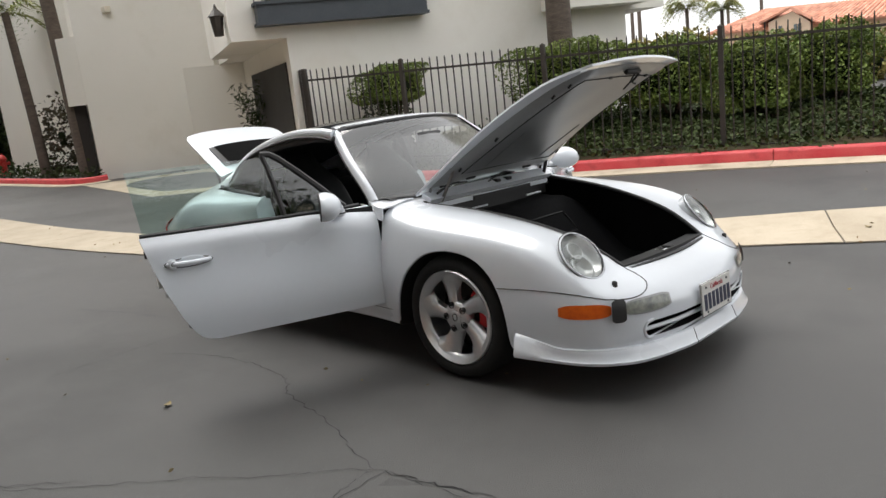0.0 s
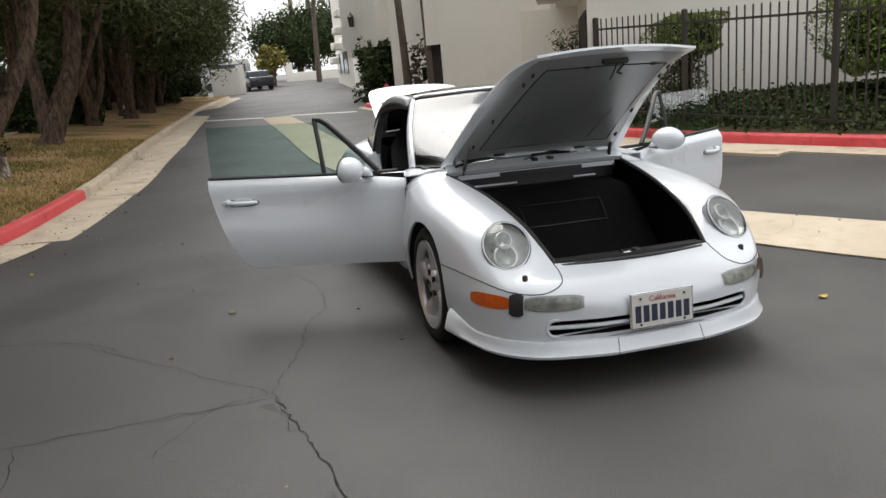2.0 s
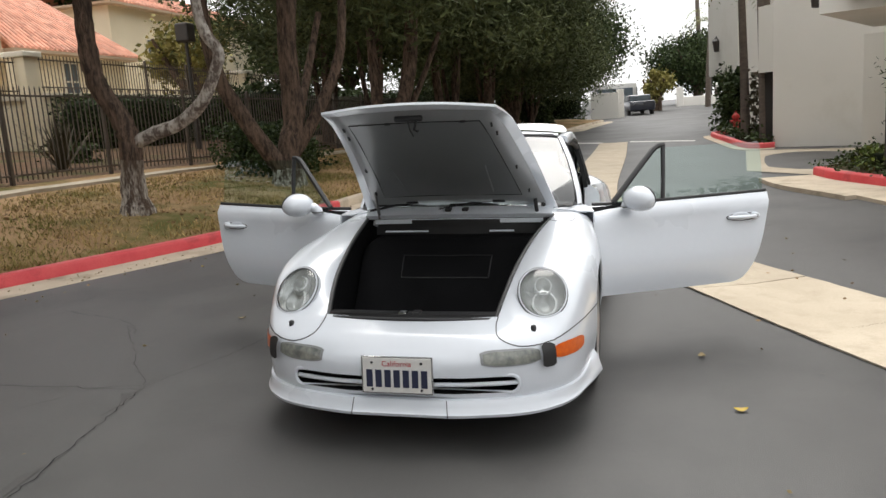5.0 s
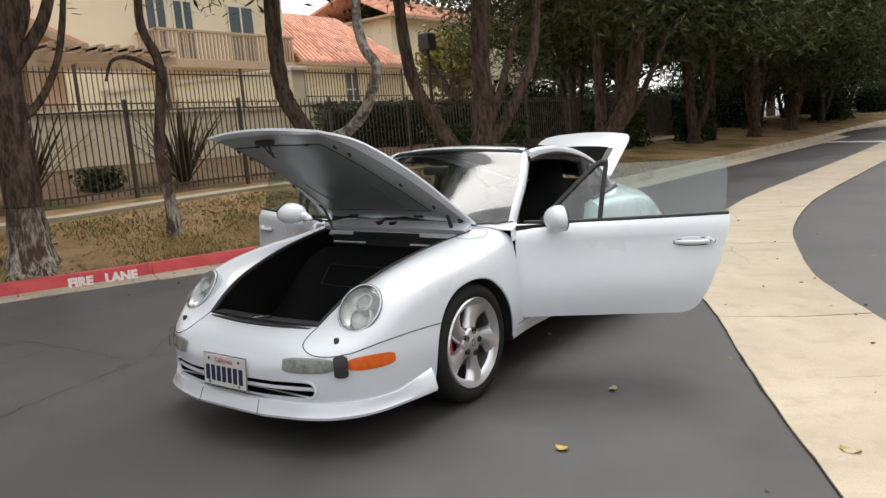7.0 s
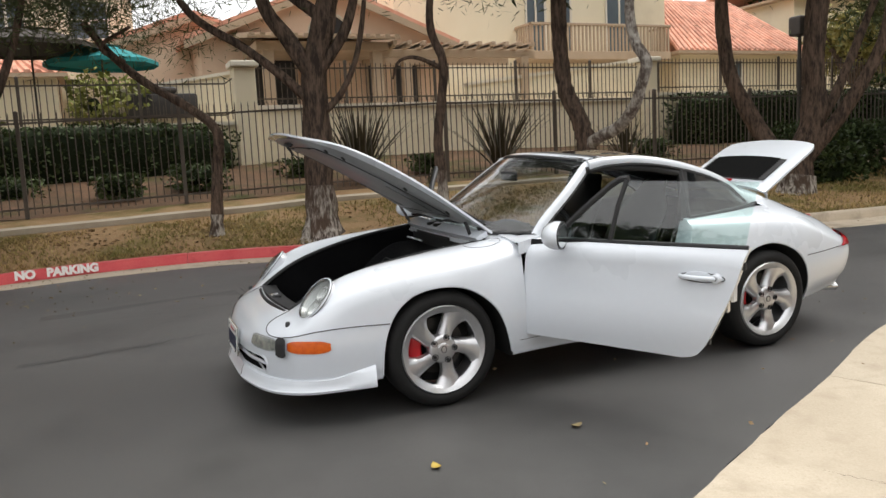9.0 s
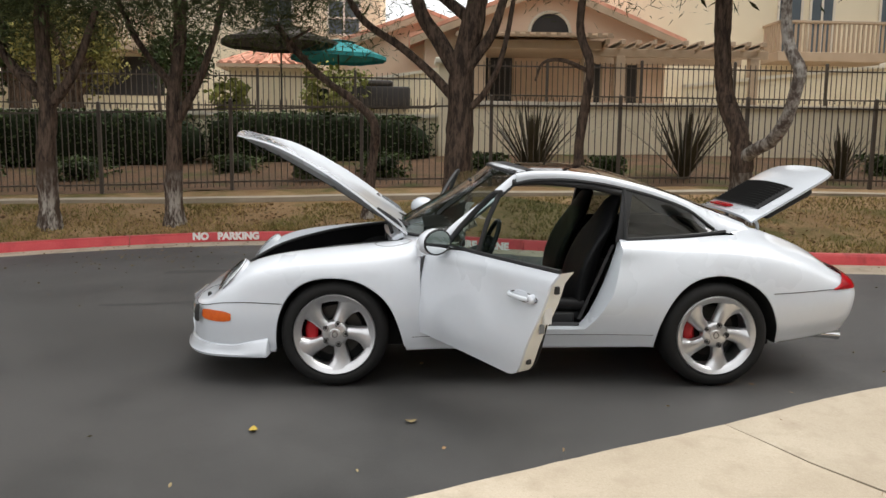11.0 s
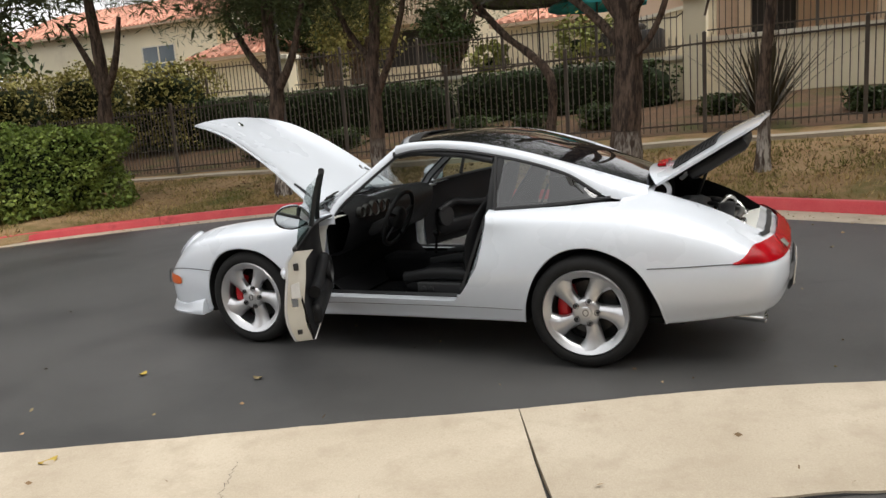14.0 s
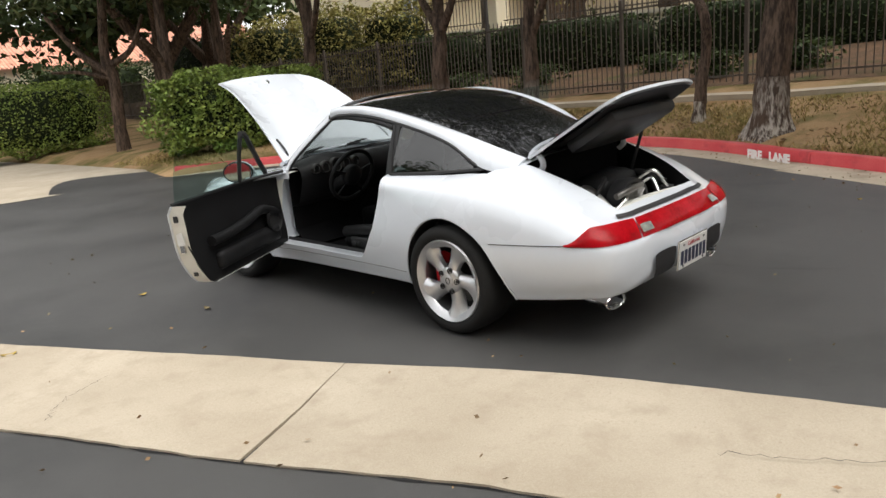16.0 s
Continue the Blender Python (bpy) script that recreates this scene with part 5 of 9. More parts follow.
def house(x, y0, y1, z0, z1, deep, label, eaves=0.5, rise=1.7):
    h = thing("house", label, "house", group="houses behind the garden wall")
    bm = bmesh.new()
    prism(bm, [(x, y0), (x, y1), (x - deep, y1), (x - deep, y0)], z0, z1)
    part("wall", bm, M_BEIGE, h)
    e = eaves
    roof("roof", [(x + e, y0 - e, z1), (x + e, y1 + e, z1), (x - deep / 2, y1 + e - 1.2, z1 + rise), (x - deep / 2, y0 - e + 1.2, z1 + rise)], 0, 0, h)
    roof("roof", [(x - deep / 2, y0 - e + 1.2, z1 + rise), (x - deep / 2, y1 + e - 1.2, z1 + rise), (x - deep - e, y1 + e, z1), (x - deep - e, y0 - e, z1)], 0, 0, h)
    bm = bmesh.new()
    box(bm, (x - deep - e, y0 - e, z1 - 0.12), (x + e, y1 + e, z1 - 0.02))
    part("eave_board", bm, M_TAN, h)
    return h


tagged(new("terrace", raw("terrace", [(-13.7, -24, 2.0), (-13.7, 36, 2.6), (-40, 36, 2.6), (-40, -24, 2.0)], [(0, 1, 2, 3)], M_CONC)), "paved garden terrace behind the wall", "terrace", kind="structure")
h1 = house(-20.5, 6.6, 18.0, 2.2, 8.5, 7, "cream stucco house with a timber balcony", rise=1.4)
for y0, y1 in ((11.7, 12.5), (12.8, 13.6), (15.2, 16.4)):
    window(h1, -20.5, y0, y1, 4.75, 6.9)
h3 = house(-22.0, -19, -1.6, 2.0, 8.2, 7, "pale stucco house behind the terrace trees")
for y0, y1, z0, z1 in ((-3.4, -2.3, 5.35, 6.5), (-5.6, -4.6, 5.35, 6.5), (-13.9, -12.4, 5.2, 6.8), (-17.4, -16.0, 5.0, 6.6)):
    window(h3, -22.0, y0, y1, z0, z1)
# no real opening: a dark box paints the shaded recess below the balcony
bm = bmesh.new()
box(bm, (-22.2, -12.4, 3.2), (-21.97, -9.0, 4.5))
part("porch_opening", bm, M_DARK, h3, "dark panel painted as the shade under the balcony")
h4 = house(-19.5, 17.9, 24, 2.2, 4.75, 6, "yellow stucco house with a low tile roof", rise=2.5)
window(h4, -19.5, 20.2, 21, 3.0, 4.4)
h7 = house(-21, 25.5, 40, 2.2, 7.4, 7, "yellow stucco house with a tile roof behind the trees")
window(h7, -21, 28, 29.5, 4.2, 6.0)
h5 = house(-24, -36, -21.5, 0.5, 6.4, 7, "beige stucco house past the driveway")
window(h5, -24, -26, -24, 3.8, 5.4)
house(-16.6, -16.4, -13.4, 1.9, 3.75, 3, "small tiled garden porch", rise=0.75, eaves=0.3)
house(-19.2, -6.2, -3.8, 2.0, 4.02, 2.2, "small tiled shed roof behind the parasols", rise=0.6, eaves=0.3)


def gable_house(front, y0, y1, z0, eave, slope, deep, label):
    """A house whose gable end looks over the terrace, with tiled slopes and bargeboards."""
    h = thing("house", label, "house", group="houses behind the garden wall")
    mid = (y0 + y1) / 2
    top = eave + slope * (mid - y0)
    bm = bmesh.new()
    rows = []
    for x in (front, front - deep):
        rows.append([bm.verts.new((x, y, z)) for y, z in ((y0, z0), (y0, eave), (mid, top), (y1, eave), (y1, z0))])
    for k in range(5):
        bm.faces.new((rows[0][k], rows[0][(k + 1) % 5], rows[1][(k + 1) % 5], rows[1][k]))
    bm.faces.new(rows[0])
    bm.faces.new(rows[1][::-1])
    bmesh.ops.recalc_face_normals(bm, faces=bm.faces)
    part("wall", bm, M_PEACH, h)
    o = 0.45
    f, b = front + 0.4, front - deep - 0.4
    roof("roof", [(f, y0 - o, eave - slope * o + 0.06), (b, y0 - o, eave - slope * o + 0.06), (b, mid, top + 0.06), (f, mid, top + 0.06)], 0, 0, h)
    roof("roof", [(b, y1 + o, eave - slope * o + 0.06), (f, y1 + o, eave - slope * o + 0.06), (f, mid, top + 0.06), (b, mid, top + 0.06)], 0, 0, h)
    for ya in (y0 - o, y1 + o):
        bm = bmesh.new()
        za = eave - slope * o
        sheet(bm, [[(f + d, ya, za - 0.16), (f + d, mid, top - 0.16)] if d < 0.02 else [(f + d, ya, za + 0.04), (f + d, mid, top + 0.04)] for d in (0.012, 0.022)], 0.05)
        part("bargeboard", bm, M_TAN, h)
    return h, mid, top


gh, gm, gt = gable_house(-17.4, -0.15, 6.9, 2.2, 4.72, 0.40, 7.0, "peach stucco gabled house behind the pergola")
# half-round window over the porch, and the doors onto the terrace
bm = bmesh.new()
arc = [bm.verts.new((-17.37, 3.45 + 0.56 * math.cos(a), 4.84 + 0.56 * math.sin(a))) for a in np.linspace(0, math.pi, 17)]
bm.faces.new(arc)
arch = part("window", bm, M_DARK, gh, "dark half-round window")
bm = bmesh.new()
tube(bm, [(-17.36, 3.45 + 0.60 * math.cos(a), 4.84 + 0.60 * math.sin(a)) for a in np.linspace(0, math.pi, 17)], 0.05, 6)
part("window_frame", bm, M_CAP, arch)
for y0, y1, z1 in ((1.0, 2.4, 4.25), (4.5, 5.0, 4.1), (5.35, 6.1, 4.1)):
    bm = bmesh.new()
    box(bm, (-17.42, y0, 2.4), (-17.36, y1, z1))
    d = part("door", bm, M_DARK, gh, "dark glazed terrace door")
    bm = bmesh.new()
    for y in (y0, (y0 + y1) / 2, y1):
        box(bm, (-17.37, y - 0.03, 2.4), (-17.33, y + 0.03, z1))
    part("door_frame", bm, M_TAN, d)
gable_house(-19.4, -2.6, 2.4, 2.2, 4.70, 0.36, 5.0, "low peach stucco house wing with a tile roof")


def balcony(x, y0, y1, z, deep, parent):
    bm = bmesh.new()
    box(bm, (x, y0, z - 0.3), (x + deep, y1, z), 0.02)
    b = part("balcony", bm, M_TAN, parent, "tan timber balcony")
    for y in np.arange(y0 + 0.05, y1, 0.16):
        bm = bmesh.new()
        box(bm, (x + deep - 0.06, y, z), (x + deep - 0.02, y + 0.07, z + 0.9))
        part("slat", bm, M_TAN, b)
    for xx in np.arange(x + 0.1, x + deep - 0.1, 0.16):
        for y in (y0 + 0.02, y1 - 0.06):
            bm = bmesh.new()
            box(bm, (xx, y, z), (xx + 0.07, y + 0.04, z + 0.9))
            part("slat", bm, M_TAN, b)
    bm = bmesh.new()
    box(bm, (x + deep - 0.1, y0, z + 0.9), (x + deep + 0.03, y1, z + 0.98), 0.01)
    box(bm, (x, y0, z + 0.9), (x + deep, y0 + 0.1, z + 0.98), 0.01)
    box(bm, (x, y1 - 0.1, z + 0.9), (x + deep, y1, z + 0.98), 0.01)
    part("handrail", bm, M_TAN, b)


balcony(-20.5, 11.2, 17.3, 4.72, 1.2, h1)
balcony(-22.0, -12.2, -9.2, 4.9, 1.0, h3)


def make_pergola():
    t = thing("pergola", "tan timber pergola with notched rafter ends", "pergola", (-15.2, 6.9, 2.4))
    for y in (-1.9, 1.75):
        bm = bmesh.new()
        box(bm, (-0.35, y - 0.12, 0), (-0.12, y + 0.12, 1.58), 0.01)
        part("post", bm, M_TAN, t)
    for x in (-0.34, -2.0):
        bm = bmesh.new()
        box(bm, (x, -2.6, 1.56), (x + 0.14, 2.15, 1.78), 0.01)
        part("beam", bm, M_TAN, t)
    for y in np.arange(-2.35, 2.1, 0.42):
        bm = bmesh.new()
        box(bm, (-2.3, y - 0.055, 1.78), (0.05, y + 0.055, 1.92), 0.01)
        box(bm, (-2.3, y - 0.055, 1.84), (0.20, y + 0.055, 1.96), 0.01)
        part("rafter", bm, M_TAN, t)
    t = thing("porch", "tan timber porch roof on square posts", "porch", (-15.3, 2.7, 2.4))
    for y in (-1.45, 1.45):
        bm = bmesh.new()
        box(bm, (-0.30, y - 0.14, 0), (-0.02, y + 0.14, 1.72), 0.01)
        part("post", bm, M_TAN, t)
    bm = bmesh.new()
    box(bm, (-2.05, -1.75, 1.72), (0.05, 1.75, 1.95), 0.01)
    part("beam", bm, M_TAN, t)
    bm = bmesh.new()
    sheet(bm, [[(0.32, -2.0, 1.98), (0.32, 2.0, 1.98)], [(-2.08, -2.0, 2.32), (-2.08, 2.0, 2.32)]], -0.07)
    part("roof_deck", bm, M_TAN, t, "tan boarded roof")
    for y in np.arange(-1.9, 1.95, 0.27):
        bm = bmesh.new()
        sheet(bm, [[(0.40, y - 0.06, 1.99), (0.40, y + 0.06, 1.99)], [(-2.08, y - 0.06, 2.36), (-2.08, y + 0.06, 2.36)]], -0.10)
        part("rafter", bm, M_TAN, t)


make_pergola()


def ramp_wall(y0, z0, y1, z1, label):
    """A low stucco stair wall whose top slopes, with a pale cap."""
    t = thing("stair_wall", label, "wall", (-15.5, (y0 + y1) / 2, 2.2))
    for name, lo, hi, w, m in (("wall", 0.0, 0.0, 0.10, M_BEIGE), ("cap", -0.01, 0.07, 0.15, M_CAP)):
        bm = bmesh.new()
        rows = []
        for y, z in ((y0, z0), (y1, z1)):
            base = 2.1 if name == "wall" else z + lo
            rows.append([bm.verts.new((x, y - (y0 + y1) / 2, q - 2.2)) for x, q in ((-w, base), (w, base), (w, z + hi), (-w, z + hi))])
        for k in range(4):
            bm.faces.new((rows[0][k], rows[0][(k + 1) % 4], rows[1][(k + 1) % 4], rows[1][k]))
        bm.faces.new(rows[0][::-1])
        bm.faces.new(rows[1])
        bmesh.ops.recalc_face_normals(bm, faces=bm.faces)
        part(name, bm, m, t)


ramp_wall(6.8, 3.20, 12.6, 3.85, "beige stair wall climbing to the balcony house")
ramp_wall(-2.6, 3.08, 0.6, 3.60, "beige stair wall beside the peach house")


def parasol(at, wide, high, material, label):
    t = thing("parasol", label, "parasol", at)
    bm = bmesh.new()
    tube(bm, [(0, 0, 0), (0, 0, high)], 0.025, 8)
    part("pole", bm, M_IRON, t)
    bm = bmesh.new()
    rings = []
    for r, z in ((wide, high - 0.42), (wide * 0.5, high - 0.14), (wide * 0.3, high - 0.05)):
        rings.append([bm.verts.new((r * math.cos(a), r * math.sin(a), z - 0.02 * (k % 2))) for k, a in enumerate(np.linspace(0, 2 * math.pi, 17)[:-1])])
    for a, b in zip(rings, rings[1:]):
        for k in range(16):
            bm.faces.new((a[k], a[(k + 1) % 16], b[(k + 1) % 16], b[k]))
    low = [bm.verts.new(v.co - Vector((0, 0, 0.1))) for v in rings[0]]
    for k in range(16):
        bm.faces.new((rings[0][k], low[k], low[(k + 1) % 16], rings[0][(k + 1) % 16]))
    part("canopy", bm, material, t)
    bm = bmesh.new()
    top = bm.verts.new((0, 0, high + 0.06))
    ring = [bm.verts.new((wide * 0.36 * math.cos(a), wide * 0.36 * math.sin(a), high - 0.03)) for a in np.linspace(0, 2 * math.pi, 17)[:-1]]
    for k in range(16):
        bm.faces.new((ring[k], ring[(k + 1) % 16], top))
    part("vent_cap", bm, material, t)
    return t


parasol((-17.0, -2.62, 2.2), 1.35, 2.25, M_TEAL, "open teal canvas parasol on the terrace")
parasol((-16.5, -4.15, 2.2), 1.62, 2.55, M_BROWNCLOTH, "open dark brown parasol on the terrace")
grill = thing("barbecue", "dark covered barbecue on the terrace", "barbecue", (-15.2, -1.4, 2.5))
bm = bmesh.new()
box(bm, (-0.3, -0.8, 0), (0.3, 0.8, 0.55), 0.06)
part("cover", bm, M_DARK, grill, smooth=40)
bm = bmesh.new()
box(bm, (-0.25, -0.35, 0.55), (0.25, 0.35, 0.72), 0.08)
part("hood", bm, M_IRON, grill, smooth=40)


# ---- far up the road ----
def far_wall(at, size, label):
    bm = bmesh.new()
    box(bm, (-size[0] / 2, -size[1] / 2, 0), (size[0] / 2, size[1] / 2, size[2]), 0.03)
    return solid("entrance_wall", bm, M_STUCCO, label, "wall", at, "white walls at the entrance")


far_wall((-0.45, 50, 0.2), (1.9, 0.4, 2.0), "white stucco entrance wall beside the road")
far_wall((0.6, 50.5, 0.2), (0.5, 0.5, 2.2), "white stucco gate pillar")
far_wall((5.7, 68, 0.6), (0.6, 0.6, 1.9), "white stucco gate pillar")
far_wall((9.2, 68, 0.6), (6.4, 0.3, 1.0), "low white garden wall at the end of the road")


def vehicle(name, label, at, turn, size, body, glass_h, material):
    t = thing(name, label, "vehicle", at, turn=(0, 0, turn))
    l, w, h = size
    bm = bmesh.new()
    box(bm, (-w / 2, -l / 2, 0.35), (w / 2, l / 2, body), 0.12)
    box(bm, (-w / 2 + 0.1, -l * 0.32, body - 0.1), (w / 2 - 0.1, l * 0.36, h), 0.14)
    part("body", bm, material, t, smooth=40)
    bm = bmesh.new()
    box(bm, (-w / 2 + 0.085, -l * 0.26, body + 0.02), (w / 2 - 0.085, l * 0.3, body + glass_h), 0.03)
    box(bm, (-w / 2 + 0.2, -l * 0.33, body + 0.02), (w / 2 - 0.2, l * 0.37, body + glass_h), 0.03)
    part("glazing", bm, M_WINDOW, t)
    for x in (-1, 1):
        for y in (-1, 1):
            bm = bmesh.new()
            lathe(bm, [(-0.1, 0.02), (-0.1, 0.33), (0.1, 0.33), (0.1, 0.02)], 20, "X")
            bmesh.ops.translate(bm, verts=bm.verts, vec=(x * (w / 2 - 0.08), y * l * 0.31, 0.33))
            part("wheel", bm, M_DARK, t)


M_NAVY = surf("dark blue paint", (0.012, 0.015, 0.028), (0.018, 0.02, 0.035), 0.3, scale=3, coat=1)
M_VAN = surf("white van paint", (0.72, 0.71, 0.68), (0.66, 0.65, 0.63), 0.4, scale=3, coat=0.5)
vehicle("parked_pickup", "dark blue pickup parked at the entrance", (1.65, 55, 0.45), 12, (4.8, 1.85, 1.5), 1.05, 0.4, M_NAVY)
vehicle("parked_van", "white van parked behind the entrance wall", (0.2, 62, 0.65), 90, (5.2, 2.0, 2.4), 1.3, 0.7, M_VAN)


def lamp_post(at, high):
    t = thing("street_lamp", "slender grey street lamp", "street lamp", at, "street lamps")
    bm = bmesh.new()
    tube(bm, [(0, 0, 0), (0, 0, high)], [0.07, 0.045], 8)
    part("pole", bm, M_IRON, t)
    bm = bmesh.new()
    box(bm, (-0.2, -0.2, high), (0.2, 0.2, high + 0.5), 0.05)
    part("lantern", bm, M_IRON, t)


lamp_post((8.6, 70, 0.7), 8.0)
lamp_post((-10.6, 14.2, 1.0), 2.9)
lamp_post((-12.6, -10.2, 1.0), 3.6)

hyd = thing("fire_hydrant", "red fire hydrant on the planted island", "hydrant", (4.75, 24.0, 0.13))
bm = bmesh.new()
lathe(bm, [(0, 0.16), (0.06, 0.16), (0.07, 0.10), (0.48, 0.10), (0.5, 0.14), (0.55, 0.14), (0.62, 0.10), (0.68, 0.03), (0.72, 0.03)], 16, "Z")
part("barrel", bm, M_HYDRANT, hyd, smooth=40)
for a in (0, 90, 180):
    bm = bmesh.new()
    lathe(bm, [(0.08, 0.05), (0.16, 0.05), (0.17, 0.065), (0.2, 0.065), (0.2, 0.01)], 12, "X")
    bmesh.ops.rotate(bm, cent=(0, 0, 0), matrix=Matrix.Rotation(radians(a + 180), 3, "Z"), verts=bm.verts)
    bmesh.ops.translate(bm, verts=bm.verts, vec=(0, 0, 0.38))
    part("outlet_cap", bm, M_HYDRANT, hyd)

far_house = thing("house", "low pink stucco house with a red tile roof far off", "house")
bm = bmesh.new()
prism(bm, [(40.3, 15.4), (41.2, 6.2), (47, 6.8), (46, 16)], -0.6, 2.62)
part("wall", bm, M_PEACH, far_house)
roof("roof", [(39.8, 16.2, 2.62), (40.9, 5.6, 2.36), (43.6, 6.0, 3.28), (42.6, 14.0, 3.62)], 0, 0, far_house)
# gabled front
bm = bmesh.new()
gable = [Vector(p) for p in ((38.2, 12.1, -0.6), (38.2, 10.05, -0.6), (38.2, 10.05, 2.52), (38.2, 10.9, 3.16), (38.2, 12.1, 2.74))]
near, deep = [bm.verts.new(p) for p in gable], [bm.verts.new(p + Vector((3.4, 1.2, 0))) for p in gable]
bm.faces.new(near)
bm.faces.new(deep[::-1])
for k in range(5):
    bm.faces.new((near[k], deep[k], deep[(k + 1) % 5], near[(k + 1) % 5]))
bmesh.ops.recalc_face_normals(bm, faces=bm.faces)
part("gable_wall", bm, M_PEACH, far_house)
roof("roof", [(38.0, 12.5, 2.72), (41.6, 13.7, 2.8), (41.6, 12.2, 3.42), (38.0, 10.9, 3.28)], 0, 0, far_house)
roof("roof", [(41.6, 10.9, 2.56), (38.0, 9.75, 2.46), (38.0, 10.9, 3.28), (41.6, 12.2, 3.42)], 0, 0, far_house)
for y in (10.55, 10.75, 11.5):
    bm = bmesh.new()
    box(bm, (38.12, y - 0.07, 2.0), (38.22, y + 0.07, 2.5))
    part("window", bm, M_WINDOW, far_house)
palm((30, 12.5, -0.4), 4.0, (0.1, 0.1), 0.09, 21, 44, 1.15, "feathery palm before the far house")
palm((30, 10.9, -0.4), 3.7, (0.1, 0.1), 0.09, 22, 44, 1.0, "feathery palm before the far house")
for i, (lo, hi) in enumerate([((22, 8.2, -0.4), (24, 10.6, 2.25)), ((23, 5.2, -0.4), (25, 8.0, 1.75)), ((22.5, 2.6, -0.4), (24.5, 5.0, 1.7)), ((17.5, 6.2, -0.2), (19, 8.6, 1.95))]):
    bush("garden_shrub", "bright yellow-green shrub past the hedge", "shrub", lo, hi, 3600, 0.17, M_YELLOWLEAF, 140 + i, 0.6, "shrubs past the hedge", 0.5)

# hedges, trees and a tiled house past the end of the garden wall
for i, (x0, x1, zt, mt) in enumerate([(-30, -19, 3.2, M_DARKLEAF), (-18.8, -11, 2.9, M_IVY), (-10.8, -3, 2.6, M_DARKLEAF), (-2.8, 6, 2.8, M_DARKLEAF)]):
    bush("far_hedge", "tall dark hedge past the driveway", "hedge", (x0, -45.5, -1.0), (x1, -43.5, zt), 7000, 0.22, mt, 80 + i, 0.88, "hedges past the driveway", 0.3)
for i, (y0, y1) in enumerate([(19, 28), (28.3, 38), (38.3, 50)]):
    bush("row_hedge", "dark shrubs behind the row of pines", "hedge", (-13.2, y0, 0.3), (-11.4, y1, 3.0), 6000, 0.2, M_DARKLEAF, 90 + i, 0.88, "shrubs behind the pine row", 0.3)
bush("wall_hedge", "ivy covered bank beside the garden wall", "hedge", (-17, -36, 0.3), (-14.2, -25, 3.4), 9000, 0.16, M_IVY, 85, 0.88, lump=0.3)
low_house = thing("house", "low beige house with an orange tile roof past the hedges", "house")
bm = bmesh.new()
prism(bm, [(-34, -64), (-12, -64), (-12, -54), (-34, -54)], -1, 3.4)
part("wall", bm, M_BEIGE, low_house)
roof("roof", [(-12, -53.2, 3.2), (-34.6, -53.2, 3.2), (-34.6, -59, 6.2), (-12, -59, 6.2)], 0, 0, low_house)

# thicket of climbing plants in the entry recess and beside the palms


def bamboo(at, high, seed):
    rng = np.random.default_rng(seed)
    t = thing("entry_bamboo", "thin dark bamboo in the shaded entry recess", "bamboo", at)
    tips = []
    for k in range(7):
        a = 2 * math.pi * k / 7
        lean = rng.uniform(0.15, 0.45)
        pts = [(0.10 * math.cos(a), 0.10 * math.sin(a), -0.02), (0.2 * lean * math.cos(a), 0.2 * lean * math.sin(a), high * 0.5), (lean * math.cos(a), lean * math.sin(a), high * rng.uniform(0.8, 1.0))]
        line = spline(pts, 6)
        bm = bmesh.new()
        tube(bm, line, [float(r) for r in np.linspace(0.014, 0.005, len(line))], 6)
        part("cane", bm, M_FLAX, t, smooth=60)
        for p in line[4:]:
            tips += [Vector(p) + Vector(rng.normal(0, 0.10, 3)) for _ in range(12)]
    ob = new("foliage", raw("foliage", *leaves([tuple(p) for p in tips], 0.13, rng, 0.1, 0.22), M_DARKLEAF))
    ob.parent = t


bamboo((6.05, 11.0, 0.02), 2.0, 71)
bush("island_shrub", "wispy grey-green shrub beside the palms", "shrub", (4.5, 18.3, 0.1), (5.3, 19.6, 2.2), 1200, 0.12, M_FLAX, 72, 0.2, lump=0.6)
bush("dark_shrub", "dark palm-like shrub beside the carport", "shrub", (4.7, 26.0, 0), (6.0, 29.0, 2.3), 4200, 0.2, M_DARKLEAF, 73, 0.5, lump=0.9)
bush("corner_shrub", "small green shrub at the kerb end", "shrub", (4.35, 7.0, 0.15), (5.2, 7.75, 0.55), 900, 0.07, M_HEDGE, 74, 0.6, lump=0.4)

sign = thing("lawn_sign", "small white sign on a stake in the lawn", "sign", (-4.85, 28.0, bank_z(-4.85, 28.0)))
bm = bmesh.new()
box(bm, (-0.02, -0.02, -0.05), (0.02, 0.02, 0.40), 0.004)
part("stake", bm, M_DARK, sign)
bm = bmesh.new()
box(bm, (-0.17, -0.025, 0.34), (0.17, 0.0, 0.50), 0.01)
part("board", bm, M_WHITELINE, sign)

# words on the kerb
kerb_words("FIRE LANE", (-5.60, 0.06), (-5.26, 0.66), 0.145)
kerb_words("NO PARKING", (-6.32, -3.9), (-6.46, -3.05), 0.145)


# ---- sports car ----
from mathutils.bvhtree import BVHTree

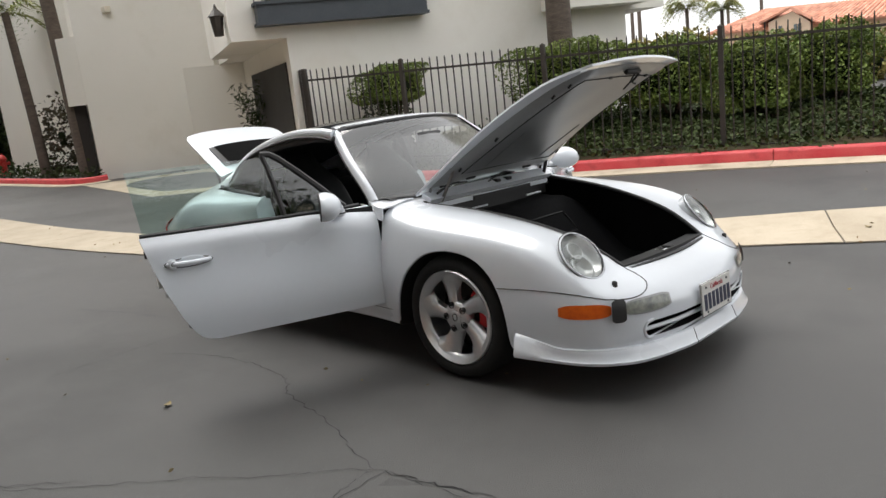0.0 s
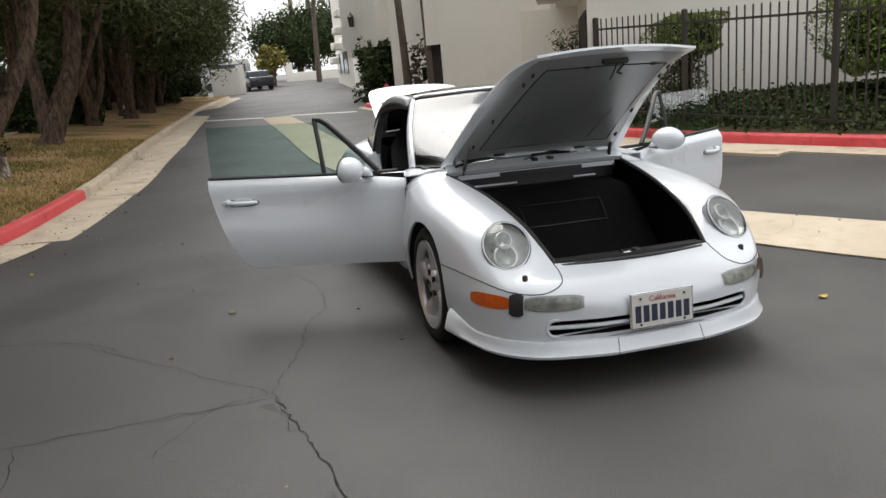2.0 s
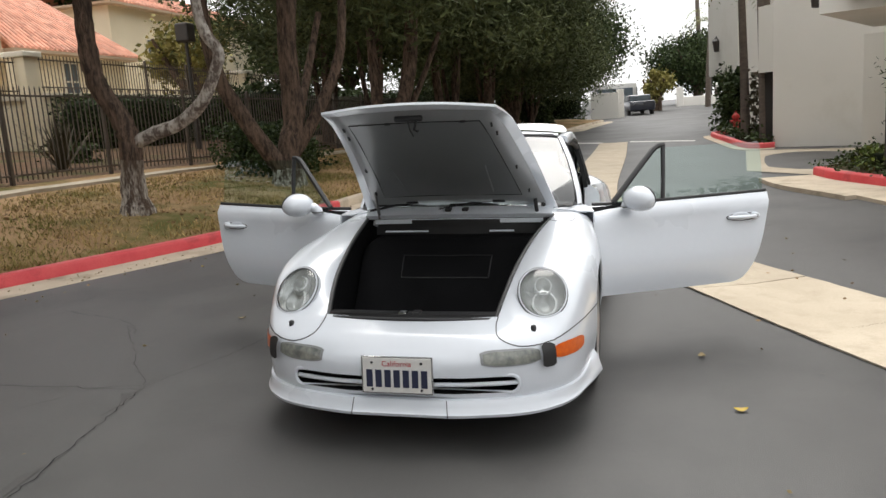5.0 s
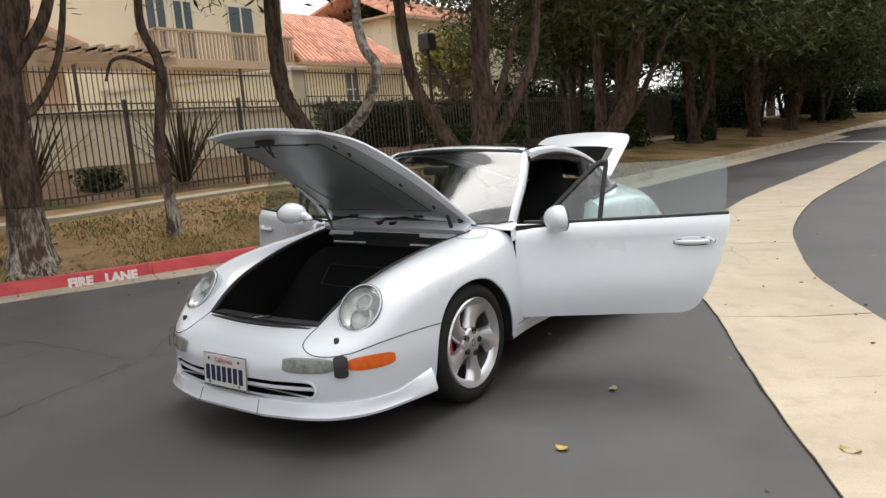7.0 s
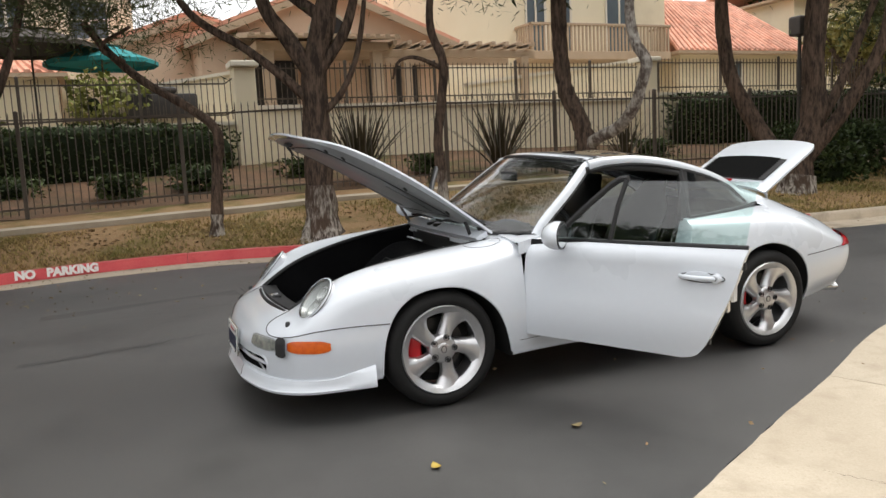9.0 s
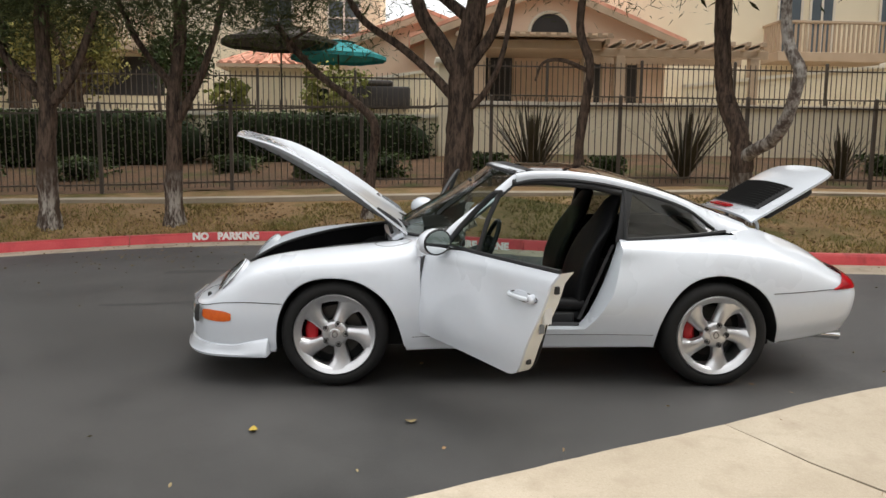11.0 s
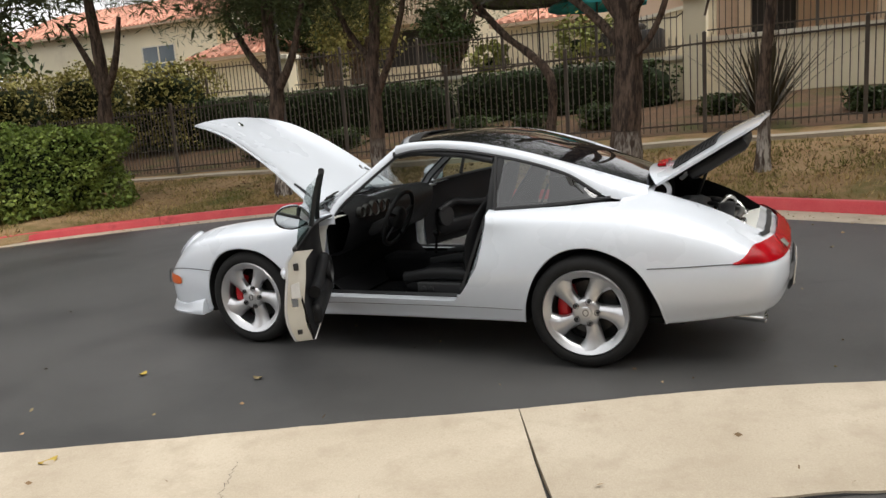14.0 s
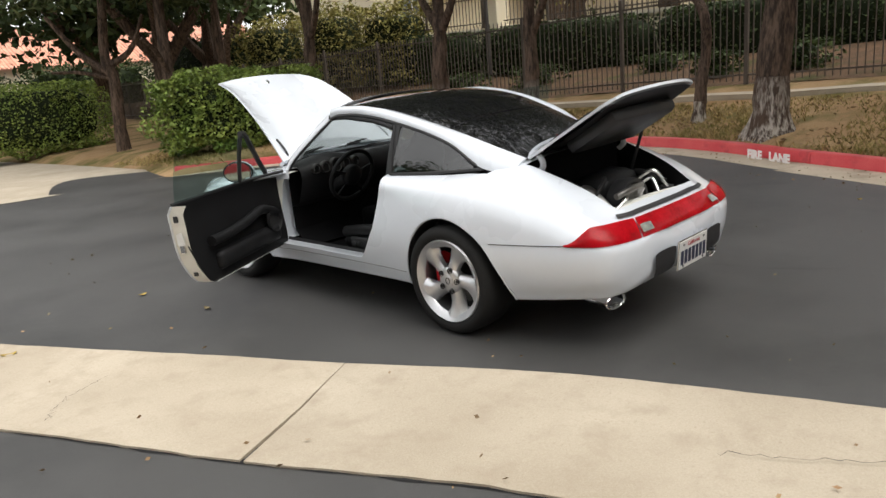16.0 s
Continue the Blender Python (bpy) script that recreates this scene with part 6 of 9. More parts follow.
M_PAINT = surf("white car paint", (0.680, 0.715, 0.765), (0.660, 0.695, 0.745), 0.28, scale=1.5, fine=30, coat=1.0, rvar=0.04)
M_BLACK = surf("black trim", (0.016, 0.016, 0.017), (0.024, 0.024, 0.025), 0.5, scale=8, fine=90)
M_RUBBER = surf("tyre rubber", (0.010, 0.010, 0.010), (0.016, 0.0155, 0.015), 0.75, scale=8, fine=60, bump=0.001, spec=0.25)
M_CARPET = surf("black carpet", (0.006, 0.006, 0.0065), (0.011, 0.011, 0.012), 0.75, scale=4, fine=160, bump=0.003, spec=0.05)
M_LEATHER = surf("black leather", (0.008, 0.008, 0.0085), (0.013, 0.013, 0.014), 0.45, scale=4, fine=140, bump=0.0015, spec=0.18)
M_WELL = surf("wheel well", (0.010, 0.010, 0.010), (0.014, 0.014, 0.014), 0.9, scale=4)
M_ALLOY = surf("silver alloy", (0.68, 0.68, 0.69), (0.60, 0.60, 0.61), 0.34, metal=0.9, scale=6, fine=60, rvar=0.06)
M_STEEL = surf("brake steel", (0.22, 0.21, 0.20), (0.32, 0.31, 0.30), 0.4, metal=1.0, scale=9)
M_DISC = surf("dark brake disc", (0.05, 0.048, 0.046), (0.09, 0.086, 0.08), 0.45, metal=0.8, scale=9)
M_CALIPER = surf("red caliper", (0.50, 0.012, 0.018), (0.42, 0.01, 0.015), 0.35, scale=9)
M_CHROME = surf("chrome", (0.72, 0.72, 0.72), (0.65, 0.65, 0.65), 0.12, metal=1.0, scale=9, rvar=0.04)
M_REDLAMP = surf("red lens", (0.40, 0.004, 0.010), (0.22, 0.002, 0.004), 0.24, scale=9, spec=0.14, coat=0.04, rvar=0.06)
M_AMBER = surf("amber lens", (0.72, 0.13, 0.003), (0.62, 0.09, 0.003), 0.3, scale=30, coat=0.3, rvar=0.03)
M_FOG = surf("fog lens", (0.13, 0.14, 0.135), (0.30, 0.31, 0.27), 0.15, scale=22, coat=0.4, rvar=0.03)
M_REFLECT = surf("lamp reflector", (0.74, 0.75, 0.74), (0.46, 0.47, 0.46), 0.26, metal=0.5, scale=16, rvar=0.05)
M_PAD = surf("hood insulation", (0.150, 0.158, 0.162), (0.185, 0.194, 0.198), 0.36, scale=3, fine=120, bump=0.0004, coat=0.12, spec=0.6, rvar=0.06)
M_INNER = surf("grey inner paint", (0.23, 0.237, 0.24), (0.27, 0.277, 0.28), 0.32, scale=3, coat=0.2, rvar=0.06)
M_CREAM = surf("cream inner edge", (0.76, 0.755, 0.69), (0.80, 0.795, 0.745), 0.5, scale=8)
M_PLATE = surf("plate white", (0.68, 0.67, 0.64), (0.6, 0.59, 0.57), 0.5, scale=14)
M_PLATEBLUE = surf("plate letters", (0.02, 0.025, 0.06), rough=0.5)
M_PLATERED = surf("plate red script", (0.45, 0.02, 0.03), rough=0.5)
M_DIAL = surf("dial face", (0.012, 0.012, 0.012), rough=0.3)
M_GLASS = glassy("windscreen glass", (0.86, 0.93, 0.91), rough=0.09, clear=0.66, base=0.12, rise=3.2)
M_DOORGLASS = glassy("green tinted glass", (0.74, 0.93, 0.89), clear=0.86, base=0.125)
M_LENS = glassy("clear lens", (0.90, 0.92, 0.92), clear=0.92, base=0.07)
M_ROOFGLASS = surf("black roof glass", (0.008, 0.008, 0.009), (0.006, 0.006, 0.007), 0.04, scale=1, rvar=0.01, spec=0.8)
M_QUARTER = glassy("smoked glass", (0.62, 0.70, 0.69), clear=0.46, base=0.13)
M_MIRROR = surf("mirror glass", (0.6, 0.62, 0.62), (0.6, 0.62, 0.62), 0.03, metal=1.0, scale=1, rvar=0.01)

car = thing("sports_car", "white sports coupe with black glass roof, doors and lids open", "car", turn=(0, 1.4, 0))

# outline curves along the car; it faces -y
C_W = curve((-2.085, 0.26), (-2.07, 0.37), (-2.04, 0.48), (-2.0, 0.56), (-1.95, 0.63), (-1.9, 0.685), (-1.8, 0.745), (-1.65, 0.788), (-1.45, 0.818), (-1.136, 0.84), (-0.9, 0.832), (-0.65, 0.815),
            (0, 0.812), (0.5, 0.814), (0.8, 0.825), (1.0, 0.842), (1.136, 0.85), (1.3, 0.848), (1.45, 0.832), (1.6, 0.803), (1.8, 0.757), (1.95, 0.718), (2.05, 0.672), (2.1, 0.618), (2.13, 0.55), (2.15, 0.45))
C_BOT = curve((-2.085, 0.262), (-2.07, 0.232), (-2.03, 0.205), (-1.95, 0.185), (-1.7, 0.18), (-1.45, 0.20), (-1, 0.205), (0.8, 0.22), (1.5, 0.235), (1.9, 0.27), (2.05, 0.292), (2.12, 0.33), (2.15, 0.40))
C_ZW = curve((-2.085, 0.36), (-1.9, 0.40), (-1.136, 0.47), (0, 0.50), (1.136, 0.55), (1.8, 0.52), (2.15, 0.52))
C_ZS = curve((-2.085, 0.385), (-1.95, 0.465), (-1.85, 0.50), (-1.755, 0.545), (-1.6, 0.635), (-1.4, 0.685), (-1.136, 0.71), (-0.65, 0.72), (0, 0.72), (0.6, 0.74), (1.136, 0.78), (1.45, 0.75), (1.7, 0.69),
             (1.9, 0.63), (2.05, 0.595), (2.15, 0.56))
C_ZC = curve((-2.085, 0.40), (-2.04, 0.47), (-1.95, 0.505), (-1.88, 0.535), (-1.83, 0.572), (-1.755, 0.64), (-1.68, 0.698), (-1.6, 0.735), (-1.45, 0.772), (-1.16, 0.808), (-0.88, 0.826), (-0.62, 0.848),
             (-0.3, 0.866), (0.6, 0.876), (1.0, 0.886), (1.217, 0.900), (1.4, 0.902), (1.67, 0.838), (1.85, 0.765), (1.95, 0.70), (2.03, 0.66), (2.1, 0.625), (2.15, 0.585))
C_XC = curve((-2.085, 0.17), (-2.04, 0.38), (-1.95, 0.52), (-1.85, 0.575), (-1.6, 0.60), (-1.16, 0.62), (-0.62, 0.67), (0, 0.70), (0.5, 0.69), (0.8, 0.65), (1.2, 0.595), (1.5, 0.55), (1.8, 0.51), (2.0, 0.46), (2.1, 0.34), (2.15, 0.2))
C_Z0 = curve((-2.085, 0.405), (-2.06, 0.45), (-2.03, 0.485), (-1.95, 0.525), (-1.86, 0.553), (-1.7, 0.607), (-1.4, 0.692), (-1.1, 0.767), (-0.8, 0.838), (-0.7, 0.862), (-0.5, 0.872), (1.2, 0.872), (1.35, 0.935),
             (1.42, 0.955), (1.6, 0.90), (1.8, 0.81), (1.95, 0.73), (2.05, 0.67), (2.1, 0.635), (2.15, 0.59))


def section(y):
    """Half of the body's cross-section, from under the middle round the side to the top."""
    w, zb, zw, zs, zc, xc, z0 = (c(y) for c in (C_W, C_BOT, C_ZW, C_ZS, C_ZC, C_XC, C_Z0))
    mid = 1 / (1 + math.exp(-(y + 0.75) * 12)) * (1 - 1 / (1 + math.exp(-(y - 1.35) * 12)))
    zi = z0 + 0.16 * (zc - z0)
    xi = xc * 0.62
    side = 0.022 + 0.02 * mid
    tuck = 0.028 / (1 + math.exp(-(y + 0.6) * 14)) + 0.03 / (1 + math.exp(-(y - 1.35) * 14))
    pts = [(0, zb), (w * 0.6, zb), (w - 0.06 - tuck, zb + 0.004), (w - 0.02 - tuck * 0.9, zb + 0.05), (w - 0.006 - tuck * 0.35, zb * 0.5 + zw * 0.5), (w, zw), (w - side, zs), ((w - side + xc) / 2 + 0.028, zs * 0.35 + zc * 0.65), (xc, zc),
           ((xc + xi) / 2, (zc + zi) / 2 + 0.012 * (1 - mid)), (xi, zi), (xi * 0.5, z0), (0, z0)]
    k = min(1, max(0, (-1.79 - y) / 0.17))
    k = k * k * (3 - 2 * k)
    if k:
        # towards the nose the upper half becomes one smooth dome
        dome = []
        for i in range(8):
            a = math.pi / 2 * i / 7
            dome.append((w * math.cos(a) ** (2 / 3.1), zw + (z0 - zw) * math.sin(a) ** (2 / 3.1)))
        pts = pts[:5] + [(p[0] + (q[0] - p[0]) * k, p[1] + (q[1] - p[1]) * k) for p, q in zip(pts[5:], dome)]
    return spline([(x, 0, z) for x, z in pts], 5)


def body_loft():
    bm = bmesh.new()
    ys = [*np.linspace(-2.085, -1.9, 12), *np.linspace(-1.88, -1.5, 20)[:], *np.linspace(-1.46, 1.5, 62), *np.linspace(1.54, 1.95, 14), *np.linspace(1.97, 2.15, 13)]
    rings = []
    for y in ys:
        half = section(y)
        loop = [(p.x, p.z) for p in half] + [(-p.x, p.z) for p in half[-2:0:-1]]
        if not rings:
            # rounded tip of the nose
            for k in (0.15, 0.4, 0.65, 0.85):
                rings.append([bm.verts.new((x * k, y - 0.020 * (1 - k * k), 0.338 + (z - 0.338) * k)) for x, z in loop])
        rings.append([bm.verts.new((x, y, z)) for x, z in loop])
    # rounded end of the tail
    for k in (0.9, 0.75, 0.55, 0.3, 0.12):
        rings.append([bm.verts.new((x * k, y + 0.014 * (1 - k * k), 0.49 + (z - 0.49) * k)) for x, z in loop])
    n = len(rings[0])
    for a, b in zip(rings, rings[1:]):
        for k in range(n):
            bm.faces.new((a[k], a[(k + 1) % n], b[(k + 1) % n], b[k]))
    bm.faces.new(rings[0][::-1])
    bm.faces.new(rings[-1])
    for _ in range(8):
        bmesh.ops.smooth_vert(bm, verts=[v for v in bm.verts if v.co.y < -1.92 or v.co.y > 2.03], factor=0.5, use_axis_x=True, use_axis_y=False, use_axis_z=True)
    bmesh.ops.recalc_face_normals(bm, faces=bm.faces)
    return bm


loft = body_loft()
SKIN = BVHTree.FromBMesh(loft)


def side_x(y, z, s=1):
    hit = SKIN.ray_cast(Vector((s * 2, y, z)), Vector((-s, 0, 0)))[0]
    return hit.x if hit else s * (C_W(y) - 0.02)


def top_z(x, y):
    hit = SKIN.ray_cast(Vector((x, y, 2)), Vector((0, 0, -1)))[0]
    return hit.z if hit else 0.5


def on_skin(p, lift=0.003):
    q, n, _, _ = SKIN.find_nearest(Vector(p))
    return q + n * lift


# outlines of the openings
def door_back(z):
    return DOOR_BACK(min(max(z, 0.335), 0.9))


DOOR_BACK = curve((0.335, 0.27), (0.35, 0.33), (0.38, 0.365), (0.45, 0.41), (0.55, 0.455), (0.65, 0.495), (0.76, 0.53), (0.9, 0.565))
HOOD_W = curve((-1.865, 0.405), (-1.7, 0.435), (-1.4, 0.475), (-1.0, 0.53), (-0.7, 0.575))
LID_W = curve((1.38, 0.47), (1.6, 0.46), (1.85, 0.43), (2.0, 0.40))


def cutter(name, outline, axis, lo, hi, slot, far=None):
    bm = bmesh.new()
    rows = []
    for t, line in ((lo, outline), (hi, far or outline)):
        rows.append([bm.verts.new((t, a, b) if axis == "x" else (a, b, t)) for a, b in line])
    n = len(outline)
    for k in range(n):
        bm.faces.new((rows[0][k], rows[0][(k + 1) % n], rows[1][(k + 1) % n], rows[1][k]))
    bm.faces.new(rows[0][::-1])
    bm.faces.new(rows[1])
    bmesh.ops.recalc_face_normals(bm, faces=bm.faces)
    for f in bm.faces:
        f.material_index = slot
    return new(name, put(bm, name, [M_PAINT, M_WELL, M_CARPET]))


def carve(bm, cutters):
    """The solid less the cutters, as a mesh."""
    ob = new("blank", put(bm, "blank", [M_PAINT, M_WELL, M_CARPET]))
    for c in cutters:
        m = ob.modifiers.new("cut", "BOOLEAN")
        m.operation, m.solver, m.object = "DIFFERENCE", "EXACT", c
    dep = bpy.context.evaluated_depsgraph_get()
    me = bpy.data.meshes.new_from_object(ob.evaluated_get(dep))
    for o in (ob, *cutters):
        bpy.data.objects.remove(o)
    me.shade_smooth()
    me.set_sharp_from_angle(angle=radians(32))
    return me


def ring(cy, cz, r, n=48):
    return [(cy + r * math.cos(2 * math.pi * k / n), cz + r * math.sin(2 * math.pi * k / n)) for k in range(n)]


def arch_line(*points):
    return [(p.x, p.y) for p in spline([(y, z, 0) for y, z in points], 6)]


FRONT_ARCH = arch_line((-1.475, 0.10), (-1.482, 0.29), (-1.462, 0.437), (-1.395, 0.565), (-1.285, 0.642), (-1.134, 0.663), (-0.98, 0.632), (-0.845, 0.535), (-0.772, 0.411), (-0.715, 0.22), (-0.69, 0.10))
REAR_ARCH = arch_line((0.765, 0.10), (0.772, 0.26), (0.80, 0.40), (0.87, 0.545), (0.99, 0.652), (1.15, 0.686), (1.315, 0.642), (1.435, 0.55), (1.515, 0.40), (1.552, 0.25), (1.58, 0.10))


def LAMP_AT(s):
    return Vector((s * 0.592, -1.762, 0.634))


def LAMP_AXIS(s):
    return Vector((s * 0.16, -0.74, 0.66)).normalized()


SLOT = [(e * 0.475 + 0.036 * math.cos(a), 0.300 + 0.036 * math.sin(a)) for e, b in ((1, -90), (-1, 90)) for a in np.radians(np.linspace(b, b + 180, 11))]


def make_body():
    cuts = []
    for s in (-1, 1):
        for arch, deep in ((FRONT_ARCH, 0.52), (REAR_ARCH, 0.54)):
            cuts.append(cutter("cut", arch + [(arch[-1][0], 0.0), (arch[0][0], 0.0)], "x", *sorted((s * deep, s * 1.1)), 1))
        zs = [0.35, 0.36, 0.38, 0.42, 0.5, 0.6, 0.7, 0.8, 0.9]
        door = [(-0.637, 1.2), (-0.637, 0.40), (-0.625, 0.36), (-0.60, 0.35)] + [(door_back(z) + 0.004, z) for z in zs] + [(0.575, 1.2)]
        cuts.append(cutter("cut", door, "x", *sorted((s * 0.60, s * 1.1)), 0))
        # slanting jamb behind the door
        flare = door[:4] + [(y + 0.075 * min(1, (z - 0.30) / 0.30), z) for y, z in door[4:-1]] + [(0.65, 1.2)]
        a, b = (door, flare) if s > 0 else (flare, door)
        cuts.append(cutter("cut", a, "x", *sorted((s * 0.735, s * 0.865)), 0, b))
    ys = np.linspace(-1.865, -0.74, 16)
    hood = [(HOOD_W(y) - 0.012, y) for y in ys] + [(-HOOD_W(y) + 0.012, y) for y in ys[::-1]]
    cuts.append(cutter("cut", hood, "z", 0.34, 1.3, 2))
    cuts.append(cutter("cut", [(-0.655, -0.60), (0.655, -0.60), (0.655, 0.9), (0.60, 1.30), (-0.60, 1.30), (-0.655, 0.9)], "z", 0.265, 1.3, 2))
    ys = np.linspace(1.46, 1.985, 8)
    cuts.append(cutter("cut", [(LID_W(y) - 0.015, y) for y in ys] + [(-LID_W(y) + 0.015, y) for y in ys[::-1]], "z", 0.42, 1.3, 2))
    for s in (-1, 1):
        to = Matrix.Translation(LAMP_AT(s)) @ LAMP_AXIS(s).to_track_quat("Z", "Y").to_matrix().to_4x4()
        c = cutter("cut", [(0.104 * math.cos(a), 0.1206 * math.sin(a)) for a in np.linspace(0, 2 * math.pi, 41)[:-1]], "z", -0.11, 0.12, 1)
        c.data.transform(to)
        cuts.append(c)
    # air opening in the nose, with round ends
    c = cutter("cut", [(x, z) for x, z in SLOT], "z", 1.92, 2.3, 2)
    c.data.transform(Matrix(((1, 0, 0, 0), (0, 0, -1, 0), (0, 1, 0, 0), (0, 0, 0, 1))))
    cuts.append(c)
    ob = new("body_shell", carve(loft.copy(), cuts))
    ob.parent = car
    return ob


body = make_body()


def seam(points, parent, r=0.0028, lift=0.0, name="panel_gap"):
    bm = bmesh.new()
    tube(bm, [on_skin(p, lift) for p in spline(points, 10)], r, 5)
    return part(name, bm, M_BLACK, parent)


for s in (-1, 1):
    seam([(s * 0.83, -1.44, 0.505), (s * 0.80, -1.62, 0.508), (s * 0.76, -1.80, 0.50), (s * 0.69, -1.92, 0.482), (s * 0.60, -1.985, 0.47), (s * 0.50, -2.01, 0.468), (s * 0.425, -1.99, 0.495), (s * 0.405, -1.93, 0.53), (s * 0.405, -1.87, 0.56)], car)
    seam([(s * 0.82, 1.47, 0.573), (s * 0.80, 1.62, 0.576), (s * 0.75, 1.78, 0.580), (s * 0.69, 1.96, 0.582)], car)
    seam([(s * 0.83, -0.68, 0.30), (s * 0.82, 0, 0.305), (s * 0.84, 0.76, 0.30)], car, 0.0018)
    # fuel flap on the front wing
    if s > 0:
        seam([(0.60 + 0.085 * math.cos(a), -0.80 + 0.11 * math.sin(a), 0.86) for a in np.linspace(0, 2 * math.pi, 13)], car, 0.002, name="fuel_flap_gap")
    # wheel arch lips
    for arch in (FRONT_ARCH, REAR_ARCH):
        bm = bmesh.new()
        pts = []
        for y, z in arch:
            if z > 0.225:
                pts.append((side_x(y, z + 0.012, s) - s * 0.006, y, z))
        tube(bm, pts, 0.007, 6)
        part("arch_lip", bm, M_PAINT, car, smooth=60)


# ---- wheels ----
def make_wheel(wide, side, name):
    """A five-spoked twisted alloy with its tyre; local +x faces outwards."""
    h = wide / 2
    bm = bmesh.new()
    lathe(bm, [(-h + 0.012, 0.236), (-h, 0.262), (-h, 0.287), (-h + 0.02, 0.308), (-h + 0.05, 0.317), (0, 0.319), (h - 0.05, 0.317), (h - 0.02, 0.308), (h - 0.003, 0.287), (h, 0.262), (h - 0.012, 0.240), (h - 0.03, 0.236)], 56)
    wheel = new(name, put(bm, "tyre", M_RUBBER, 50))
    bm = bmesh.new()
    lathe(bm, [(-h + 0.02, 0.232), (-h + 0.03, 0.218), (h - 0.07, 0.205), (h - 0.034, 0.196), (h - 0.022, 0.203), (h - 0.012, 0.220), (h - 0.003, 0.236), (h - 0.012, 0.243), (h - 0.03, 0.238)], 56)
    part("rim", bm, M_ALLOY, wheel, "silver alloy rim", smooth=40)
    f = h - 0.022
    for k in range(5):
        a0 = 2 * math.pi * k / 5 + side * 0.05
        bm = bmesh.new()
        rows = []
        n = 12
        for i in range(n + 1):
            u = i / n
            r = 0.045 + u * 0.172
            mid = a0 - side * (0.27 * u ** 1.3)
            w = 0.041 - 0.003 * math.sin(math.pi * u) + 0.046 * u ** 3.0
            row = []
            for q, dx in ((-1, -0.034), (-0.85, -0.007), (-0.35, 0.003), (0.35, 0.0), (0.85, -0.011), (1.05, -0.042)):
                ang = mid + side * q * w / r * min(1, r / 0.07)
                x = f - 0.012 * math.sin(math.pi * u) + dx + 0.006 * u - 0.004 * (1 - u)
                row.append((x, r * math.cos(ang), r * math.sin(ang)))
            rows.append(row)
        sheet(bm, rows)
        bmesh.ops.recalc_face_normals(bm, faces=bm.faces)
        part("spoke", bm, M_ALLOY, wheel, smooth=50)
    bm = bmesh.new()
    lathe(bm, [(f - 0.05, 0.080), (f - 0.016, 0.079), (f - 0.005, 0.072), (f - 0.001, 0.060), (f + 0.001, 0.036)], 30)
    lathe(bm, [(f + 0.002, 0.036), (f + 0.003, 0.032), (f + 0.005, 0.030), (f + 0.006, 0.0)], 24)
    hub = part("hub_cap", bm, M_ALLOY, wheel, smooth=40)
    bm = bmesh.new()
    tube(bm, [(f + 0.0065, 0.015 * math.cos(a), 0.018 * math.sin(a)) for a in np.linspace(0, 2 * math.pi, 14)], 0.0022, 5)
    part("crest_ring", bm, M_BLACK, wheel)
    for k in range(5):
        a = 2 * math.pi * k / 5 + side * 0.03
        bm = bmesh.new()
        lathe(bm, [(f - 0.03, 0.0165), (f + 0.0022, 0.0165), (f + 0.0022, 0.0145), (f - 0.012, 0.014), (f - 0.012, 0.009), (f - 0.002, 0.0085), (f - 0.002, 0.0)], 14)
        bmesh.ops.translate(bm, verts=bm.verts, vec=(0.003, 0.063 * math.cos(a), 0.063 * math.sin(a)))
        part("wheel_bolt", bm, M_BLACK, wheel)
    bm = bmesh.new()
    lathe(bm, [(-0.01, 0.05), (-0.01, 0.155), (-0.038, 0.155), (-0.038, 0.05)], 40)
    lathe(bm, [(0.03, 0.0), (0.03, 0.075), (-0.02, 0.08)], 30)
    part("brake_disc", bm, M_DISC, wheel, smooth=40)
    bm = bmesh.new()
    lathe(bm, [(-0.06, 0.0), (-0.06, 0.214)], 40)
    part("dust_shield", bm, M_WELL, wheel)
    bm = bmesh.new()
    rows = []
    for a in np.linspace(-0.62, 0.62, 9):
        t = math.pi - 0.35 + a
        rows.append([(x, r * math.cos(t), r * math.sin(t)) for x, r in ((0.030, 0.105), (0.045, 0.12), (0.045, 0.160), (0.030, 0.178))])
    sheet(bm, rows, 0.05)
    part("caliper", bm, M_CALIPER, wheel, "red brake caliper", smooth=40)
    wheel.parent = car
    return wheel


for s in (-1, 1):
    for y, wide, x in ((-1.136, 0.225, 0.700), (1.136, 0.265, 0.706)):
        w = make_wheel(wide, s, "wheel")
        w.location = (s * x, y, 0.319)
        if s < 0:
            # mirrored: the outer face looks to -x
            for o in (w, *w.children):
                for v in o.data.vertices:
                    v.co.x = -v.co.x
                o.data.flip_normals()


# ---- glasshouse ----
PILLAR = [(0.695, -0.505, 0.866), (0.680, -0.430, 0.95), (0.630, -0.245, 1.095), (0.565, -0.085, 1.222), (0.545, -0.04, 1.250)]
RAIL_IN = curve((-0.06, 0.535, 1.258), (0.06, 0.54, 1.272), (0.207, 0.54, 1.274), (0.4, 0.535, 1.258), (0.614, 0.525, 1.218), (0.951, 0.485, 1.122), (1.287, 0.435, 1.005), (1.43, 0.41, 0.955))
RAIL_OUT = curve((-0.06, 0.585, 1.205), (0.06, 0.60, 1.228), (0.207, 0.605, 1.232), (0.4, 0.61, 1.216), (0.614, 0.607, 1.177), (0.8, 0.596, 1.130), (1.0, 0.578, 1.058), (1.25, 0.552, 0.908), (1.43, 0.52, 0.885))
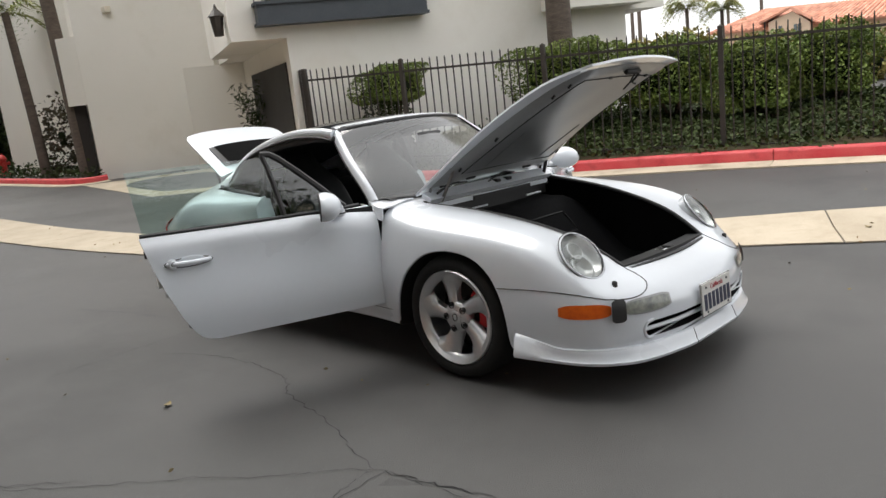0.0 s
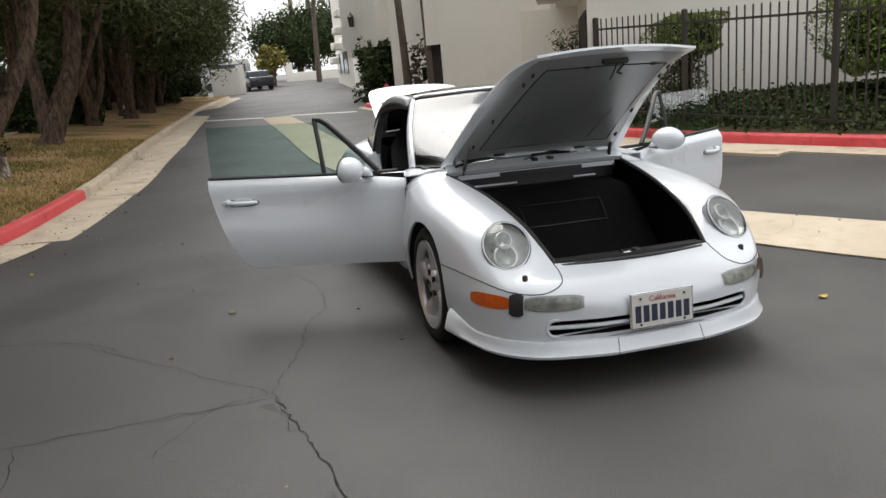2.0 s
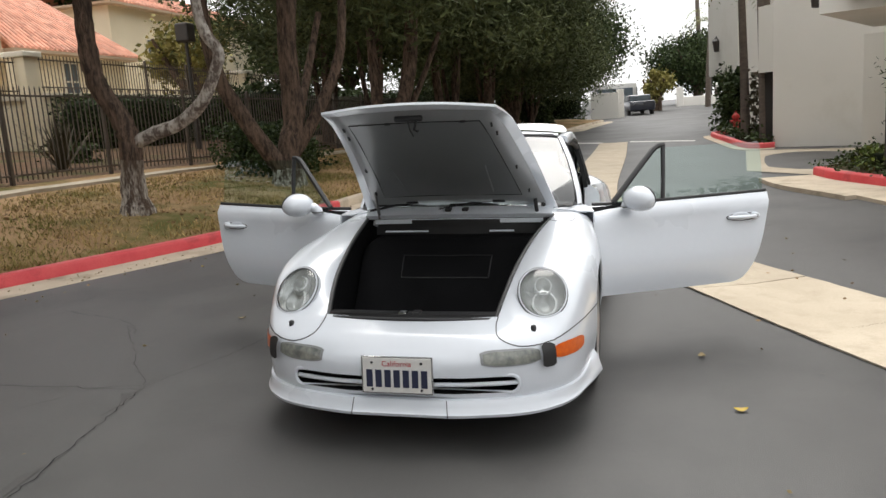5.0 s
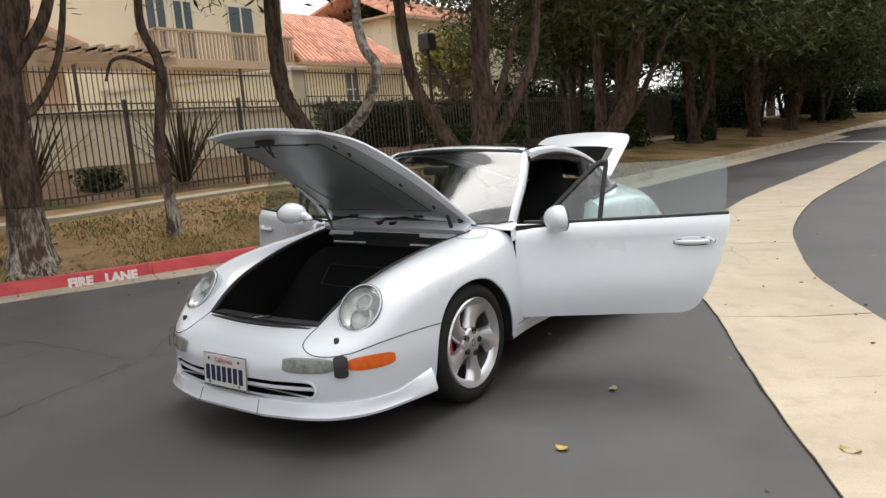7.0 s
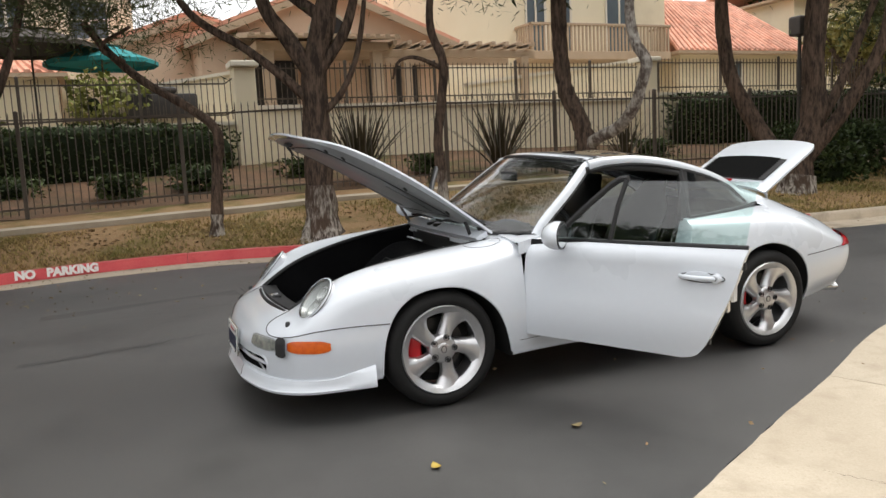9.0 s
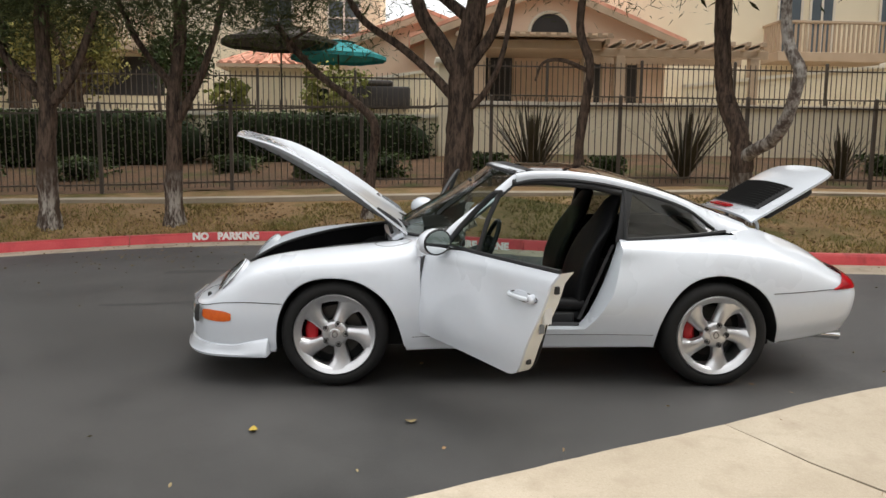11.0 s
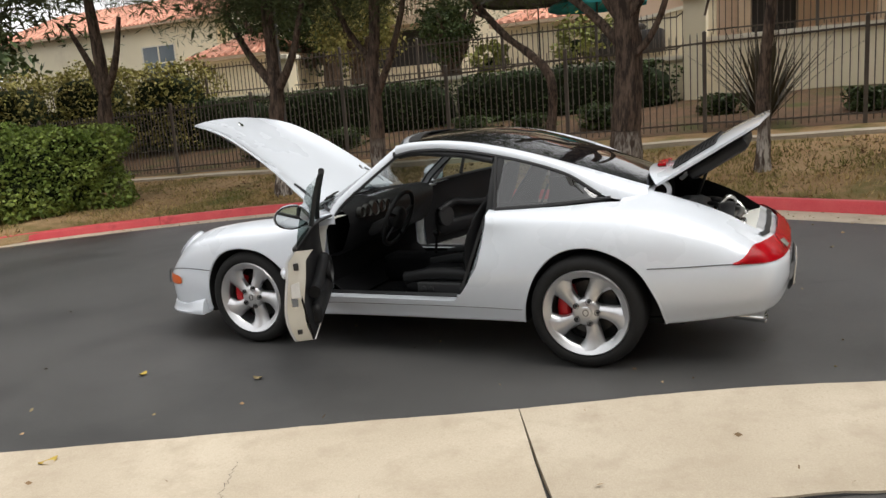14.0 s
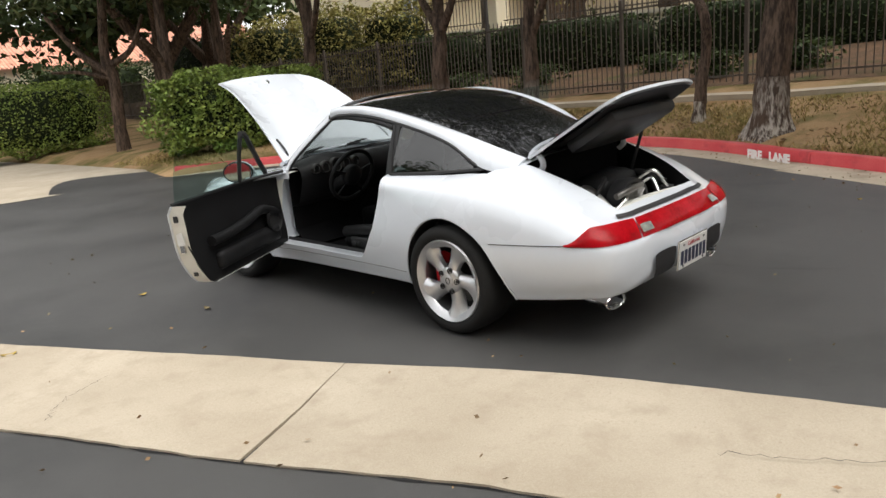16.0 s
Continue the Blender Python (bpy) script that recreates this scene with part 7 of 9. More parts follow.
ROOF_Z = curve((-0.16, 1.268), (-0.02, 1.292), (0.12, 1.308), (0.284, 1.308), (0.514, 1.283), (0.856, 1.188), (1.159, 1.085), (1.45, 0.965))


def make_glasshouse():
    n = 16
    rows = []
    edge = spline(PILLAR, 8)
    for k in range(len(edge)):
        v = k / (len(edge) - 1)
        p = edge[k]
        row = []
        for j in range(n + 1):
            u = -1 + 2 * j / n
            row.append((p.x * u * 0.965, p.y - (0.33 - 0.205 * min(1, 1.6 * v)) * (1 - abs(u) ** 2.2), p.z + (0.0 + 0.032 * v) * (1 - u * u) + 0.006))
        rows.append(row)
    bm = bmesh.new()
    sheet(bm, rows)
    ws = part("windscreen", bm, M_GLASS, car, "clear windscreen with black rubber edge", smooth=60)
    ws.visible_shadow = False
    bm = bmesh.new()
    for row in (rows[0], rows[-1]):
        tube(bm, row, 0.011, 6)
    for j in (0, n):
        tube(bm, [r[j] for r in rows], 0.006, 6)
    part("windscreen_seal", bm, M_BLACK, car)
    bm = bmesh.new()
    top = rows[-1]
    sheet(bm, [[Vector(p) + Vector((0, o, z)) for p in top] for o, z in ((0.004, 0.010), (0.022, 0.019), (0.048, 0.020))], 0.006)
    part("windscreen_header", bm, M_PAINT, car, "white header above the windscreen", smooth=50)
    # front posts, white
    for s in (-1, 1):
        bm = bmesh.new()
        rr = []
        for k, p in enumerate(edge):
            v = k / (len(edge) - 1)
            rr.append([(s * (p.x - 0.020), p.y - 0.016, p.z + 0.006), (s * (p.x - 0.002), p.y - 0.008, p.z + 0.012), (s * (p.x + 0.008), p.y + 0.008, p.z + 0.002), (s * (p.x + 0.009), p.y + 0.022, p.z - 0.016), (s * (p.x - 0.008), p.y + 0.026, p.z - 0.020)])
        sheet(bm, rr)
        bmesh.ops.recalc_face_normals(bm, faces=bm.faces)
        part("windscreen_post", bm, M_PAINT, car, "white front roof post", smooth=60)
        bm = bmesh.new()
        tube(bm, [(s * (p.x + 0.001), p.y + 0.028, p.z - 0.023) for p in edge], 0.008, 6)
        part("door_seal", bm, M_BLACK, car)
        # body corner between the post's foot and the door gap
        bm = bmesh.new()
        rr = []
        for y, x1, z1 in ((-0.658, 0.770, 0.840), (-0.635, 0.768, 0.842), (-0.590, 0.755, 0.850), (-0.540, 0.732, 0.856), (-0.500, 0.712, 0.860), (-0.475, 0.700, 0.860)):
            rr.append([(s * (0.54 + (x1 - 0.54) * u), y, max(z1, top_z(s * (0.54 + (x1 - 0.54) * u), min(y, -0.56))) + 0.002) for u in np.linspace(0, 1, 7)] + [(s * (x1 + 0.002), y, z1 - 0.06)])
        sheet(bm, rr, 0.008 if s < 0 else -0.008)
        part("scuttle_corner", bm, M_PAINT, car, "white body corner under the front post", smooth=50)
        # long white roof rail running down into the tail
        rr = []
        for y in np.linspace(-0.06, 1.43, 44):
            a, b = RAIL_IN(y), RAIL_OUT(y)
            p, q = Vector((s * a[0], y, a[1])), Vector((s * b[0], y, b[1]))
            row = []
            for j in range(8):
                u = j / 7
                c = p.lerp(q, u)
                bulge = 0.030 * math.sin(math.pi * u) ** 0.8 * (1 - 0.35 * max(0, (y - 0.9) / 0.5))
                row.append(c + Vector((s * bulge * 0.75, 0, bulge * 0.75)))
            rr.append(row)
        bm = bmesh.new()
        sheet(bm, rr, -0.02 if s < 0 else 0.02)
        part("roof_rail", bm, M_PAINT, car, "white side rail of the roof", smooth=50)
        bm = bmesh.new()
        tube(bm, [r[-1] + Vector((0, 0, -0.004)) for r in rr[:37]], 0.010, 6)
        part("rail_seal", bm, M_BLACK, car)
        # rear side window
        rr = []
        for y in np.linspace(0.60, 1.248, 16):
            t = (y - 0.60) / 0.648
            b = RAIL_OUT(y)
            lo = Vector((s * (0.692 - 0.10 * t), y, 0.878 + 0.012 * t + 0.028 * t * t))
            hi = Vector((s * b[0], y, b[1] - 0.008))
            rr.append([lo.lerp(hi, u) + Vector((s * 0.004 * math.sin(math.pi * u), 0, 0)) for u in np.linspace(0, 1, 7)])
        bm = bmesh.new()
        sheet(bm, rr)
        part("quarter_window", bm, M_QUARTER, car, "smoked rear side window", smooth=60).visible_shadow = False
        bm = bmesh.new()
        tube(bm, [r[0] for r in rr], 0.011, 6)
        tube(bm, [*rr[0]], 0.013, 6)
        part("window_seal", bm, M_BLACK, car)
        # black post between door and rear window
        bm = bmesh.new()
        rr = []
        for u in np.linspace(0, 1, 9):
            x = 0.682 + (0.606 - 0.682) * u + 0.010 * math.sin(math.pi * u)
            z = 0.862 + (1.175 - 0.862) * u
            y = 0.555 + 0.045 * u
            rr.append([(s * x, y - 0.012, z), (s * (x + 0.004), y + 0.02, z), (s * x, y + 0.05, z)])
        sheet(bm, rr, -0.03 if s < 0 else 0.03)
        part("middle_post", bm, M_BLACK, car, smooth=50)
    # dark glass roof in one sweep down to the tail
    rows = []
    for y in np.linspace(-0.055, 1.43, 40):
        a = RAIL_IN(y)
        row = []
        for j in range(15):
            u = -1 + 2 * j / 14
            yy = y - 0.10 * (1 - u * u) * max(0, 1 - (y + 0.055) / 0.4) + 0.05 * (1 - u * u) * max(0, (y - 1.0) / 0.43)
            row.append((a[0] * u, yy, a[1] + (max(0.012, ROOF_Z(yy) - a[1])) * (1 - abs(u) ** 2.2)))
        rows.append(row)
    for a, b, nm in ((0, 15, "front_roof_glass"), (14, 27, "sliding_roof_glass"), (26, 40, "rear_window")):
        bm = bmesh.new()
        sheet(bm, [[Vector(p) + Vector((0, 0, 0.003 if nm == "sliding_roof_glass" else 0)) for p in r] for r in rows[a:b]], 0.008)
        part(nm, bm, M_ROOFGLASS, car, "black tinted roof glass", smooth=50)
    # raised wind deflector above the windscreen
    bm = bmesh.new()
    top = []
    for j in range(13):
        u = -1 + 2 * j / 12
        y = -0.05 - 0.10 * (1 - u * u)
        z = RAIL_IN(-0.05)[1] + 0.03 * (1 - u * u)
        top.append([(u * 0.50, y, z + 0.008), (u * 0.49, y + 0.045, z + 0.014), (u * 0.48, y + 0.11, z + 0.016)])
    sheet(bm, top, 0.006)
    part("wind_deflector", bm, M_BLACK, car, smooth=50)


make_glasshouse()


# ---- front lid ----
HOOD_HINGE = Vector((0, -0.665, 0.875))
HOOD_OPEN = 44.0


def make_hood():
    rows, low = [], []
    for v in np.linspace(0, 1, 26):
        y = -1.862 + v * 1.155
        row = []
        for j in range(23):
            u = -1 + 2 * j / 22
            yy = y - 0.045 * (1 - u * u) * (1 - v) ** 2 - 0.05 * (1 - u * u) * v ** 3
            x = u * HOOD_W(y)
            row.append(Vector((x, yy, top_z(x, yy) + 0.002)) - HOOD_HINGE)
        rows.append(row)
    bm = bmesh.new()
    sheet(bm, rows, 0.012)
    hood = part("front_lid", bm, M_PAINT, car, "raised white front lid", smooth=35)
    hood.location, hood.rotation_euler = HOOD_HINGE, (radians(-HOOD_OPEN), 0, 0)
    # pressed frame under the lid
    n, m = len(rows), len(rows[0])

    def under(i, j, d):
        return rows[i][j] - Vector((0, 0, d))
    bm = bmesh.new()
    prof = []
    for i in range(1, n - 1):
        row = []
        for j in range(1, m - 1):
            e = min(i - 1, n - 2 - i, j - 1, m - 2 - j)
            row.append(under(i, j, (0.014, 0.026, 0.028, 0.020)[min(e, 3)]))
        prof.append(row)
    sheet(bm, prof)
    part("inner_frame", bm, M_INNER, hood, "light grey inner frame of the lid", smooth=80)
    # the pad ends in a jogged lower edge with a dark crease round it
    i0, i1, j0, j1 = 3, n - 5, 3, m - 4
    bm = bmesh.new()
    sheet(bm, [[under(i, j, 0.026 + 0.0015 * math.sin(i * 0.7) * math.sin(j * 0.6)) for j in range(j0, j1 + 1)] for i in range(i0, i1 + 1)], 0.004)
    pad = part("insulation_pad", bm, M_PAD, hood, "smooth grey insulation pad", smooth=60)
    rim = [(i0, j) for j in range(j0, j1 + 1)] + [(i, j1) for i in range(i0 + 1, i1 + 1)] + [(i1, j) for j in range(j1 - 1, j0 - 1, -1)] + [(i, j0) for i in range(i1 - 1, i0 - 1, -1)]
    bm = bmesh.new()
    tube(bm, [under(i, j, 0.029) for i, j in rim], 0.0028, 5)
    part("pad_crease", bm, M_WELL, pad)
    for j in (6, m - 7):
        bm = bmesh.new()
        tube(bm, [under(i, j, 0.0305) + Vector((0.03 * (1 if j > 11 else -1) * (1 - (i - 13) / (i1 - 14)), 0, 0)) for i in range(13, i1)], [0.004] * (i1 - 13), 6, squash=0.5)
        part("pad_fold", bm, M_PAD, pad, smooth=60)
    bm = bmesh.new()
    box(bm, under(2, m // 2, 0.042) - Vector((0.065, 0.012, 0.003)), under(2, m // 2, 0.02) + Vector((0.065, 0.012, 0.0)), 0.006)
    tube(bm, [under(2, m // 2, 0.05), under(3, m // 2, 0.075), under(4, m // 2, 0.085) + Vector((0.004, 0, 0))], 0.004, 6)
    tube(bm, [under(2, m // 2 + 1, 0.05), under(3, m // 2 + 1, 0.075) - Vector((0.02, 0, 0)), under(3, m // 2 + 1, 0.085)], 0.006, 6)
    part("latch", bm, M_BLACK, hood, smooth=40)
    plugs = [(i, j, 0.005, 0.013) for j in (2, m - 3) for i in (4, 6, 14, 20)] + [(3, 8, 0.013, 0.006), (3, m - 6, 0.013, 0.006), (n - 3, 6, 0.035, 0.006), (n - 3, m - 7, 0.035, 0.006)]
    for i, j, w, h in plugs:
        bm = bmesh.new()
        box(bm, under(i, j, 0.031) - Vector((w, h, 0.004)), under(i, j, 0.027) + Vector((w, h, 0.003)), 0.002)
        part("rubber_plug", bm, M_BLACK, hood)
    bm = bmesh.new()
    lathe(bm, [(0, 0.026), (0.003, 0.025), (0.005, 0.018), (0.0055, 0.0)], 18, "Z")
    bmesh.ops.scale(bm, vec=(0.8, 1.0, 1.0), verts=bm.verts)
    bmesh.ops.translate(bm, verts=bm.verts, vec=rows[3][m // 2] + Vector((0, -0.02, 0.0)))
    part("crest_badge", bm, M_CHROME, hood)
    # hinges and gas strut
    for s in (-1, 1):
        bm = bmesh.new()
        pts = [(s * 0.50, -0.80, 0.80), (s * 0.50, -0.75, 0.87), (s * 0.495, -0.78, 0.95), (s * 0.48, -0.90, 1.03)]
        tube(bm, spline(pts, 5), 0.018, 6, squash=0.5)
        part("lid_hinge", bm, M_INNER if s < 0 else M_BLACK, car, smooth=50)
    bm = bmesh.new()
    tube(bm, [(0.47, -0.78, 0.80), (0.46, -0.83, 0.95)], 0.011, 8)
    part("gas_strut", bm, M_BLACK, car)


make_hood()


def make_boot():
    """The carpeted front boot, its rim and the cowl behind it."""
    def carpet(u, v):
        """A point of the draped carpet: u across, v from the front edge to the cowl."""
        y = -1.83 + v * 1.06
        rise = min(1, max(0, (v - 0.34) / 0.52))
        z = 0.372 + 0.37 * rise * rise * (3 - 2 * rise)
        side = max(0, (abs(u) - 0.80) / 0.20)
        z += side * side * (0.05 * (1 - rise) - 0.045 * rise)
        z += 0.006 * noise.noise(Vector((u * 2.2, v * 5, 0))) + 0.010 * max(0, u - 0.55) * math.sin(v * 26)
        return Vector((u * (HOOD_W(y) - 0.022), y, z))
    bm = bmesh.new()
    sheet(bm, [[carpet(u, v) for u in np.linspace(-1, 1, 33)] for v in np.linspace(0, 1, 37)], 0.006)
    part("tank_cover", bm, M_CARPET, car, "black carpet draped over the tank", smooth=60)
    # stitched cover in the carpet
    loop = [(-0.50, 0.61), (0.50, 0.61), (0.50, 0.71), (-0.50, 0.71), (-0.50, 0.61)]
    pts = []
    for (u0, v0), (u1, v1) in zip(loop, loop[1:]):
        pts += [carpet(u0 + (u1 - u0) * t, v0 + (v1 - v0) * t) + Vector((0, -0.003, 0.004)) for t in np.linspace(0, 1, 9)[:-1]]
    bm = bmesh.new()
    tube(bm, pts + [pts[0]], 0.003, 5)
    part("carpet_piping", bm, M_BLACK, car)
    bm = bmesh.new()
    rows = []
    for y in np.linspace(-1.865, -1.775, 4):
        rows.append([(HOOD_W(y) * u * 0.96, y - 0.03 * (1 - u * u), top_z(0.9 * HOOD_W(y) * u, -1.87) - 0.010 - 0.10 * (y + 1.865)) for u in np.linspace(-1, 1, 13)])
    sheet(bm, rows, -0.02)
    part("latch_panel", bm, M_BLACK, car, "black plastic latch panel", smooth=40)
    bm = bmesh.new()
    box(bm, (-0.055, -1.88, 0.545), (-0.015, -1.83, 0.562), 0.005)
    part("lid_lock", bm, M_CHROME, car)
    bm = bmesh.new()
    box(bm, (0.01, -1.88, 0.545), (0.05, -1.83, 0.566), 0.005)
    part("lid_catch", bm, M_BLACK, car)
    ys = np.linspace(-1.86, -0.76, 20)
    for s in (-1, 1):
        bm = bmesh.new()
        tube(bm, [(s * (HOOD_W(y) - 0.010), y, top_z(s * (HOOD_W(y) + 0.01), y) - 0.006) for y in ys], 0.011, 6)
        part("boot_seal", bm, M_BLACK, car)
    bm = bmesh.new()
    w = HOOD_W(-1.85)
    tube(bm, [(w * u, -1.868 - 0.045 * (1 - u * u) + 0.03 * max(0, abs(u) - 0.9) / 0.1, top_z(w * u, -1.885) - 0.004) for u in np.linspace(-0.985, 0.985, 21)], 0.010, 6)
    part("boot_seal", bm, M_BLACK, car)
    bm = bmesh.new()
    rows = []
    for y, z in ((-0.79, 0.835), (-0.765, 0.853), (-0.73, 0.868)):
        rows.append([(u * 0.55, y - 0.06 * (1 - u * u), z + 0.012 * (1 - u * u)) for u in np.linspace(-1, 1, 15)])
    sheet(bm, rows, -0.03)
    part("cowl", bm, M_PAINT, car, "white cowl strip before the windscreen", smooth=40)
    # white face below the strip, black vent panel set into it, rubber channel under both
    def face(w, y, z0, z1, thick):
        bm = bmesh.new()
        sheet(bm, [[(u * w, y - 0.06 * (1 - (u * w / 0.55) ** 2), z + 0.012 * (1 - (u * w / 0.55) ** 2)) for u in np.linspace(-1, 1, 15)] for z in np.linspace(z0, z1, 3)], thick)
        return bm
    part("cowl_face", face(0.50, -0.792, 0.806, 0.832, 0.008), M_PAINT, car, smooth=40)
    part("cowl_vent", face(0.26, -0.803, 0.803, 0.828, 0.006), M_BLACK, car, "black vent panel in the cowl", smooth=40)
    part("cowl_channel", face(0.50, -0.775, 0.74, 0.806, 0.01), M_BLACK, car, smooth=40)
    for x0, x1 in ((-0.42, -0.16), (0.20, 0.34)):
        bm = bmesh.new()
        tube(bm, [(x0 + (x1 - x0) * t, -0.845 - 0.02 * (1 - abs(x0)), 0.772) for t in (0, 0.5, 1)], 0.006, 6)
        part("cowl_rail", bm, M_PAINT, car)
    for x in (-0.04, 0.06):
        bm = bmesh.new()
        box(bm, (x - 0.018, -0.86, 0.885), (x + 0.018, -0.80, 0.903), 0.006)
        part("washer_jet", bm, M_BLACK, car)
    for x0, x1 in ((-0.10, 0.42), (-0.52, -0.02)):
        bm = bmesh.new()
        pts = [(x0, -0.825, 0.892), (x0 + 0.08, -0.80, 0.905), ((x0 + x1) / 2, -0.77, 0.93), (x1, -0.70, 0.925)]
        tube(bm, spline(pts, 6), 0.007, 6)
        wiper = part("wiper", bm, M_BLACK, car, smooth=50)
        bm = bmesh.new()
        tube(bm, [((x0 + x1) / 2 - 0.2, -0.80, 0.918), ((x0 + x1) / 2 + 0.26, -0.715, 0.912)], 0.006, 5)
        part("wiper_blade", bm, M_RUBBER, wiper)


make_boot()


# ---- lamps, bumpers, plates ----
def make_headlamp(s):
    bm = bmesh.new()
    lathe(bm, [(-0.06, 0.1085), (0.004, 0.110), (0.008, 0.107), (0.008, 0.103), (0.003, 0.101)], 40, "Z")
    lamp = part("headlamp", bm, M_PAINT, car, "round clear headlamp in a white rim", smooth=40)
    bm = bmesh.new()
    tube(bm, [(0.1115 * math.cos(a), 0.1115 * math.sin(a), 0.0005) for a in np.linspace(0, 2 * math.pi, 49)], 0.0022, 5, cap=False)
    part("lamp_seal", bm, M_BLACK, lamp)
    bm = bmesh.new()
    tube(bm, [(0.102 * math.cos(a), 0.102 * math.sin(a), 0.0065) for a in np.linspace(0, 2 * math.pi, 49)], 0.0022, 5, cap=False)
    part("lens_seal", bm, M_BLACK, lamp)
    lamp.location = LAMP_AT(s)
    n = LAMP_AXIS(s)
    lamp.rotation_mode = "QUATERNION"
    lamp.rotation_quaternion = n.to_track_quat("Z", "Y")
    lamp.scale = (1.0, 1.16, 1.0)
    bm = bmesh.new()
    lathe(bm, [(-0.055, 0.0), (-0.05, 0.05), (-0.034, 0.085), (-0.004, 0.101)], 32, "Z")
    part("reflector", bm, M_REFLECT, lamp, smooth=60)
    for y, r, z in ((0.034, 0.036, -0.016), (-0.036, 0.050, -0.026)):
        bm = bmesh.new()
        lathe(bm, [(z - 0.03, r * 1.15), (z + 0.004, r * 1.1), (z + 0.006, r * 0.95), (z - 0.01, r * 0.75), (z - 0.035, r * 0.2), (z - 0.035, 0)], 24, "Z")
        bmesh.ops.translate(bm, verts=bm.verts, vec=(s * 0.006, y, 0))
        part("lamp_bowl", bm, M_REFLECT, lamp, smooth=50)
    bm = bmesh.new()
    lathe(bm, [(0.006, 0.104), (0.016, 0.088), (0.024, 0.06), (0.028, 0.03), (0.029, 0.0)], 36, "Z")
    part("lens", bm, M_LENS, lamp, smooth=80).visible_shadow = False
    bm = bmesh.new()
    lathe(bm, [(-0.01, 0.013), (0.012, 0.012), (0.016, 0.008), (0.017, 0)], 12, "Z")
    p = on_skin((s * 0.568, -1.915, 0.52), 0.002)
    bmesh.ops.translate(bm, verts=bm.verts, vec=p)
    part("lamp_washer", bm, M_BLACK, car, smooth=50)


for s in (-1, 1):
    make_headlamp(s)


def front_curve(a, z):
    """Where a level ray from the car's middle at that angle leaves the nose."""
    d = Vector((math.sin(a), -math.cos(a), 0))
    hit = SKIN.ray_cast(Vector((0, -1.35, z)) + d * 2, -d)[0]
    return hit or Vector((0, -2.0, z))


def rear_curve(a, z):
    d = Vector((math.sin(a), math.cos(a), 0))
    hit = SKIN.ray_cast(Vector((0, 1.30, z)) + d * 2, -d)[0]
    return hit or Vector((0, 2.1, z))


def band(curve_fn, a0, a1, z0, z1, lift, n, name, material, label="", taper=0.0, m=6):
    rows = []
    for k in range(m):
        v = k / (m - 1)
        row = []
        for i in range(n + 1):
            u = i / n
            a = a0 + (a1 - a0) * u
            e = 1 - taper * (abs(2 * u - 1) ** 4)
            zz = (z0 + z1) / 2 + (z1 - z0) * (v - 0.5) * e
            p = curve_fn(a, zz)
            q = p.copy()
            q.z, q.x, q.y = 0, q.x, q.y - (1.30 if p.y > 0 else -1.35)
            row.append(p + q.normalized() * lift)
        rows.append(row)
    bm = bmesh.new()
    sheet(bm, rows)
    bmesh.ops.recalc_face_normals(bm, faces=bm.faces)
    return part(name, bm, material, car, label, smooth=60)


for s in (-1, 1):
    band(front_curve, s * 0.462, s * 0.765, 0.380, 0.450, 0.003, 12, "lamp_frame", M_INNER, "grey frame round the fog lamp", 0.36, m=8)
    band(front_curve, s * 0.476, s * 0.765, 0.387, 0.443, 0.006, 12, "fog_lamp", M_FOG, "clear fog lamp in the bumper", 0.34, m=8)
    band(front_curve, s * 0.835, s * 1.10, 0.384, 0.448, 0.006, 14, "indicator", M_AMBER, "amber front indicator", 0.45, m=8)
    band(front_curve, s * 0.763, s * 0.836, 0.362, 0.464, 0.026, 4, "bumper_pad", M_BLACK, "black rubber bumper pad", 0.2)
    band(rear_curve, s * 0.185, s * 0.39, 0.345, 0.488, 0.022, 8, "bumper_pad", M_BLACK, "black rubber bumper pad beside the plate", 0.2)


def make_tail_lamps():
    lim = 0.90
    spans = (("tail_lamp", -lim, -0.47), ("tail_reflector", -0.46, 0.46), ("tail_lamp", 0.47, lim))
    for nm, a0, a1 in spans:
        grid = []
        for k in range(7):
            v = k / 6
            row = []
            for i in range(19):
                a = a0 + (a1 - a0) * i / 18
                e = min(1, (lim - abs(a)) / 0.16)
                e = e * e * (3 - 2 * e)
                z = 0.582 + (0.088 * (0.12 + 0.88 * e)) * v
                foot, p = rear_curve(a, 0.591), rear_curve(a, z)
                d = Vector((math.sin(a), math.cos(a), 0))
                # the lens stands steeper than the panel above it
                p = p.lerp(Vector((foot.x, foot.y, z)), 0.30 * e)
                row.append(p + d * (0.008 + 0.006 * math.sin(math.pi * v)))
            grid.append(row)
        bm = bmesh.new()
        sheet(bm, grid)
        bmesh.ops.recalc_face_normals(bm, faces=bm.faces)
        part(nm, bm, M_REDLAMP, car, "red tail lamp wrapping the corner" if nm == "tail_lamp" else "red reflector strip across the tail", smooth=60)
    for s in (-1, 1):
        band(rear_curve, s * 0.36, s * 0.45, 0.607, 0.640, 0.030, 4, "reversing_lamp", M_FOG, "pale reversing lamp", m=3)
    band(rear_curve, -0.56, 0.56, 0.674, 0.690, 0.012, 18, "tail_rubber", M_BLACK, "black rubber strip above the tail lamps", m=3)


make_tail_lamps()


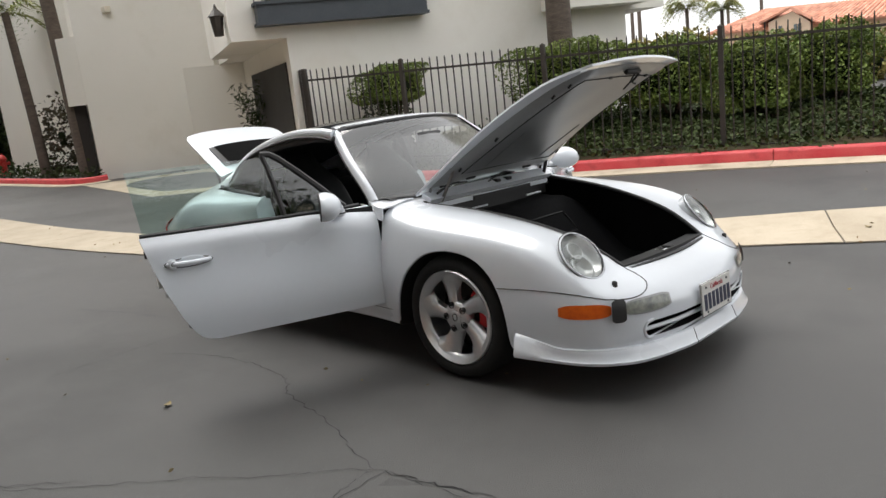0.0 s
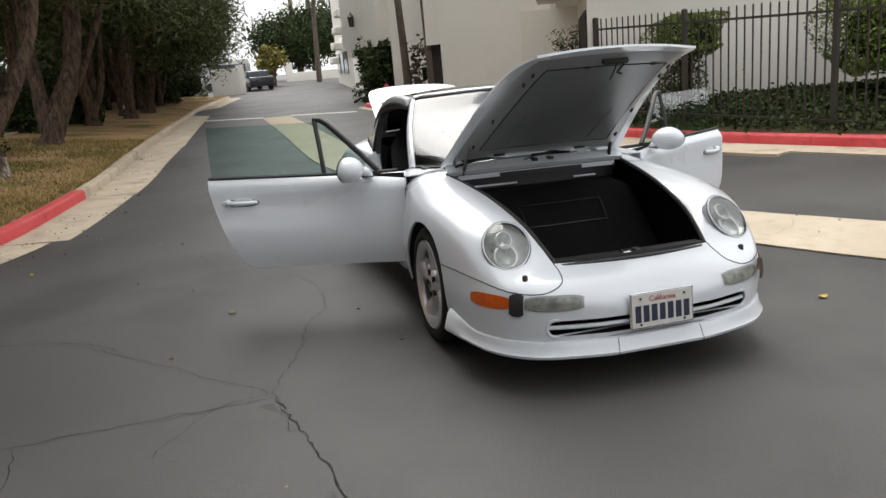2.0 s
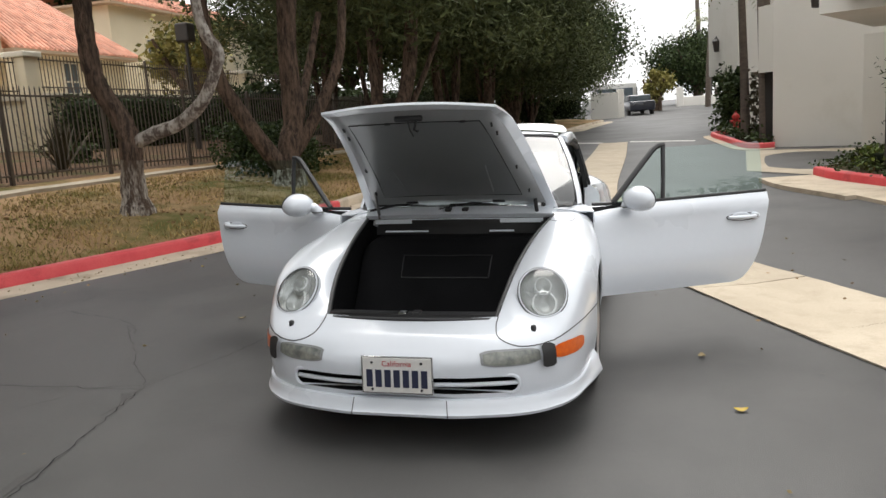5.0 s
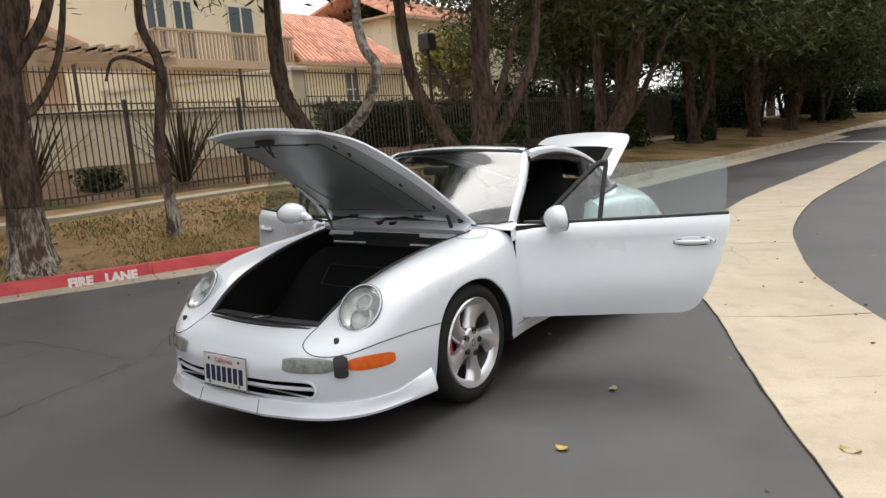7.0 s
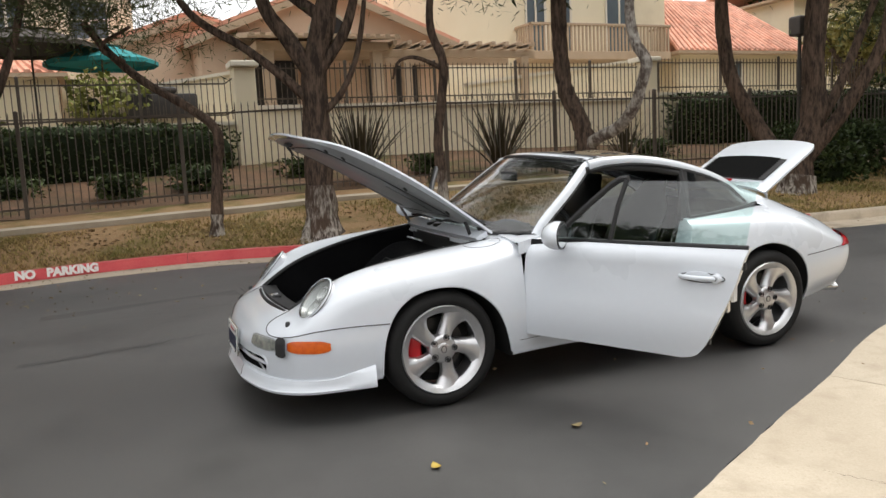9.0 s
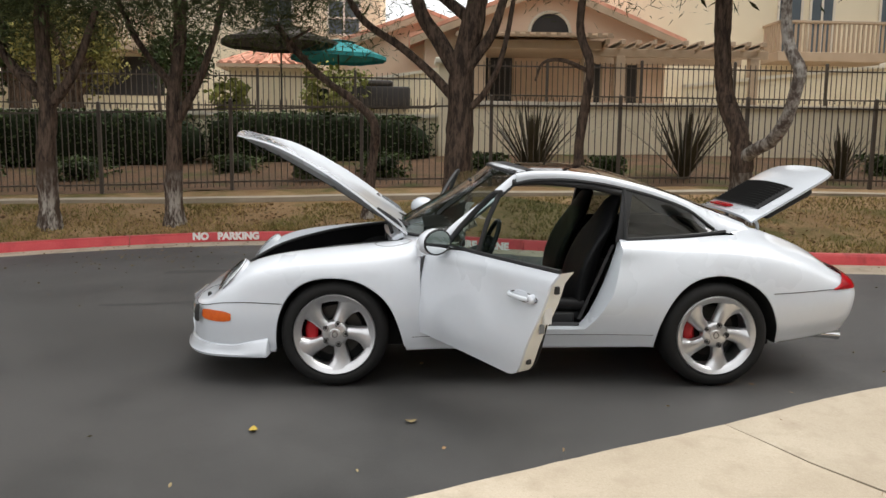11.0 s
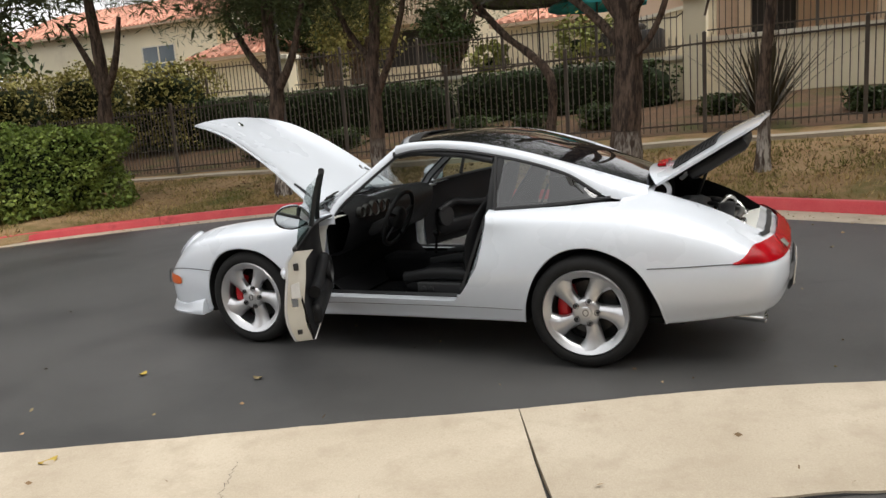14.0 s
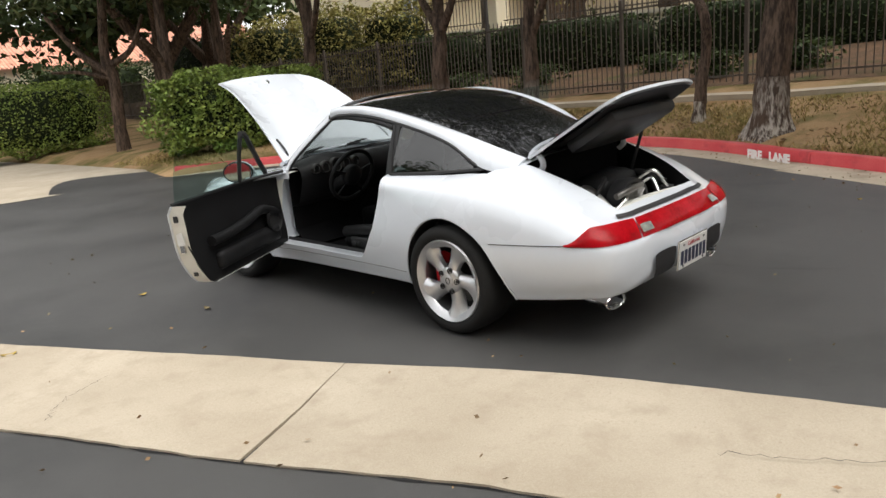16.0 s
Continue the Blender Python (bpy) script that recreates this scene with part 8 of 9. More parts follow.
def make_lip():
    """The deep white front spoiler lip, flaring up at its ends."""
    rows = []
    for k in range(61):
        a = -1.36 + 2.72 * k / 60
        e = max(0, (abs(a) - 0.75) / 0.61)
        flick = max(0, (abs(a) - 1.12) / 0.24)
        z_top = 0.236 + 0.012 * e + 0.050 * flick ** 0.8
        z_bot = 0.166 + 0.018 * e + 0.008 * flick
        p = front_curve(a, 0.262)
        d = Vector((math.sin(a), -math.cos(a), 0))
        out = 0.022 * max(0, 1 - e) ** 1.5 + 0.004 + 0.034 * flick
        rows.append([p + d * o + Vector((0, 0, z - p.z)) for o, z in ((-0.01, z_top + 0.004), (0.010, z_top), (out * 0.6 + 0.006, z_top - 0.022), (out + 0.004, (z_top + z_bot) / 2 - 0.014), (out + 0.012, z_bot + 0.014), (out + 0.006, z_bot), (-0.05, z_bot + 0.01), (-0.05, z_top))])
    for a, b in ((0, 25), (24, 37), (36, 61)):
        seg = [[q.copy() for q in r] for r in rows[a:b]]
        bm = bmesh.new()
        sheet(bm, seg)
        for r in (seg[0], seg[-1]):
            bm.faces.new([bm.verts.new(q) for q in r])
        bmesh.ops.recalc_face_normals(bm, faces=bm.faces)
        part("spoiler_lip", bm, M_PAINT, car, "white front spoiler lip", smooth=50)
    for k in (24, 36):
        bm = bmesh.new()
        tube(bm, rows[k][1:6], 0.0022, 5)
        part("lip_seam", bm, M_BLACK, car)
    # raised surround of the air opening and the slats in it

    def nose(x, z, back):
        hit = SKIN.ray_cast(Vector((x, -3, z)), Vector((0, 1, 0)))[0]
        return hit + Vector((0, back, 0))
    bm = bmesh.new()
    tube(bm, [nose(x * 1.006, 0.300 + (z - 0.300) * 1.12, 0.002) for x, z in SLOT + SLOT[:1]], 0.0085, 8)
    part("slot_surround", bm, M_PAINT, car, "raised white lip of the air opening", smooth=70)
    bm = bmesh.new()
    tube(bm, [nose(x, 0.301, 0.016) for x in np.linspace(-0.502, 0.502, 25)], 0.0105, 8)
    part("grille_bar", bm, M_PAINT, car, "white slat across the air opening", smooth=60)


make_lip()


def plate(name, at, turn, parent_label):
    bm = bmesh.new()
    box(bm, (-0.16, -0.004, -0.082), (0.16, 0.004, 0.082), 0.003)
    p = part(name, bm, M_CHROME, car, parent_label)
    p.location, p.rotation_euler = at, [radians(a) for a in turn]
    bm = bmesh.new()
    box(bm, (-0.152, -0.007, -0.075), (0.152, -0.004, 0.075), 0.001)
    part("plate_face", bm, M_PLATE, p, "white plate face")
    for k in range(7):
        x = -0.122 + k * 0.0407
        bm = bmesh.new()
        box(bm, (x - 0.014, -0.009, -0.052), (x + 0.014, -0.007, 0.024), 0.0)
        part("plate_bar", bm, M_PLATEBLUE, p)
    cu = bpy.data.curves.new("lettering", "FONT")
    cu.body, cu.size, cu.align_x, cu.extrude = "California", 0.034, "CENTER", 0.0005
    cu.materials.append(M_PLATERED)
    t = new("state_name", cu)
    t.parent, t.location, t.rotation_euler = p, (0, -0.0085, 0.040), (radians(90), 0, 0)
    for x in (-0.11, 0.11):
        for z in (0.055, -0.062):
            bm = bmesh.new()
            lathe(bm, [(-0.0105, 0.0), (-0.0105, 0.006), (-0.007, 0.006)], 10, "Y")
            bmesh.ops.translate(bm, verts=bm.verts, vec=(x, 0, z))
            part("screw", bm, M_BLACK, p)


plate("number_plate", (0.0, -2.112, 0.350), (-4, 0, 0), "white front number plate with a red state name")
plate("number_plate", (-0.01, 2.180, 0.412), (4, 0, 180), "white rear number plate")
for s in (-1, 1):
    bm = bmesh.new()
    lathe(bm, [(-0.10, 0.036), (0.02, 0.036), (0.026, 0.039), (0.03, 0.036), (0.026, 0.031), (-0.08, 0.030), (-0.09, 0.0)], 28, "Y")
    bmesh.ops.scale(bm, vec=(2.05, 1.25, 1.05), verts=bm.verts)
    tip = part("exhaust_tip", bm, M_CHROME, car, "oval chrome exhaust tip", smooth=50)
    tip.location = (s * 0.525, 2.005, 0.262)
    tip.rotation_euler = (radians(-4), 0, radians(-s * 6))
bm = bmesh.new()
tube(bm, [(-0.47, -0.79, 0.82), (-0.455, -0.93, 1.055)], 0.009, 8)
part("gas_strut", bm, M_STEEL, car, "pale gas strut under the front lid")


# ---- doors ----
def make_door(s, angle):
    hinge = Vector((s * 0.785, -0.625, 0))

    def L(p):
        return Vector(p) - hinge
    zs = [0.335, 0.345, 0.36, 0.39, 0.43, 0.48, 0.54, 0.60, 0.66, 0.72, 0.77, 0.81, 0.84, 0.858]
    rows = []
    for z in zs:
        y1, y0 = door_back(z), -0.632
        row = []
        for k in range(22):
            y = y0 + (y1 - y0) * k / 21
            zz = z + 0.014 * (y + 0.3) * max(0, (z - 0.72) / 0.14)
            row.append(L((side_x(y, min(zz, 0.862), s), y, zz)))
        rows.append(row)
    bm = bmesh.new()
    sheet(bm, rows, 0.012 if s > 0 else -0.012)
    door = part("door", bm, M_PAINT, car, "white door standing wide open", smooth=40)
    door.location, door.rotation_euler = hinge, (0, 0, radians(-s * angle))
    # body of the door behind the skin
    inner = [[p + Vector((-s * 0.012, 0, 0)) for p in r] for r in rows]
    bm = bmesh.new()
    edge = []
    for i, r in enumerate(inner):
        p = r[-1]
        edge.append([p + Vector((-s * d, -0.004 - d * 0.12, 0)) for d in (0, 0.03, 0.06, 0.085)])
    sheet(bm, edge)
    bot = [[p + Vector((-s * d, 0, 0.004)) for d in (0, 0.03, 0.06, 0.085)] for p in inner[0]]
    sheet(bm, bot)
    front = [[r[0] + Vector((-s * d, 0.004, 0)) for d in (0, 0.03, 0.06, 0.085)] for r in inner]
    sheet(bm, front)
    part("door_edge", bm, M_CREAM, door, "cream inner edge with latch", smooth=40)
    bm = bmesh.new()
    pan = []
    for i, r in enumerate(inner):
        pan.append([Vector((s * (0.705 - 0.012 * math.sin(i * 0.5)) - hinge.x, p.y * (0.985) + 0.004, p.z)) for p in r])
    sheet(bm, pan, -0.01 if s > 0 else 0.01)
    part("inner_panel", bm, M_LEATHER, door, "black leather inner panel", smooth=40)
    bm = bmesh.new()
    pts = [L((s * 0.672, y, z)) for y, z in ((-0.48, 0.60), (-0.30, 0.655), (-0.12, 0.625), (0.12, 0.60), (0.30, 0.60))]
    tube(bm, spline(pts, 6), 0.032, 10)
    part("armrest", bm, M_LEATHER, door, smooth=60)
    bm = bmesh.new()
    box(bm, L((s * 0.70, -0.50, 0.40)) - Vector((0.05, 0, 0)), L((s * 0.70, 0.25, 0.52)) + Vector((0.05, 0, 0)), 0.035)
    part("door_pocket", bm, M_LEATHER, door, smooth=50)
    bm = bmesh.new()
    c = L((s * 0.685, -0.42, 0.50))
    lathe(bm, [(-0.012, 0.085), (0.012, 0.083), (0.014, 0.07), (0.014, 0.0)], 24, "X")
    bmesh.ops.translate(bm, verts=bm.verts, vec=c - Vector((s * 0.03, 0, -0.06)))
    part("loudspeaker", bm, M_BLACK, door, smooth=40)
    # latch and sticker on the edge
    for z, w, h, m_, nm in ((0.60, 0.016, 0.026, M_CHROME, "latch"), (0.79, 0.012, 0.018, M_BLACK, "edge_plug"), (0.42, 0.012, 0.012, M_BLACK, "edge_plug"), (0.665, 0.022, 0.04, M_PLATE, "edge_label")):
        y = door_back(z)
        p = L((side_x(y, z, s) - s * 0.052, y + 0.0005, z))
        bm = bmesh.new()
        box(bm, p - Vector((w, 0.012, h)), p + Vector((w, 0.004, h)), 0.003)
        part(nm, bm, m_, door)
    # belt trim, quarter light frame and glass
    bm = bmesh.new()
    belt = [L((side_x(y, 0.855, s) - s * 0.02, y, 0.866 + 0.014 * (y + 0.3))) for y in np.linspace(-0.58, 0.55, 14)]
    tube(bm, belt, 0.011, 6)
    part("belt_trim", bm, M_BLACK, door, smooth=50)

    def wall(y, z):
        u = (z - 0.868) / 0.33
        return L((s * (0.705 - 0.10 * u + 0.012 * math.sin(math.pi * min(1, max(0, u)))), y, z))
    bm = bmesh.new()
    tube(bm, [wall(y, z) for y, z in ((-0.475, 0.875), (-0.375, 0.975), (-0.265, 1.08), (-0.175, 1.160), (-0.135, 1.185), (-0.09, 1.188))], 0.017, 7)
    part("quarter_frame", bm, M_BLACK, door, smooth=50)
    bm = bmesh.new()
    tube(bm, [wall(y, z) for y, z in ((-0.10, 1.178), (-0.125, 1.05), (-0.15, 0.875))], 0.014, 7)
    part("quarter_post", bm, M_BLACK, door, smooth=50)
    bm = bmesh.new()
    rows = []
    for z in np.linspace(0.872, 1.172, 8):
        y0, y1 = -0.465 + (z - 0.872) * 1.06, -0.15 + (z - 0.872) * 0.16
        rows.append([wall(y0 + (y1 - y0) * u, z) for u in np.linspace(0, 1, 5)])
    sheet(bm, rows)
    part("quarter_glass", bm, M_DOORGLASS, door, "small fixed pane").visible_shadow = False
    bm = bmesh.new()
    rows = []
    for z in np.linspace(0.86, 1.175, 9):
        y0, y1 = -0.14 + (z - 0.872) * 0.16, 0.535 + (z - 0.872) * 0.10
        rows.append([wall(y0 + (y1 - y0) * u, z) for u in np.linspace(0, 1, 8)])
    sheet(bm, rows)
    part("door_glass", bm, M_DOORGLASS, door, "green-tinted frameless side window", smooth=60).visible_shadow = False
    # handle
    hy, hz = 0.43, 0.735
    bm = bmesh.new()
    pts = []
    for y, o in ((0.255, 0.010), (0.28, 0.030), (0.34, 0.040), (0.40, 0.034), (0.43, 0.024), (0.455, 0.010)):
        pts.append(L((side_x(y, hz, s) + s * o, y, hz)))
    tube(bm, spline(pts, 5), 0.012, 8)
    h = part("handle", bm, M_PAINT, door, "white bow handle", smooth=60)
    bm = bmesh.new()
    lathe(bm, [(0.0, 0.024), (0.026, 0.022), (0.032, 0.016), (0.032, 0.0)], 18, "X")
    if s < 0:
        bmesh.ops.scale(bm, vec=(-1, 1, 1), verts=bm.verts)
    bmesh.ops.translate(bm, verts=bm.verts, vec=L((side_x(hy, hz, s), hy, hz)))
    part("lock_barrel", bm, M_PAINT, door, smooth=40)
    bm = bmesh.new()
    lathe(bm, [(0.033, 0.009), (0.034, 0.008), (0.034, 0.0)], 14, "X")
    if s < 0:
        bmesh.ops.scale(bm, vec=(-1, 1, 1), verts=bm.verts)
    bmesh.ops.translate(bm, verts=bm.verts, vec=L((side_x(hy, hz, s), hy, hz)))
    part("keyhole", bm, M_BLACK, door)
    bm = bmesh.new()
    c = L((side_x(0.34, hz - 0.008, s) + s * 0.001, 0.34, hz - 0.008))
    bmesh.ops.create_uvsphere(bm, u_segments=18, v_segments=8, radius=1)
    bmesh.ops.scale(bm, vec=(0.004, 0.075, 0.036), verts=bm.verts)
    bmesh.ops.translate(bm, verts=bm.verts, vec=c)
    part("handle_dish", bm, M_PAINT, door, smooth=80)
    bm = bmesh.new()
    ring_pts = []
    for a in np.linspace(0, 2 * math.pi, 33):
        y, z = 0.355 + 0.112 * math.cos(a), hz - 0.002 + 0.021 * math.sin(a)
        ring_pts.append(L((side_x(y, z, s) + s * 0.002, y, z)))
    tube(bm, ring_pts, 0.0028, 5, cap=False)
    part("handle_gasket", bm, M_BLACK, door)
    bm = bmesh.new()
    tube(bm, [L((s * 0.768 + 0.036 * math.cos(a), -0.419 + 0.036 * math.sin(a), 0.853)) for a in np.linspace(0, 2 * math.pi, 25)], 0.004, 5, cap=False)
    part("mirror_gasket", bm, M_BLACK, door)
    # mirror
    bm = bmesh.new()
    bmesh.ops.create_uvsphere(bm, u_segments=24, v_segments=16, radius=1)
    for v in bm.verts:
        x, y, z = v.co
        v.co = Vector((x * 0.106 * (1 - 0.10 * z), min(y, 0.30) * 0.085, z * 0.074))
    mc = Vector((s * 0.845, -0.325 if s < 0 else -0.38, 0.905))
    bmesh.ops.rotate(bm, cent=(0, 0, 0), matrix=Matrix.Rotation(radians(s * 16), 3, "Z"), verts=bm.verts)
    bmesh.ops.translate(bm, verts=bm.verts, vec=L(mc))
    part("mirror_housing", bm, M_PAINT, door, "white teardrop door mirror", smooth=50)
    bm = bmesh.new()
    tube(bm, spline([L((s * 0.765, -0.42, 0.845)), L((s * 0.772, -0.418, 0.865)), L((s * 0.79, -0.405, 0.885)), L((s * 0.82, mc.y - 0.02, 0.900))], 5), [0.034] * 6 + [0.03] * 5 + [0.028] * 5, 10)
    part("mirror_foot", bm, M_PAINT, door, smooth=60)
    bm = bmesh.new()
    lathe(bm, [(0.0, 0.0), (0.0, 1.0), (-0.3, 1.02)], 28, "Y")
    bmesh.ops.scale(bm, vec=(0.094, 0.02, 0.063), verts=bm.verts)
    bmesh.ops.translate(bm, verts=bm.verts, vec=(0, 0.029, 0))
    bmesh.ops.rotate(bm, cent=(0, 0, 0), matrix=Matrix.Rotation(radians(s * 16), 3, "Z"), verts=bm.verts)
    bmesh.ops.translate(bm, verts=bm.verts, vec=L(mc))
    part("mirror_glass", bm, M_MIRROR, door, smooth=30)
    bm = bmesh.new()
    tube(bm, [L(mc) + Matrix.Rotation(radians(s * 16), 3, "Z") @ Vector((0.100 * math.cos(a), 0.025, 0.069 * math.sin(a))) for a in np.linspace(0, 2 * math.pi, 29)], 0.005, 5, cap=False)
    part("mirror_rim", bm, M_BLACK, door)
    return door


make_door(1, 62.8)
make_door(-1, 70.5)


# ---- rear lid and engine ----
def make_lid():
    base = Vector((0, 1.465, 0.975))
    rows = []
    n = 24
    for i in range(n + 1):
        v = i / n
        row = []
        for u in np.linspace(-1, 1, 21):
            c = 1 - u * u
            hw = 0.455 - 0.025 * v - 0.035 * max(0, (v - 0.85) / 0.15) ** 2
            y = 0.610 * v + 0.055 * c * max(0, v - 0.25) ** 1.5 / 0.65 - 0.045 * c * (1 - v) ** 4
            z = 0.022 * c + 0.062 * c ** 0.7 * max(0, 1 - v / 0.18) ** 1.3 - 0.012 * abs(u) ** 6 - 0.03 * c * max(0, (v - 0.6) / 0.4) ** 2
            row.append(Vector((u * hw, y, z)))
        rows.append(row)
    bm = bmesh.new()
    sheet(bm, rows, 0.015)
    lid = part("engine_lid", bm, M_PAINT, car, "raised white engine lid with grille", smooth=40)
    lid.location, lid.rotation_euler = base, (radians(30.5), 0, 0)

    def at(v, u, d=0.0):
        i, j = v * n, (u + 1) * 10
        a, b = rows[int(i)], rows[min(n, int(i) + 1)]
        p = a[int(j)].lerp(a[min(20, int(j) + 1)], j % 1).lerp(b[int(j)].lerp(b[min(20, int(j) + 1)], j % 1), i % 1)
        return p + Vector((0, 0, d))
    bm = bmesh.new()
    sheet(bm, [[at(v, u, 0.004) for u in np.linspace(-0.80, 0.80, 13)] for v in np.linspace(0.19, 0.60, 9)], -0.004)
    part("grille_panel", bm, M_BLACK, lid, "black louvred grille", smooth=60)
    for v in np.linspace(0.21, 0.58, 11):
        bm = bmesh.new()
        sheet(bm, [[at(v + o, u, 0.006 + h) for u in np.linspace(-0.70, 0.70, 9)] for o, h in ((-0.008, 0.0), (0.008, 0.012))], -0.003)
        part("louvre", bm, M_RUBBER, lid)
    bm = bmesh.new()
    sheet(bm, [[at(v, u, 0.008) for u in np.linspace(-0.30, 0.30, 9)] for v in (0.06, 0.09, 0.12)], -0.012)
    part("brake_lamp", bm, M_REDLAMP, lid, "red high brake lamp", smooth=50)
    bm = bmesh.new()
    prof = []
    for v in np.linspace(0.04, 0.965, 13):
        prof.append([at(v, u, -0.026 - 0.035 * (1 - abs(u) ** 4) * math.sin(math.pi * (v - 0.04) / 0.9)) for u in np.linspace(-0.93, 0.93, 13)])
    sheet(bm, prof)
    part("lid_lining", bm, M_LEATHER, lid, "black underside of the lid", smooth=60)
    bm = bmesh.new()
    box(bm, at(0.25, -0.72, -0.12), at(0.80, 0.72, -0.03), 0.035)
    part("air_duct", bm, M_BLACK, lid, smooth=40)
    for s in (-1, 1):
        bm = bmesh.new()
        pts = [(s * 0.405, 1.50, 0.88), (s * 0.405, 1.535, 0.91), (s * 0.405, 1.53, 0.95), (s * 0.405, 1.50, 0.985), (s * 0.405, 1.53, 1.0)]
        tube(bm, spline(pts, 6), 0.017, 8, squash=0.6)
        part("gooseneck_hinge", bm, M_PAINT, car, smooth=60)
    bm = bmesh.new()
    tube(bm, [(-0.37, 1.60, 0.74), (-0.36, 1.72, 1.08)], 0.010, 8)
    part("gas_strut", bm, M_BLACK, car)


make_lid()


def make_engine():
    bm = bmesh.new()
    box(bm, (-0.34, 1.50, 0.45), (0.34, 1.95, 0.60), 0.04)
    part("engine_block", bm, M_BLACK, car, smooth=40)
    bm = bmesh.new()
    box(bm, (-0.30, 1.48, 0.60), (0.10, 1.72, 0.80), 0.07)
    part("air_box", bm, M_LEATHER, car, "black air filter box", smooth=50)
    bm = bmesh.new()
    lathe(bm, [(0.0, 0.05), (0.0, 0.145), (0.06, 0.155), (0.10, 0.15), (0.10, 0.13), (0.02, 0.12)], 32, "Y")
    bmesh.ops.translate(bm, verts=bm.verts, vec=(0.02, 1.76, 0.64))
    part("fan_housing", bm, M_BLACK, car, smooth=50)
    for k in range(9):
        a = 2 * math.pi * k / 9
        bm = bmesh.new()
        sheet(bm, [[(0.02 + r * math.cos(a + o), 1.84 + dy, 0.64 + r * math.sin(a + o)) for r in (0.04, 0.12)] for o, dy in ((0, 0.0), (0.35, 0.03))], 0.003)
        part("fan_blade", bm, M_STEEL, car)
    bm = bmesh.new()
    lathe(bm, [(0.0, 0.0), (0.0, 0.05), (0.05, 0.048), (0.06, 0.0)], 20, "Y")
    bmesh.ops.translate(bm, verts=bm.verts, vec=(0.02, 1.84, 0.64))
    part("alternator", bm, M_STEEL, car, smooth=40)
    for pts, r, m_ in (([(0.16, 1.60, 0.72), (0.24, 1.70, 0.76), (0.27, 1.82, 0.70), (0.25, 1.90, 0.60)], 0.024, M_STEEL), ([(-0.05, 1.86, 0.74), (0.10, 1.90, 0.755), (0.24, 1.88, 0.73)], 0.018, M_STEEL),
                       ([(0.22, 1.55, 0.70), (0.32, 1.62, 0.78), (0.36, 1.75, 0.74), (0.36, 1.90, 0.62)], 0.016, M_RUBBER), ([(-0.34, 1.56, 0.70), (-0.30, 1.70, 0.76), (-0.34, 1.85, 0.70)], 0.022, M_RUBBER),
                       ([(-0.2, 1.75, 0.74), (-0.26, 1.82, 0.78), (-0.30, 1.90, 0.66)], 0.014, M_CHROME), ([(0.1, 1.72, 0.80), (0.2, 1.78, 0.80), (0.3, 1.78, 0.72)], 0.012, M_RUBBER),
                       ([(-0.36, 1.52, 0.66), (-0.36, 1.70, 0.70), (-0.22, 1.86, 0.66), (0.0, 1.92, 0.62)], 0.016, M_RUBBER), ([(0.10, 1.50, 0.74), (0.2, 1.52, 0.78), (0.34, 1.56, 0.70)], 0.02, M_RUBBER),
                       ([(-0.12, 1.80, 0.72), (-0.16, 1.86, 0.76), (-0.14, 1.92, 0.68)], 0.012, M_CHROME), ([(0.16, 1.86, 0.70), (0.20, 1.92, 0.72), (0.30, 1.90, 0.66)], 0.010, M_CHROME)):
        bm = bmesh.new()
        tube(bm, spline(pts, 6), r, 8)
        part("engine_hose", bm, m_, car, smooth=60)
    bm = bmesh.new()
    lathe(bm, [(0, 0.05), (0.14, 0.05), (0.15, 0.04), (0.17, 0.04), (0.17, 0)], 20, "Z")
    bmesh.ops.translate(bm, verts=bm.verts, vec=(-0.30, 1.88, 0.52))
    part("oil_filler", bm, M_BLACK, car, smooth=40)
    bm = bmesh.new()
    rows = []
    for y, dz in ((1.855, -0.036), (1.90, -0.022), (1.955, -0.004), (1.99, 0.006)):
        rows.append([(u * (LID_W(y) - 0.02), y, top_z(0.0, 2.0) - 0.004 + dz - 0.03 * u * u) for u in np.linspace(-1, 1, 11)])
    sheet(bm, rows, -0.015)
    part("slam_panel", bm, M_CREAM, car, "pale rear slam panel", smooth=50)


make_engine()


